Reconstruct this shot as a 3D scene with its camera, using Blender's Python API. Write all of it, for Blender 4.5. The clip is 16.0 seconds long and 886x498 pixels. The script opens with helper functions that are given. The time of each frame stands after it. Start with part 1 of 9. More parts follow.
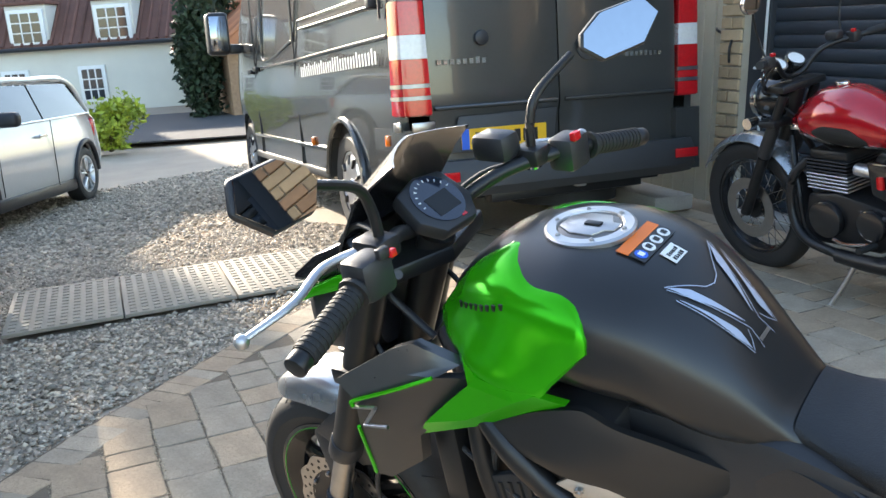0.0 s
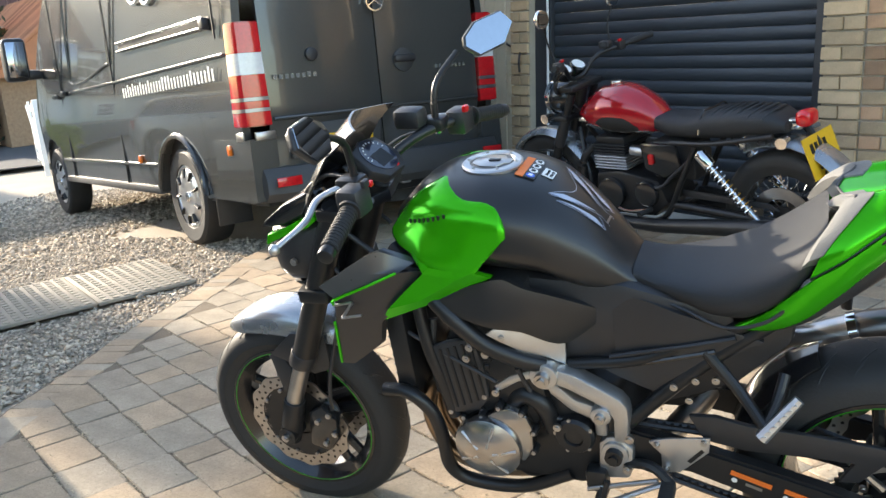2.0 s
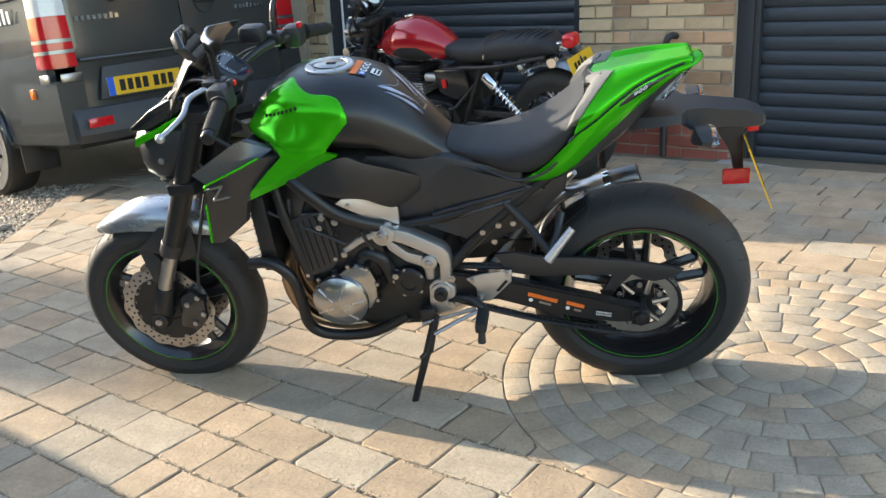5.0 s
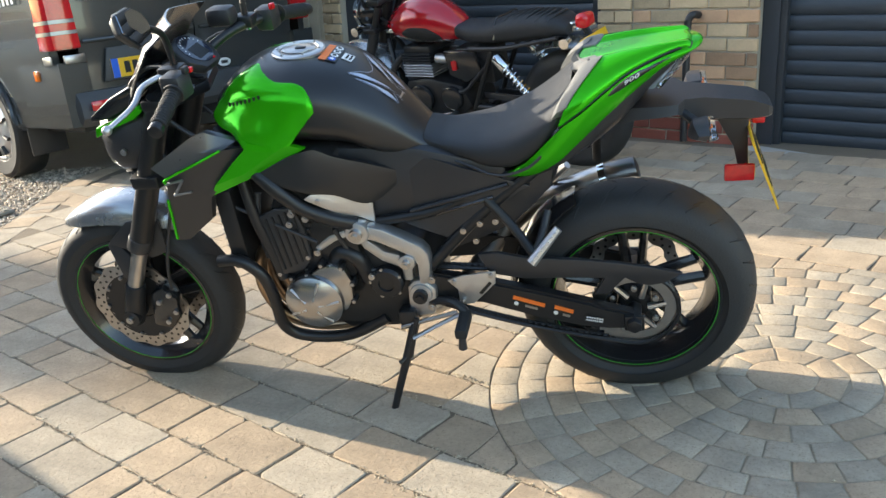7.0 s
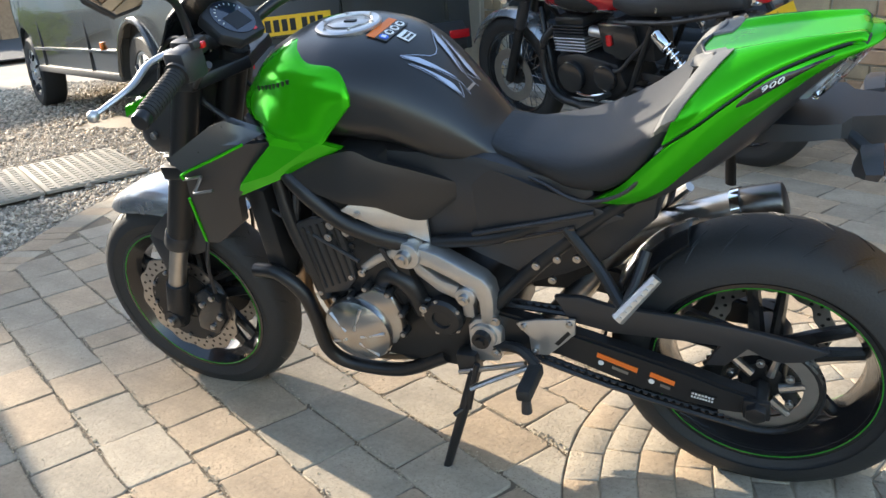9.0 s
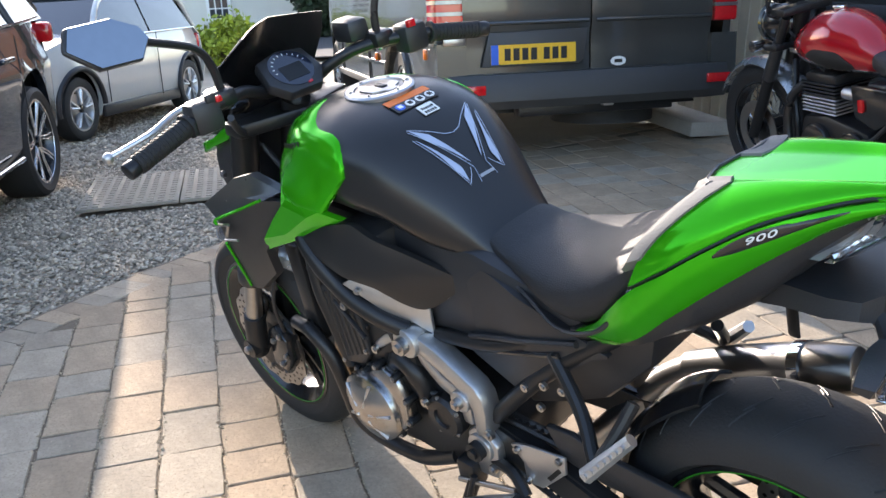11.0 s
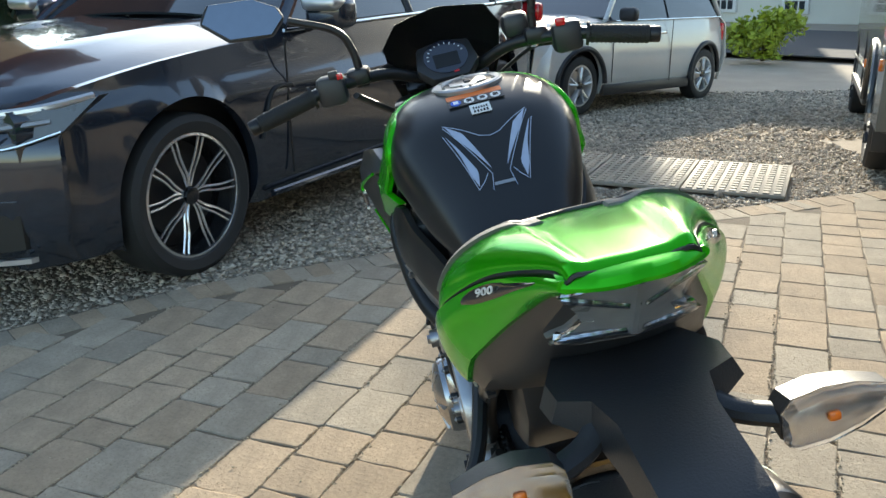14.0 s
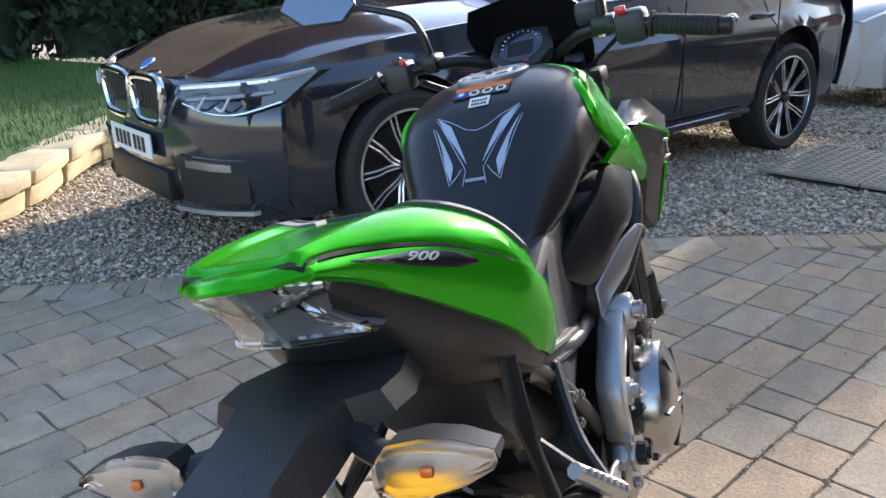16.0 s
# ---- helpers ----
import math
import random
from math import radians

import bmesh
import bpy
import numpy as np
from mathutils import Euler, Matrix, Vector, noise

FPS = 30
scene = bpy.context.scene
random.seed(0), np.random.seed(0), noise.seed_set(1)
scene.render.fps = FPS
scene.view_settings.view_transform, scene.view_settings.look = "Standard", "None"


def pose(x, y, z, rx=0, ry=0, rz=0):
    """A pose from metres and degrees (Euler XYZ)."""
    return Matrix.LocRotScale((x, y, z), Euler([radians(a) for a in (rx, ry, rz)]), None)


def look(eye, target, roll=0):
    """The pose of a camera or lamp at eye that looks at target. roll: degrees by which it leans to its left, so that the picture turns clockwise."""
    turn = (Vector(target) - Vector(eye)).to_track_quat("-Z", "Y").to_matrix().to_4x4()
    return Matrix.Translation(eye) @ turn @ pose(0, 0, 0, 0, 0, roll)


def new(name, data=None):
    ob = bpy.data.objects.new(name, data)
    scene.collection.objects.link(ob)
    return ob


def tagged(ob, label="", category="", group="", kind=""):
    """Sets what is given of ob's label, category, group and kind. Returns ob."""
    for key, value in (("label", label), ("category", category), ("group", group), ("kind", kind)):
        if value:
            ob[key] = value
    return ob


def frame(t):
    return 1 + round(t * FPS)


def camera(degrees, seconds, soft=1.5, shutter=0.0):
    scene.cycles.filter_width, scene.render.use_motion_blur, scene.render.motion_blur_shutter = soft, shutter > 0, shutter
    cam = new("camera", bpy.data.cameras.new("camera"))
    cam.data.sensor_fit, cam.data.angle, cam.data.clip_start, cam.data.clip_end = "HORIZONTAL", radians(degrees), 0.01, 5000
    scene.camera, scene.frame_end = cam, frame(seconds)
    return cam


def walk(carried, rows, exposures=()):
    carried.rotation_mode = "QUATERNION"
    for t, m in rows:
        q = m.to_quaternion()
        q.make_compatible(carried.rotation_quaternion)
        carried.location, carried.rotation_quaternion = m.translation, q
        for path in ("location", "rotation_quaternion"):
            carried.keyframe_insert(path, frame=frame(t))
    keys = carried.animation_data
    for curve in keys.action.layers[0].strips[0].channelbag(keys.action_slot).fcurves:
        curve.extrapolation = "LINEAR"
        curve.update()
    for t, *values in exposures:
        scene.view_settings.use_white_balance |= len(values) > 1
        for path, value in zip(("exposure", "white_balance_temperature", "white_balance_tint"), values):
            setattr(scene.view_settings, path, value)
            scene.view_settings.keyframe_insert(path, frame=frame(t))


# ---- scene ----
cam = camera(54.4, 16.0)
PATH = [
    (0, (0.641, -1.16, 1.302), (-0.753, 0.183, 0.8), -3.9),
    (0.5, (0.744, -1.309, 1.297), (-0.564, 0.128, 0.823), -3.8),
    (1, (0.805, -1.48, 1.287), (-0.415, 0.035, 0.823), -4.2),
    (1.5, (0.77, -1.656, 1.281), (-0.35, -0.067, 0.81), -4.6),
    (2, (0.79, -1.807, 1.291), (-0.231, -0.158, 0.802), -4.9),
    (2.5, (0.871, -1.966, 1.277), (-0.059, -0.272, 0.761), -5.2),
    (3, (0.917, -2.089, 1.274), (0.071, -0.362, 0.724), -5.4),
    (3.5, (0.895, -2.191, 1.261), (0.134, -0.437, 0.675), -5.6),
    (4, (0.874, -2.288, 1.26), (0.193, -0.511, 0.647), -5.6),
    (4.5, (0.876, -2.316, 1.254), (0.264, -0.519, 0.625), -5.5),
    (4.7, (0.881, -2.322, 1.251), (0.293, -0.518, 0.619), -5.4),
    (6.8, (0.965, -2.15, 1.23), (0.329, -0.374, 0.566), -5.7),
    (7, (0.977, -2.109, 1.23), (0.314, -0.346, 0.557), -5.8),
    (7.5, (0.981, -1.994, 1.206), (0.25, -0.266, 0.514), -5.8),
    (8, (0.955, -1.822, 1.186), (0.147, -0.135, 0.478), -5.8),
    (8.2, (0.955, -1.768, 1.181), (0.111, -0.1, 0.469), -5.8),
    (10.3, (1.174, -1.218, 1.204), (-0.202, 0.072, 0.539), -3.7),
    (10.5, (1.19, -1.163, 1.211), (-0.236, 0.077, 0.556), -3.5),
    (11, (1.293, -1.02, 1.227), (-0.251, 0.081, 0.592), -2.9),
    (11.5, (1.401, -0.906, 1.233), (-0.249, 0.038, 0.613), -2.6),
    (12, (1.431, -0.774, 1.21), (-0.31, -0.004, 0.595), -2.3),
    (12.5, (1.458, -0.631, 1.222), (-0.357, -0.056, 0.609), -2.1),
    (13, (1.509, -0.461, 1.216), (-0.36, -0.094, 0.604), -1.9),
    (13.5, (1.573, -0.29, 1.225), (-0.324, -0.134, 0.612), -1.6),
    (14, (1.543, -0.179, 1.21), (-0.359, -0.224, 0.593), -1.2),
    (14.5, (1.473, -0.052, 1.217), (-0.415, -0.29, 0.601), -1.0),
    (15, (1.453, 0.086, 1.219), (-0.4, -0.341, 0.598), -1.2),
    (15.5, (1.449, 0.293, 1.233), (-0.346, -0.324, 0.602), -1.8),
    (16, (1.384, 0.411, 1.215), (-0.328, -0.397, 0.57), -2.4),
]
walk(cam, [(t, look(eye, target, roll)) for t, eye, target, roll in PATH], [(0.0, 2.16, 6700, 10), (3.0, 1.99, 7000, 10), (8.0, 1.94, 6650, 7), (11.0, 2.04, 6550, 16), (12.5, 1.76, 6450, 14), (14.0, 1.40, 6600, 4), (16.0, 1.62, 6150, 14)])
# ---- world ----
SUN_AZ, SUN_EL = (-0.988, 0.155), radians(19)
world = bpy.data.worlds.new("sky")
scene.world = world
world.use_nodes = True
wn = world.node_tree.nodes
sky = wn.new("ShaderNodeTexSky")
sky.sky_type, sky.sun_disc = "NISHITA", False
sky.sun_elevation = SUN_EL
sky.sun_rotation = math.atan2(SUN_AZ[0], SUN_AZ[1])
wn["Background"].inputs[1].default_value = 0.15
world.node_tree.links.new(sky.outputs[0], wn["Background"].inputs[0])
sun = new("sun", bpy.data.lights.new("sun", "SUN"))
sun.data.energy, sun.data.angle, sun.data.color = 3.3, radians(0.5), (1.0, 0.90, 0.76)
sun_from = Vector((SUN_AZ[0] * math.cos(SUN_EL), SUN_AZ[1] * math.cos(SUN_EL), math.sin(SUN_EL)))
sun.matrix_world = look(sun_from * 50, (0, 0, 0))


# ---- materials ----
def material(name, color, rough=0.5, metal=0.0, vary=0.12, scale=8.0, bump=0.0, bump_scale=60.0, fine=0.06, coat=0.0, spec=0.5, island=0.0, rough_vary=0.1):
    """A surface with colour variation at two scales, worn gloss and fine relief, in object space of real size."""
    m = bpy.data.materials.new(name)
    m.use_nodes = True
    n, l = m.node_tree.nodes, m.node_tree.links
    b = n["Principled BSDF"]
    tc = n.new("ShaderNodeTexCoord")
    big, small = n.new("ShaderNodeTexNoise"), n.new("ShaderNodeTexNoise")
    big.inputs["Scale"].default_value, big.inputs["Detail"].default_value = scale, 4
    small.inputs["Scale"].default_value, small.inputs["Detail"].default_value = bump_scale, 3
    for t in (big, small):
        l.new(tc.outputs["Object"], t.inputs["Vector"])
    hsv = n.new("ShaderNodeHueSaturation")
    hsv.inputs["Color"].default_value = (*color, 1)
    add = n.new("ShaderNodeMath")
    add.operation = "MULTIPLY_ADD"
    l.new(big.outputs["Fac"], add.inputs[0])
    add.inputs[1].default_value, add.inputs[2].default_value = 2 * vary, 1 - vary
    add2 = n.new("ShaderNodeMath")
    add2.operation = "MULTIPLY_ADD"
    l.new(small.outputs["Fac"], add2.inputs[0])
    add2.inputs[1].default_value = 2 * fine
    l.new(add.outputs[0], add2.inputs[2])
    last = add2
    if island:
        oi, geo = n.new("ShaderNodeObjectInfo"), n.new("ShaderNodeNewGeometry")
        mix = n.new("ShaderNodeMath")
        mix.operation = "ADD"
        l.new(oi.outputs["Random"], mix.inputs[0])
        l.new(geo.outputs["Random Per Island"], mix.inputs[1])
        fr = n.new("ShaderNodeMath")
        fr.operation = "FRACT"
        l.new(mix.outputs[0], fr.inputs[0])
        a3 = n.new("ShaderNodeMath")
        a3.operation = "MULTIPLY_ADD"
        l.new(fr.outputs[0], a3.inputs[0])
        a3.inputs[1].default_value = 2 * island
        sub = n.new("ShaderNodeMath")
        sub.operation = "SUBTRACT"
        l.new(last.outputs[0], sub.inputs[0])
        sub.inputs[1].default_value = island + fine
        l.new(sub.outputs[0], a3.inputs[2])
        last = a3
    l.new(last.outputs[0], hsv.inputs["Value"])
    l.new(hsv.outputs[0], b.inputs["Base Color"])
    rr = n.new("ShaderNodeMath")
    rr.operation = "MULTIPLY_ADD"
    l.new(big.outputs["Fac"], rr.inputs[0])
    rr.inputs[1].default_value, rr.inputs[2].default_value = rough_vary * 2 * rough, rough * (1 - rough_vary)
    l.new(rr.outputs[0], b.inputs["Roughness"])
    b.inputs["Metallic"].default_value = metal
    b.inputs["Coat Weight"].default_value = coat
    b.inputs["Coat Roughness"].default_value = 0.04
    b.inputs["Specular IOR Level"].default_value = spec
    if bump:
        bp = n.new("ShaderNodeBump")
        bp.inputs["Strength"].default_value, bp.inputs["Distance"].default_value = min(1.0, bump), 0.004
        l.new(small.outputs["Fac"], bp.inputs["Height"])
        l.new(bp.outputs[0], b.inputs["Normal"])
    return m


def glass(name, color=(0.9, 0.95, 0.95), rough=0.02, alpha=0.35):
    """Tinted clear cover: mostly see-through with a glossy skin."""
    m = bpy.data.materials.new(name)
    m.use_nodes = True
    b = m.node_tree.nodes["Principled BSDF"]
    b.inputs["Base Color"].default_value = (*color, 1)
    b.inputs["Roughness"].default_value = rough
    b.inputs["Transmission Weight"].default_value = 1 - alpha
    b.inputs["IOR"].default_value = 1.3
    return m


# ---- mesh helpers ----
def part(name, bm, mat, parent=None, label="", smooth=True, sharp=35):
    me = bpy.data.meshes.new(name)
    if smooth:
        for f in bm.faces:
            f.smooth = True
        for e in bm.edges:
            if len(e.link_faces) == 2 and e.calc_face_angle(0) > radians(sharp):
                e.smooth = False
    bm.to_mesh(me)
    bm.free()
    if mat:
        me.materials.append(mat)
    ob = new(name, me)
    if parent:
        ob.parent = parent
    if label:
        ob["label"] = label
    return ob


def thing(name, label, category, m=None, group="", kind=""):
    ob = new(name)
    ob.empty_display_size = 0.1
    if m is not None:
        ob.matrix_world = m
    return tagged(ob, label, category, group, kind)


def box(sx, sy, sz, c=(0, 0, 0), bevel=0.0, seg=2, m=None, bm=None):
    bm = bm or bmesh.new()
    r = bmesh.ops.create_cube(bm, size=1, matrix=Matrix.Translation(c) @ Matrix.Diagonal((sx, sy, sz, 1)))
    if bevel:
        es = list({e for v in r["verts"] for e in v.link_edges})
        r2 = bmesh.ops.bevel(bm, geom=es, offset=bevel, segments=seg, profile=0.5, affect="EDGES")
    if m is not None:
        vs = bm.verts if not bevel else bm.verts
        bmesh.ops.transform(bm, matrix=m, verts=list(bm.verts))
    return bm


def cyl(r, depth, axis="Z", c=(0, 0, 0), seg=24, r2=None, bevel=0.0, bm=None, m=None):
    bm = bm or bmesh.new()
    rot = {"Z": Matrix(), "X": Matrix.Rotation(radians(90), 4, "Y"), "Y": Matrix.Rotation(radians(-90), 4, "X")}[axis]
    mm = m if m is not None else Matrix.Translation(c) @ rot
    q = bmesh.ops.create_cone(bm, cap_ends=True, segments=seg, radius1=r, radius2=r if r2 is None else r2, depth=depth, matrix=mm)
    if bevel:
        es = [e for e in {e for v in q["verts"] for e in v.link_edges} if len(e.link_faces) == 2 and e.calc_face_angle(0) > 0.9]
        bmesh.ops.bevel(bm, geom=es, offset=bevel, segments=2, profile=0.5, affect="EDGES")
    return bm


def rod(a, b, r, seg=12, r2=None, bm=None, bevel=0.0):
    a, b = Vector(a), Vector(b)
    d = b - a
    m = Matrix.Translation((a + b) / 2) @ d.to_track_quat("Z", "Y").to_matrix().to_4x4()
    return cyl(r, d.length, m=m, seg=seg, r2=r2, bm=bm, bevel=bevel)


def smooth_path(pts, n=8):
    """Catmull-Rom through the points."""
    P = [Vector(p) for p in pts]
    P = [2 * P[0] - P[1]] + P + [2 * P[-1] - P[-2]]
    out = []
    for i in range(1, len(P) - 2):
        for k in range(n):
            t = k / n
            out.append(0.5 * ((2 * P[i]) + (P[i + 1] - P[i - 1]) * t + (2 * P[i - 1] - 5 * P[i] + 4 * P[i + 1] - P[i + 2]) * t * t
                              + (3 * P[i] - P[i - 1] - 3 * P[i + 1] + P[i + 2]) * t ** 3))
    return out + [P[-2]]


def tube(pts, r, seg=12, n=6, bm=None, taper=None, flat=1.0):
    """A bent pipe through points; taper is the end radius."""
    bm = bm or bmesh.new()
    P = smooth_path(pts, n) if len(pts) > 2 else [Vector(p) for p in pts]
    up, rings = Vector((0.13, 0.21, 0.97)), []
    for i, p in enumerate(P):
        d = (P[min(i + 1, len(P) - 1)] - P[max(i - 1, 0)]).normalized()
        s = d.cross(up).normalized()
        u = s.cross(d).normalized()
        rad = r if taper is None else r + (taper - r) * i / (len(P) - 1)
        rings.append([bm.verts.new(p + rad * (math.cos(a) * s + flat * math.sin(a) * u)) for a in [2 * math.pi * k / seg for k in range(seg)]])
    for a, b in zip(rings, rings[1:]):
        for k in range(seg):
            bm.faces.new((a[k], a[(k + 1) % seg], b[(k + 1) % seg], b[k]))
    bm.faces.new(rings[0][::-1])
    bm.faces.new(rings[-1])
    bmesh.ops.recalc_face_normals(bm, faces=bm.faces[:])
    return bm


def lathe(profile, axis="Y", seg=48, bm=None, closed=True):
    """Turns a profile of (radius, along) round an axis; closed joins the last point to the first."""
    bm = bm or bmesh.new()
    rings = []
    for k in range(seg):
        a = 2 * math.pi * k / seg
        ring = []
        for r, h in profile:
            x, z = r * math.cos(a), r * math.sin(a)
            ring.append(bm.verts.new({"Y": (x, h, z), "Z": (x, z, h), "X": (h, x, z)}[axis]))
        rings.append(ring)
    n = len(profile)
    for k in range(seg):
        a, b = rings[k], rings[(k + 1) % seg]
        for i in range(n if closed else n - 1):
            j = (i + 1) % n
            bm.faces.new((a[i], a[j], b[j], b[i]))
    bmesh.ops.recalc_face_normals(bm, faces=bm.faces[:])
    return bm


def loft(sections, cap=True, bm=None, close=True):
    """Skins cross-sections of equal point counts."""
    bm = bm or bmesh.new()
    rings = [[bm.verts.new(p) for p in s] for s in sections]
    n = len(rings[0])
    for a, b in zip(rings, rings[1:]):
        for k in range(n if close else n - 1):
            bm.faces.new((a[k], a[(k + 1) % n], b[(k + 1) % n], b[k]))
    if cap and close:
        bm.faces.new(rings[0][::-1])
        bm.faces.new(rings[-1])
    bmesh.ops.recalc_face_normals(bm, faces=bm.faces[:])
    return bm


def plate(outline, thick, bevel=0.0, plane="XZ", at=0.0, bm=None, holes=()):
    """A flat piece of the given outline, thick along the third axis, centred at that coordinate."""
    own = bmesh.new()
    put = {"XZ": lambda a, b, h: (a, h, b), "XY": lambda a, b, h: (a, b, h), "YZ": lambda a, b, h: (h, a, b)}[plane]
    lo = [own.verts.new(put(a, b, at - thick / 2)) for a, b in outline]
    f = own.faces.new(lo)
    ex = bmesh.ops.extrude_face_region(own, geom=[f])
    d = Vector(put(0, 0, thick))
    bmesh.ops.translate(own, vec=d, verts=[g for g in ex["geom"] if isinstance(g, bmesh.types.BMVert)])
    bmesh.ops.recalc_face_normals(own, faces=own.faces[:])
    if bevel:
        es = [e for e in own.edges if len(e.link_faces) == 2 and e.calc_face_angle(0) > 0.7]
        bmesh.ops.bevel(own, geom=es, offset=bevel, segments=2, profile=0.5, affect="EDGES")
    if bm is None:
        return own
    me = bpy.data.meshes.new("t")
    own.to_mesh(me)
    own.free()
    bm.from_mesh(me)
    bpy.data.meshes.remove(me)
    return bm


def interp(x, pts):
    """Smooth value at x of a curve through (x, value) points."""
    xs = [p[0] for p in pts]
    if x <= xs[0]:
        return pts[0][1]
    if x >= xs[-1]:
        return pts[-1][1]
    for i in range(len(xs) - 1):
        if xs[i] <= x <= xs[i + 1]:
            break
    def slope(j):
        if j == 0:
            return (pts[1][1] - pts[0][1]) / (xs[1] - xs[0])
        if j == len(xs) - 1:
            return (pts[-1][1] - pts[-2][1]) / (xs[-1] - xs[-2])
        d0, d1 = (pts[j][1] - pts[j - 1][1]) / (xs[j] - xs[j - 1]), (pts[j + 1][1] - pts[j][1]) / (xs[j + 1] - xs[j])
        return 0 if d0 * d1 <= 0 else 2 * d0 * d1 / (d0 + d1)
    h = xs[i + 1] - xs[i]
    t = (x - xs[i]) / h
    y0, y1, m0, m1 = pts[i][1], pts[i + 1][1], slope(i) * h, slope(i + 1) * h
    return (2 * t ** 3 - 3 * t * t + 1) * y0 + (t ** 3 - 2 * t * t + t) * m0 + (3 * t * t - 2 * t ** 3) * y1 + (t ** 3 - t * t) * m1


def text(body, size, mat, m, parent, name="lettering", depth=0.002, shear=0.0, space=1.0, align="LEFT"):
    """Raised letters in the built-in font, as a mesh; they read along local x, up local y, facing local z."""
    cu = bpy.data.curves.new(name, "FONT")
    cu.body, cu.size, cu.extrude, cu.shear, cu.space_character, cu.align_x = body, size, depth / 2, shear, space, align
    tmp = bpy.data.objects.new("t", cu)
    scene.collection.objects.link(tmp)
    me = bpy.data.meshes.new_from_object(tmp.evaluated_get(bpy.context.evaluated_depsgraph_get()))
    bpy.data.objects.remove(tmp)
    me.name = name
    me.materials.clear()
    me.materials.append(mat)
    ob = new(name, me)
    ob.parent = parent
    ob.matrix_basis = m
    return ob


def facing(origin, right, up):
    """A pose whose local x runs along right and local y along up."""
    r = Vector(right).normalized()
    n = r.cross(Vector(up)).normalized()
    u = n.cross(r)
    m = Matrix((r, u, n)).transposed().to_4x4()
    m.translation = origin
    return m


M = {}
M["black_plastic"] = material("black_plastic", (0.022, 0.022, 0.024), 0.42, vary=0.2, scale=14, bump=0.12, bump_scale=420)
M["black_paint"] = material("black_paint", (0.012, 0.012, 0.013), 0.22, vary=0.15, scale=20, coat=0.4)
M["black_metal"] = material("black_metal", (0.018, 0.018, 0.019), 0.36, 0.3, vary=0.2, scale=25, bump=0.06, bump_scale=300)
M["matt_grey"] = material("matt_graphite_paint", (0.036, 0.036, 0.037), 0.29, 0.55, vary=0.06, scale=9, bump=0.02, bump_scale=900)
M["silver_paint"] = material("silver_grey_paint", (0.36, 0.37, 0.38), 0.27, 0.75, vary=0.08, scale=12, coat=0.5)
M["green"] = material("green_paint", (0.034, 0.41, 0.006), 0.17, 0.48, vary=0.06, scale=7, coat=0.04, spec=0.2)
M["green_tape"] = material("dark_green_tape", (0.022, 0.26, 0.010), 0.3, vary=0.1, scale=20)
M["cover_alu"] = material("polished_cover_aluminium", (0.38, 0.38, 0.385), 0.22, 1.0, vary=0.1, scale=30, bump=0.05, bump_scale=300)
M["cowl_grey"] = material("graphite_cowl_paint", (0.085, 0.087, 0.09), 0.28, 0.6, vary=0.08, scale=12, coat=0.3)
M["alu"] = material("cast_aluminium", (0.50, 0.50, 0.50), 0.38, 0.9, vary=0.1, scale=30, bump=0.12, bump_scale=350)
M["chrome"] = material("polished_chrome", (0.72, 0.72, 0.72), 0.09, 1.0, vary=0.05, scale=15)
M["steel"] = material("brushed_steel", (0.42, 0.41, 0.40), 0.3, 1.0, vary=0.15, scale=40, bump=0.05, bump_scale=500)
M["bronze_steel"] = material("heat_tinted_steel", (0.27, 0.20, 0.14), 0.32, 1.0, vary=0.3, scale=16)
M["rubber"] = material("tyre_rubber", (0.019, 0.019, 0.019), 0.66, vary=0.25, scale=10, bump=0.25, bump_scale=180, fine=0.12)
M["grip"] = material("grip_rubber", (0.014, 0.014, 0.014), 0.7, bump=0.5, bump_scale=260)
M["seat"] = material("seat_vinyl", (0.021, 0.022, 0.024), 0.55, spec=0.35, vary=0.15, scale=12, bump=0.35, bump_scale=380)
M["pad"] = material("grey_suede", (0.13, 0.13, 0.125), 0.8, vary=0.15, scale=10, bump=0.3, bump_scale=300)
M["orange"] = material("orange_label", (0.75, 0.16, 0.02), 0.5)
M["white"] = material("white_print", (0.72, 0.72, 0.7), 0.45)
M["blue"] = material("blue_print", (0.02, 0.11, 0.55), 0.45)
M["red_lens"] = material("red_lens", (0.55, 0.008, 0.012), 0.12, vary=0.2, scale=60, coat=0.6)
M["red_dark"] = material("dark_red_lens", (0.30, 0.006, 0.01), 0.12, vary=0.2, scale=60, coat=0.6)
M["amber"] = material("amber_lens", (0.75, 0.16, 0.01), 0.15, vary=0.15, scale=60, coat=0.5)
M["lens"] = glass("clear_lens", (0.97, 0.97, 0.98), 0.02, 0.0)
M["lamp_clear"] = material("clear_lamp_band", (0.66, 0.66, 0.65), 0.15, vary=0.15, scale=50, coat=0.6)
M["lamp_facet"] = material("dull_lamp_facets", (0.32, 0.32, 0.33), 0.3, 0.9, vary=0.3, scale=70)
M["lamp_grey"] = material("smoky_lamp_housing", (0.30, 0.30, 0.30), 0.3, 0.5, vary=0.25, scale=60)
M["reflector_silver"] = material("lamp_reflector", (0.55, 0.56, 0.58), 0.2, 1.0, vary=0.3, scale=70)
M["display"] = material("display_glass", (0.012, 0.016, 0.03), 0.08, coat=0.8)
M["mirror"] = material("mirror_glass", (0.25, 0.275, 0.31), 0.015, 1.0, vary=0.01)
M["yellow_plate"] = material("yellow_plate", (0.72, 0.42, 0.02), 0.4, vary=0.06, scale=30)
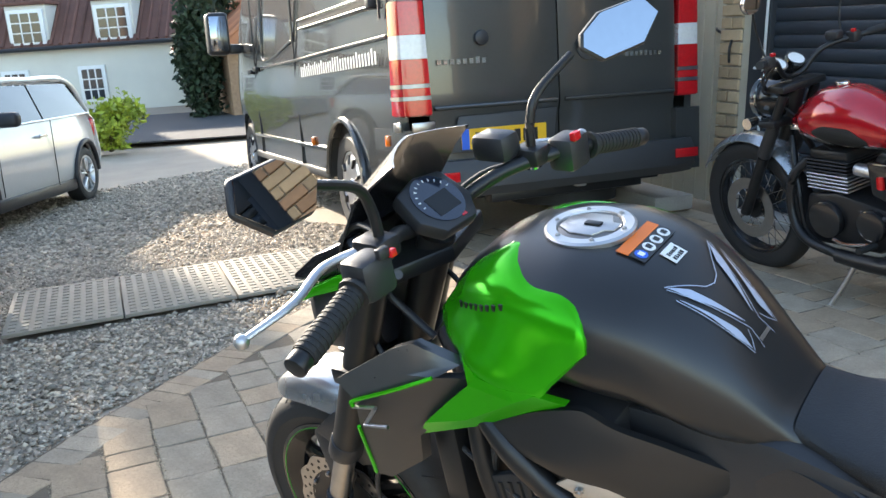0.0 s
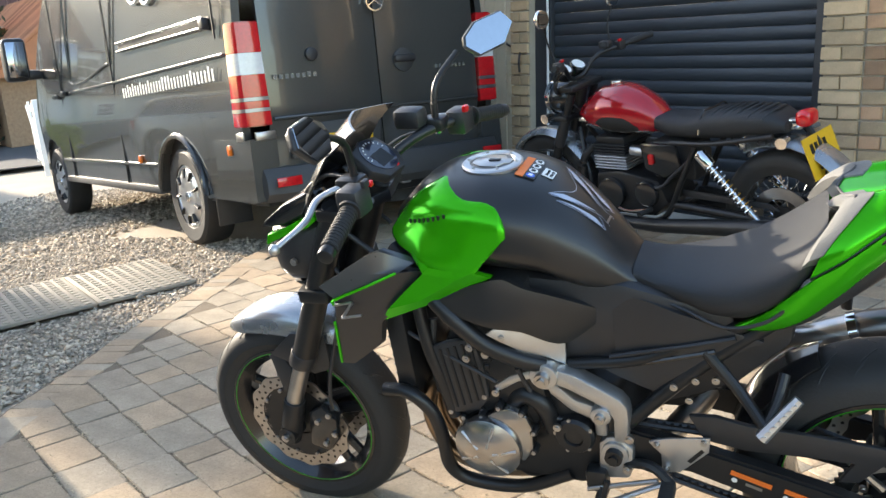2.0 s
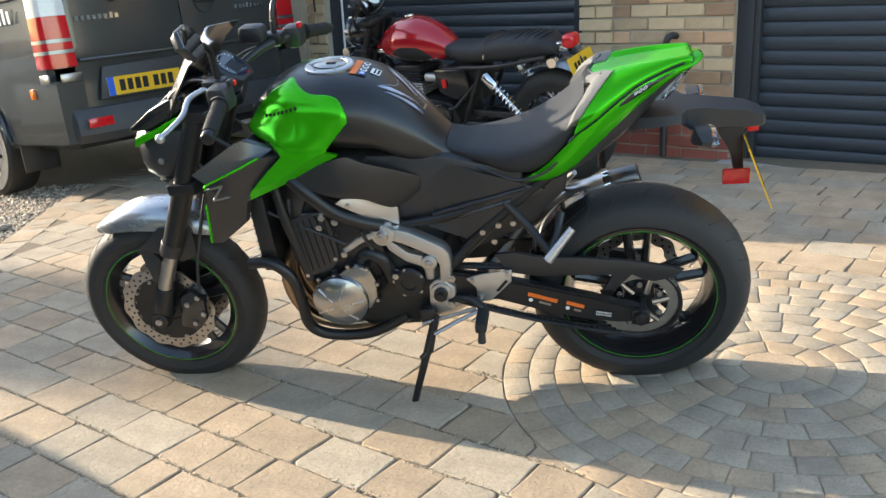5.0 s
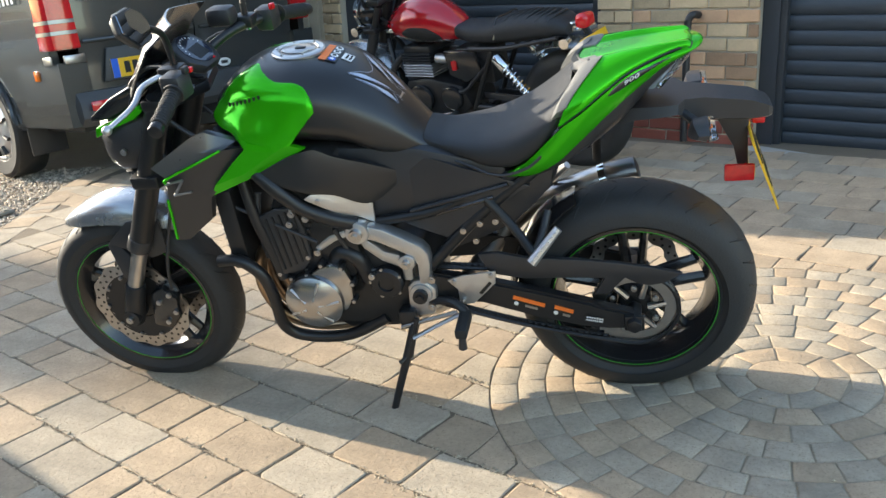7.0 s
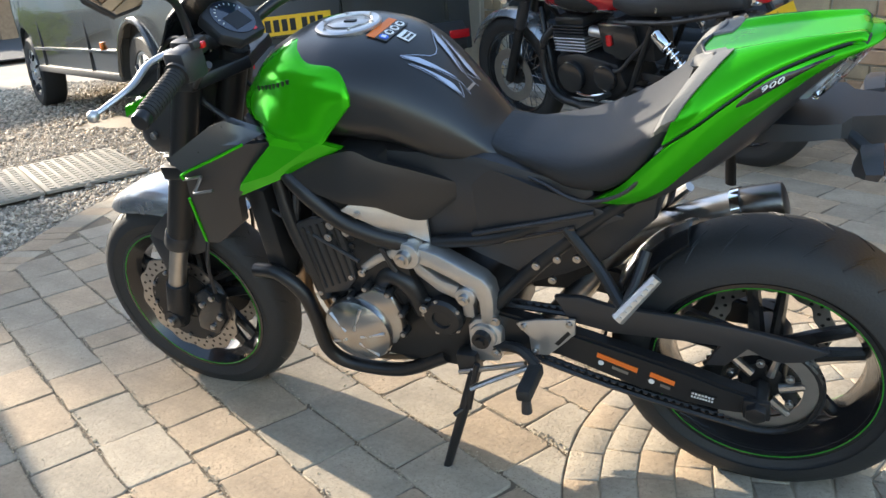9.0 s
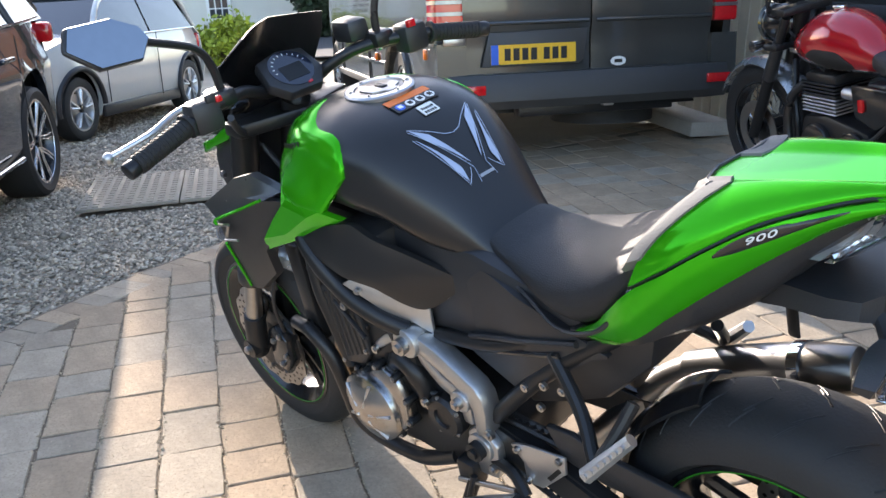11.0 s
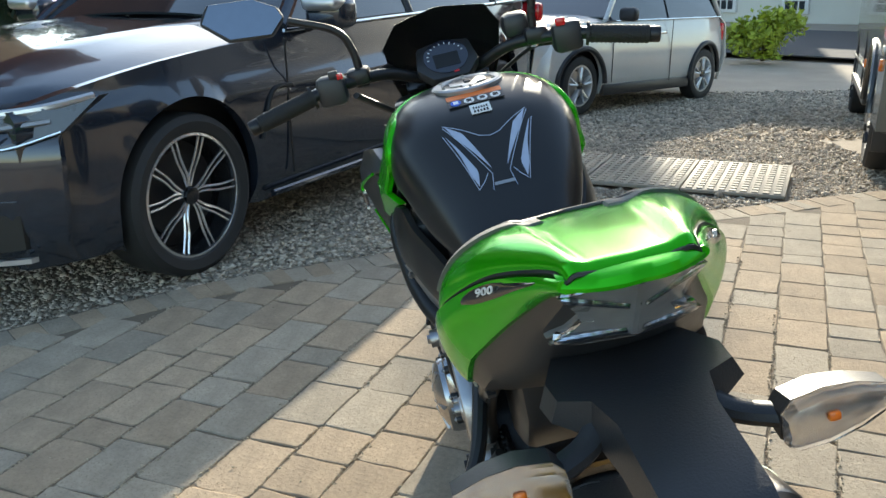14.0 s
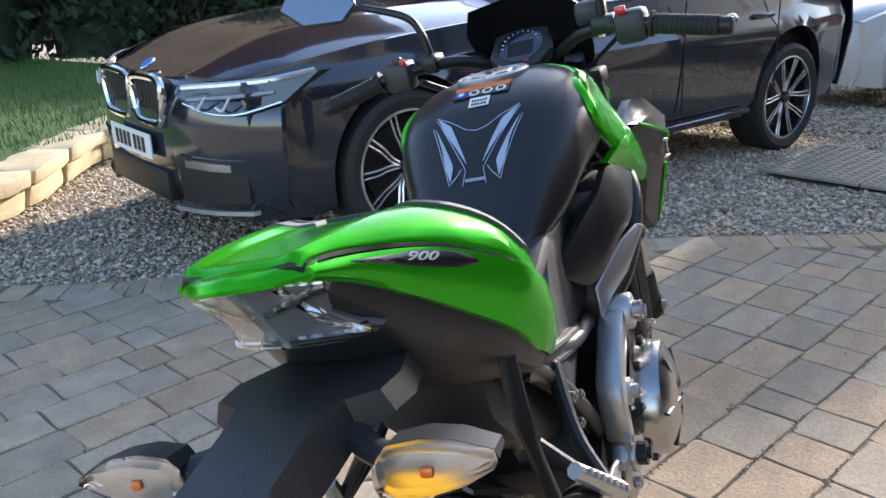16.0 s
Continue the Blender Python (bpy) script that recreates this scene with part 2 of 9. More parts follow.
M["white_plate"] = material("white_plate", (0.75, 0.75, 0.73), 0.4, vary=0.06, scale=30)
# real black print, and the painted-in shade of gaps, holes, arches and cabins
M["black_print_and_gaps"] = material("black_print_and_gaps", (0.008, 0.008, 0.008), 0.5)


def plate_bars(parent, m, width, height, n, mat, gap_after=4):
    """A registration written as plain bars of the size of its characters."""
    step = width * 0.80 / (n + 0.45)
    x = -width * 0.36
    for k in range(n):
        p = part("character_bar", box(step * 0.68, height * 0.62, 0.002, (0, 0, 0)), mat, parent, smooth=False)
        p.matrix_basis = m @ Matrix.Translation((x, 0, 0.003))
        x += step * (1.45 if k == gap_after - 1 else 1.0)


def word_bars(parent, m, length, height, n, mat, seed=1, depth=0.002, name="letter_bar", fill=0.62):
    """Writing as a run of small plain bars."""
    rnd = random.Random(seed)
    step = length / n
    for k in range(n):
        h = height * (1.0 if rnd.random() < 0.25 else 0.80)
        p = part(name, box(step * fill, h, depth, (0, h / 2, 0)), mat, parent, smooth=False)
        p.matrix_basis = m @ Matrix.Translation((step * (k + 0.5), 0, 0))



M["cap_metal"] = material("dark_satin_cap", (0.17, 0.16, 0.15), 0.32, 1.0, vary=0.15, scale=30, bump=0.05, bump_scale=400)
def pitted(name, color):
    """Concrete block face: broad stains, sandy speckle and small open pits."""
    m = material(name, color, 0.92, vary=0.36, scale=9, bump=0.8, bump_scale=75, fine=0.22, island=0.13)
    n, l = m.node_tree.nodes, m.node_tree.links
    b = n["Principled BSDF"]
    tc = n.new("ShaderNodeTexCoord")
    pits = n.new("ShaderNodeTexNoise")
    pits.inputs["Scale"].default_value, pits.inputs["Detail"].default_value, pits.inputs["Roughness"].default_value = 190, 4, 0.6
    l.new(tc.outputs["Object"], pits.inputs["Vector"])
    hole = n.new("ShaderNodeMapRange")
    hole.inputs["From Min"].default_value, hole.inputs["From Max"].default_value = 0.31, 0.45
    l.new(pits.outputs["Fac"], hole.inputs["Value"])
    old = b.inputs["Base Color"].links[0].from_socket
    mix = n.new("ShaderNodeMix")
    mix.data_type = "RGBA"
    mix.inputs["A"].default_value = (color[0] * 0.66, color[1] * 0.64, color[2] * 0.62, 1)
    l.new(hole.outputs[0], mix.inputs["Factor"])
    l.new(old, mix.inputs["B"])
    l.new(mix.outputs["Result"], b.inputs["Base Color"])
    rough = b.inputs["Normal"].links[0].from_node
    rough.inputs["Distance"].default_value = 0.003
    pit = n.new("ShaderNodeBump")
    pit.inputs["Strength"].default_value, pit.inputs["Distance"].default_value = 0.5, 0.0016
    l.new(hole.outputs[0], pit.inputs["Height"])
    l.new(rough.outputs[0], pit.inputs["Normal"])
    l.new(pit.outputs[0], b.inputs["Normal"])
    return m


M["van_paint"] = material("grey_metallic_paint", (0.064, 0.065, 0.062), 0.25, 0.40, vary=0.07, scale=3, coat=0.7)
M["van_plastic"] = material("grey_bumper_plastic", (0.040, 0.041, 0.042), 0.5, vary=0.12, scale=12, bump=0.15, bump_scale=350)
M["car_black"] = material("black_metallic_paint", (0.028, 0.035, 0.050), 0.15, 0.45, vary=0.05, scale=4, coat=1.0)
M["car_white"] = material("pale_silver_paint", (0.60, 0.59, 0.55), 0.25, 0.1, vary=0.05, scale=3, coat=0.9)
M["car_glass"] = material("tinted_car_glass", (0.018, 0.022, 0.026), 0.04, 0.0, vary=0.1, scale=2, spec=0.8, coat=0.5)
M["red_paint"] = material("red_tank_paint", (0.40, 0.006, 0.012), 0.18, 0.15, vary=0.05, scale=10, coat=1.0)
M["spoke_silver"] = material("machined_spoke_face", (0.72, 0.72, 0.72), 0.25, 0.85, vary=0.06, scale=20)
M["wheel_silver"] = material("wheel_silver", (0.56, 0.56, 0.56), 0.3, 0.8, vary=0.1, scale=20)
M["paver"] = pitted("tumbled_paver", (0.395, 0.298, 0.198))
M["paver_grey"] = pitted("tumbled_grey_paver", (0.362, 0.302, 0.222))
M["crumb"] = material("sand_crumbs", (0.44, 0.36, 0.25), 0.95, vary=0.2, scale=20, bump=0.3, bump_scale=300, island=0.3)
M["joint"] = material("jointing_sand", (0.135, 0.105, 0.072), 0.95, vary=0.3, scale=12, bump=0.8, bump_scale=250, fine=0.2)
M["gravel"] = material("mixed_gravel", (0.50, 0.42, 0.32), 0.85, vary=0.15, scale=3, bump=0.3, bump_scale=200, fine=0.12, island=0.55)
M["gravel_bed"] = material("gravel_bed", (0.30, 0.25, 0.19), 0.95, vary=0.3, scale=2, bump=0.9, bump_scale=70, fine=0.3)
M["drain"] = material("weathered_steel_cover", (0.27, 0.24, 0.19), 0.75, 0.05, vary=0.25, scale=8, bump=0.3, bump_scale=120)
M["brick_buff"] = material("buff_brick", (0.50, 0.37, 0.225), 0.9, vary=0.25, scale=18, bump=0.6, bump_scale=160, fine=0.15, island=0.2)
M["brick_mix"] = material("mixed_brick", (0.43, 0.265, 0.155), 0.9, vary=0.3, scale=16, bump=0.6, bump_scale=160, fine=0.15, island=0.35)
M["brick_red"] = material("red_brick", (0.27, 0.075, 0.05), 0.85, vary=0.25, scale=16, bump=0.5, bump_scale=160, fine=0.15, island=0.25)
M["mortar"] = material("pale_mortar", (0.40, 0.35, 0.27), 0.95, vary=0.2, scale=12, bump=0.6, bump_scale=220)
M["shutter"] = material("anthracite_shutter", (0.034, 0.042, 0.052), 0.42, 0.1, vary=0.1, scale=3, bump=0.05, bump_scale=300)
M["frame_dark"] = material("anthracite_frame", (0.03, 0.034, 0.04), 0.45, vary=0.1, scale=5)
M["white_wood"] = material("white_painted_boards", (0.62, 0.58, 0.46), 0.6, vary=0.12, scale=5, bump=0.2, bump_scale=80)
M["concrete"] = material("worn_concrete", (0.34, 0.32, 0.28), 0.92, vary=0.25, scale=6, bump=0.5, bump_scale=90, fine=0.15)
M["stone"] = material("sandstone_edging", (0.46, 0.38, 0.24), 0.9, vary=0.3, scale=6, bump=0.8, bump_scale=60, fine=0.2)
M["asphalt"] = material("asphalt", (0.055, 0.056, 0.058), 0.9, vary=0.2, scale=2, bump=0.5, bump_scale=150, fine=0.15)
M["render_wall"] = material("cream_rendered_wall", (0.66, 0.64, 0.56), 0.9, vary=0.1, scale=1.5, bump=0.2, bump_scale=40)
M["pantile"] = material("brown_pantile", (0.16, 0.075, 0.055), 0.8, vary=0.3, scale=3, bump=0.4, bump_scale=30, island=0.3)
M["orange_tile"] = material("orange_pantile", (0.42, 0.17, 0.08), 0.8, vary=0.3, scale=3, bump=0.4, bump_scale=30, island=0.3)
M["window_white"] = material("white_window_paint", (0.78, 0.78, 0.75), 0.5, vary=0.05)
M["pane"] = material("dark_window_pane", (0.03, 0.035, 0.04), 0.05, spec=0.8)
M["leaf_dark"] = material("evergreen_leaf", (0.022, 0.040, 0.016), 0.7, vary=0.3, scale=5, island=0.4)
M["leaf_lime"] = material("lime_leaf", (0.30, 0.36, 0.03), 0.6, vary=0.25, scale=5, island=0.35)
M["leaf_red"] = material("copper_leaf", (0.16, 0.060, 0.040), 0.7, vary=0.3, scale=5, island=0.4)
M["bark"] = material("bark", (0.10, 0.075, 0.05), 0.9, vary=0.3, scale=8, bump=0.8, bump_scale=30)
M["grass"] = material("grass_blade", (0.075, 0.14, 0.022), 0.7, vary=0.25, scale=2, island=0.4)
M["lawn"] = material("lawn", (0.05, 0.095, 0.02), 0.9, vary=0.35, scale=2, bump=0.8, bump_scale=40, fine=0.3)


# ---- ground, paving, garage, house ----
AX = -21.5


def ground_z(x, y):
    """The drive falls away towards the road."""
    return -0.012 + interp(-x, [(2.6, 0.0), (3.8, -0.030), (5.0, -0.095), (7.4, -0.255), (9.2, -0.36), (14.0, -0.42), (30.0, -0.52)])


gx = sorted(set([-400, -200, -100, -60, -40, -30] + [-25 + k for k in range(0, 32)] + [-6.5 + 0.5 * k for k in range(28)] + [8, 12, 30, 100, 400]))
gy = [-400, -100, -40, -20, -12, -8, -6, -4, -2, 0, 2, 4, 6, 8, 10, 14, 20, 40, 100, 400]
gb = bmesh.new()
gv = [[gb.verts.new((x, y, ground_z(x, y) - 0.006)) for y in gy] for x in gx]
for i in range(len(gx) - 1):
    for j in range(len(gy) - 1):
        gb.faces.new((gv[i][j], gv[i + 1][j], gv[i + 1][j + 1], gv[i][j + 1]))
tagged(part("ground", gb, M["gravel_bed"]), "bed of fine gravel and earth under the drive", "ground", kind="structure")

# the edge between paving and gravel, from the front of the black car round to the van
EDGE = [(0.3, -5.6), (-0.2, -4.2), (-0.6, -3.2), (-0.95, -2.35), (-1.17, -1.97), (-1.54, -1.50), (-1.82, -1.10), (-2.06, -0.62), (-2.30, -0.13), (-2.46, 0.30), (-2.62, 0.72), (-2.80, 1.30), (-2.95, 1.72), (-3.10, 2.3), (-3.0, 3.2), (-2.9, 4.6)]
edge_line = smooth_path([(x, y, 0) for x, y in EDGE], 6)


def edge_x(y):
    return interp(y, [(p.y, p.x) for p in edge_line])


pb = bmesh.new()
lo_ = [pb.verts.new((p.x, p.y, 0.0108)) for p in edge_line]
hi_ = [pb.verts.new((7.0, p.y, 0.0108)) for p in edge_line]
for i in range(len(lo_) - 1):
    pb.faces.new((lo_[i], hi_[i], hi_[i + 1], lo_[i + 1]))
bmesh.ops.recalc_face_normals(pb, faces=pb.faces[:])
for f in pb.faces:
    if f.normal.z < 0:
        f.normal_flip()
paving = tagged(part("paving", pb, M["joint"], smooth=False), "tumbled buff and grey block paving with sandy joints", "paving", kind="structure")

CIRC, CIRC_R = Vector((1.080, 0.160)), 0.807


def paver_mesh(name, outline, h=0.014):
    """A tumbled block: worn chamfered top over its outline, sunk into the joint."""
    c = sum((Vector(p) for p in outline), Vector((0, 0))) / len(outline)
    me = bpy.data.meshes.new(name)
    n = len(outline)
    vs, fs = [], []
    for e, z in ((0.0, 0.006), (0.0010, h - 0.0011), (0.0040, h)):
        for p in outline:
            d = Vector(p) - c
            vs.append((*(c + d * (1 - e * 1.4 / max(d.length, 0.03))), z))
    for k in range(2):
        for i in range(n):
            j = (i + 1) % n
            fs.append((k * n + i, k * n + j, (k + 1) * n + j, (k + 1) * n + i))
    fs.append(tuple(range(2 * n, 3 * n)))
    me.from_pydata(vs, [], fs)
    for p in me.polygons:
        p.use_smooth = len(p.vertices) == 4
    return me


def block(w, l, seed):
    rnd = random.Random(seed)
    pts = []
    r = 0.011
    for sx, sy in ((-1, -1), (1, -1), (1, 1), (-1, 1)):
        cx, cy = sx * (w / 2 - r), sy * (l / 2 - r)
        a0 = {(-1, -1): 180, (1, -1): 270, (1, 1): 0, (-1, 1): 90}[(sx, sy)]
        for k in range(3):
            a = radians(a0 + 45 * k)
            rr = r * (0.5 + 0.7 * rnd.random())
            pts.append((cx + rr * math.cos(a) + rnd.uniform(-0.003, 0.003), cy + rr * math.sin(a) + rnd.uniform(-0.003, 0.003)))
    out = []
    for i, p in enumerate(pts):
        q = pts[(i + 1) % len(pts)]
        out.append(p)
        if math.hypot(q[0] - p[0], q[1] - p[1]) > 0.05:
            for u in (0.3, 0.7):
                out.append((p[0] + (q[0] - p[0]) * u + rnd.uniform(-0.0032, 0.0026), p[1] + (q[1] - p[1]) * u + rnd.uniform(-0.0032, 0.0032)))
    return out


rnd = random.Random(7)
kinds = {}
for l_ in (0.12, 0.16, 0.24):
    for v in range(4):
        kinds[(l_, v)] = paver_mesh("paving_block", block(l_ - 0.001, 0.1632, int(l_ * 1000) + v), 0.0138 + 0.0005 * v)
for me in kinds.values():
    me.materials.append(M["paver"])
grey_kinds = {k: me.copy() for k, me in kinds.items()}
for me in grey_kinds.values():
    me.materials.clear()
    me.materials.append(M["paver_grey"])
ca, sa_ = math.cos(radians(AX + 0.8)), math.sin(radians(AX + 0.8))
near, rest, edge_cut = [], [], []
row = -42
while row < 42:
    v = row * 0.164
    u = -8 + rnd.random() * 0.3
    while u < 8:
        l_ = rnd.choice((0.24, 0.24, 0.24, 0.16, 0.12, 0.24, 0.16))
        uc = u + l_ / 2
        x, y = uc * ca - v * sa_, uc * sa_ + v * ca
        u += l_
        if y < -5.4 or y > 4.4 or x > 4.5 or x < edge_x(y) + 0.20:
            continue
        reach = (Vector((x, y)) - CIRC).length - CIRC_R
        if reach < -0.12:
            continue
        if y > 3.105 - 0.394 * (x - 0.165) - 0.08:
            continue
        item = (l_, rnd.randrange(4), x, y, rnd.uniform(-1.2, 1.2), rnd.uniform(-0.0009, 0.0009), rnd.random() < 0.45, rnd.random() < 0.5)
        if reach < 0.145:
            edge_cut.append(item)
            continue
        (near if -2.4 < x < 0.75 and -1.25 < y < 0.75 else rest).append(item)
    row += 1
near.sort(key=lambda q: (q[2] + 0.6) ** 2 + (q[3] + 0.2) ** 2)
for l_, v, x, y, a, dz, grey, flip in near[:300]:
    ob = new("paving_block", (grey_kinds if grey else kinds)[(l_, v)])
    ob.parent = paving
    ob.matrix_basis = pose(x, y, dz, rnd.uniform(-0.25, 0.25), rnd.uniform(-0.25, 0.25), AX + 0.8 + a + (180 if flip else 0))


def joined(name, items, mats, parent, label=""):
    """Many small pieces as one mesh."""
    vs, fs, mi = [], [], []
    for me, m, k in items:
        o = len(vs)
        vs += [tuple(m @ q.co) for q in me.vertices]
        fs += [tuple(i + o for i in p.vertices) for p in me.polygons]
        mi += [k] * len(me.polygons)
    out = bpy.data.meshes.new(name)
    out.from_pydata(vs, [], fs)
    for mt in mats:
        out.materials.append(mt)
    out.polygons.foreach_set("material_index", mi)
    out.polygons.foreach_set("use_smooth", [len(p.vertices) == 4 for p in out.polygons])
    ob = new(name, out)
    if parent:
        ob.parent = parent
    return tagged(ob, label, "", kind="stuff")


cut = []
for l_, v, x, y, a, dz, grey, flip in list(edge_cut):
    m = pose(x, y, dz, 0, 0, AX + 0.8)
    pts = [Vector((p.x, p.y)) for p in (m @ Vector((*q, 0)) for q in block(l_ - 0.001, 0.1632, int(l_ * 1000) + v))]
    moved = [q if (q - CIRC).length > CIRC_R + 0.002 else CIRC + (q - CIRC).normalized() * (CIRC_R + 0.002) for q in pts]
    area = abs(sum(p.x * q.y - q.x * p.y for p, q in zip(moved, moved[1:] + moved[:1]))) / 2
    if area > 0.0009:
        cut.append((paver_mesh("b", [tuple(q) for q in moved]), Matrix.Translation((0, 0, dz)), int(grey)))
joined("cut_blocks", cut, [M["paver"], M["paver_grey"]], paving, "paving blocks cut round the circle")
joined("paving_blocks", [((grey_kinds if q[6] else kinds)[(q[0], q[1])], pose(q[2], q[3], q[5], 0, 0, AX + 0.8 + q[4]), 1 if q[6] else 0) for q in near[300:] + rest], [M["paver"], M["paver_grey"]], paving, "tumbled paving blocks")
# circle of wedge blocks round a small disc
items = [(paver_mesh("b", [(0.095 * math.cos(2 * math.pi * k / 20), 0.095 * math.sin(2 * math.pi * k / 20)) for k in range(20)]), Matrix.Translation((CIRC.x, CIRC.y, 0)), 0)]
r0 = 0.097
while r0 < CIRC_R - 0.02:
    dr = 0.079
    n = max(8, int(2 * math.pi * (r0 + dr / 2) / 0.103))
    off = rnd.random()
    for k in range(n):
        a0, a1 = 2 * math.pi * (k + off) / n, 2 * math.pi * (k + 1 + off) / n
        ga = 0.0012 / (r0 + dr / 2)
        ga *= rnd.uniform(0.6, 1.6)
        o = [((r0 + 0.001) * math.cos(a0 + ga), (r0 + 0.001) * math.sin(a0 + ga)), ((r0 + dr - 0.001) * math.cos(a0 + ga), (r0 + dr - 0.001) * math.sin(a0 + ga)),
             ((r0 + dr - 0.001) * math.cos(a1 - ga), (r0 + dr - 0.001) * math.sin(a1 - ga)), ((r0 + 0.001) * math.cos(a1 - ga), (r0 + 0.001) * math.sin(a1 - ga))]
        items.append((paver_mesh("b", o), Matrix.Translation((CIRC.x, CIRC.y, rnd.uniform(-0.0008, 0.0008))), int(rnd.random() < 0.6)))
    r0 += dr
tagged(part("joint_sand", cyl(CIRC_R, 0.010, "Z", (CIRC.x, CIRC.y, 0.0060), 72), M["crumb"], paving, "pale sand brushed into the circle's joints"), kind="stuff")
joined("circle_blocks", items, [M["paver"], M["paver_grey"]], paving, "wedge blocks in a paved circle")
# edging course along the gravel
items = []
for p, q in zip(edge_line, edge_line[1:]):
    d = (q - p)
    nn = max(1, int(round(d.length / 0.105)))
    for k in range(nn):
        c = p + d * (k + 0.5) / nn
        nrm_ = Vector((d.y, -d.x, 0)).normalized()
        if nrm_.x < 0:
            nrm_ = -nrm_
        cc = c + nrm_ * 0.09
        items.append((kinds[(0.16, rnd.randrange(4))], pose(cc.x, cc.y, rnd.uniform(-0.002, 0.002), 0, 0, math.degrees(math.atan2(nrm_.y, nrm_.x)) + rnd.uniform(-2, 2)) @ Matrix.Diagonal((1.05, min(0.72, d.length / nn / 0.162), 1, 1)), int(rnd.random() < 0.6)))
joined("edging_blocks", items, [M["paver"], M["paver_grey"]], paving, "edging course of paving blocks")

# gravel stones: loose pebbles over the bed
g = np.random.default_rng(3)


def stones(name, n, xr, yr, keep, size, label, mat="gravel", lift=0.0):
    oct_v = np.array([(1, 0, 0), (-1, 0, 0), (0, 1, 0), (0, -1, 0), (0, 0, 1), (0, 0, -0.6)], float)
    oct_f = np.array([(0, 2, 4), (2, 1, 4), (1, 3, 4), (3, 0, 4), (2, 0, 5), (1, 2, 5), (3, 1, 5), (0, 3, 5)])
    x, y = g.uniform(*xr, n), g.uniform(*yr, n)
    ok = np.array([keep(a, b) for a, b in zip(x, y)])
    x, y = x[ok], y[ok]
    n = len(x)
    s = size * g.lognormal(0, 0.32, n)
    z = np.array([ground_z(a, b) for a, b in zip(x, y)])
    sc = np.stack([s * g.uniform(0.8, 1.35, n), s * g.uniform(0.7, 1.1, n), s * g.uniform(0.45, 0.8, n)], 1)
    v = oct_v[None] * (1 + g.uniform(-0.28, 0.28, (n, 6, 1))) * sc[:, None]
    a = g.uniform(0, 2 * np.pi, n)
    t = g.uniform(-0.4, 0.4, n)
    vz = v[..., 2] * np.cos(t)[:, None] + v[..., 0] * np.sin(t)[:, None]
    vx = v[..., 0] * np.cos(t)[:, None] - v[..., 2] * np.sin(t)[:, None]
    rx = vx * np.cos(a)[:, None] - v[..., 1] * np.sin(a)[:, None]
    ry = vx * np.sin(a)[:, None] + v[..., 1] * np.cos(a)[:, None]
    P = np.stack([rx + x[:, None], ry + y[:, None], vz + lift + z[:, None] + s[:, None] * g.uniform(0.0, 0.5, n)[:, None]], 2).reshape(-1, 3)
    F = (oct_f[None] + 6 * np.arange(n)[:, None, None]).reshape(-1, 3)
    me = bpy.data.meshes.new(name)
    me.vertices.add(len(P))
    me.vertices.foreach_set("co", P.ravel())
    me.loops.add(F.size)
    me.loops.foreach_set("vertex_index", F.ravel().astype(np.int32))
    me.polygons.add(len(F))
    me.polygons.foreach_set("loop_start", np.arange(0, F.size, 3, dtype=np.int32))
    me.update(calc_edges=True)
    me.materials.append(M[mat])
    return tagged(new(name, me), label, "gravel", kind="stuff")


def in_joint(x, y):
    # the crumbs lie along the courses and, thinner, along the cross joints
    v = (-x * sa_ + y * ca) / 0.164
    return abs(v - math.floor(v) - 0.5) < 0.03 + 0.05 * math.sin(x * 7 + math.floor(v) * 2.1) ** 2 and x > edge_x(y) + 0.2 and (Vector((x, y)) - CIRC).length > CIRC_R


def on_drain(x, y):
    dx, dy = x + 3.70, y - 0.95
    a, b = dx * 0.934 - dy * -0.358 * -1, 0
    u, v = dx * math.cos(radians(67)) + dy * math.sin(radians(67)), -dx * math.sin(radians(67)) + dy * math.cos(radians(67))
    return abs(u) < 0.86 and abs(v) < 0.41


stones("gravel", 105000, (-5.2, -0.6), (-4.2, 2.6), lambda x, y: x < edge_x(y) + 0.02 and not on_drain(x, y), 0.0098, "loose pale brown gravel stones on the drive")
stones("far_gravel", 26000, (-9.8, -5.2), (-2.0, 5.5), lambda x, y: True, 0.015, "loose pale brown gravel stones by the road")
stones("joint_crumbs", 150000, (-2.6, 1.2), (-1.5, 1.0), in_joint, 0.0025, "pale sand crumbs lying in the paving joints", "crumb", 0.0255)
stones("loose_grit", 1500, (-2.6, 2.4), (-2.2, 1.4), lambda x, y: x > edge_x(y) + 0.2, 0.0022, "scattered pale grit on the paving", "crumb", 0.0268)
# a few stones kicked on to the paving edge
stones("stray_gravel", 700, (-3.0, -0.9), (-2.2, 2.2), lambda x, y: edge_x(y) < x < edge_x(y) + 0.12, 0.008, "stray gravel on the paving edge")

# drain cover let into the gravel
DR = pose(-3.70, 0.95, -0.006, 0, 0, 67)
drain = thing("drain_cover", "pale weathered steel drain cover set in gravel", "drain cover", DR)
for k in range(3):
    c = part("cover_panel", box(0.555, 0.80, 0.02, ((k - 1) * 0.563, 0, 0.004), 0.004), M["drain"], drain)
    st = bmesh.new()
    for i in range(9):
        for j in range(13):
            box(0.034, 0.036, 0.006, ((k - 1) * 0.563 - 0.235 + 0.0588 * i, -0.36 + 0.06 * j, 0.0165), bm=st)
    part("cover_stud", st, M["drain"], c, smooth=False)

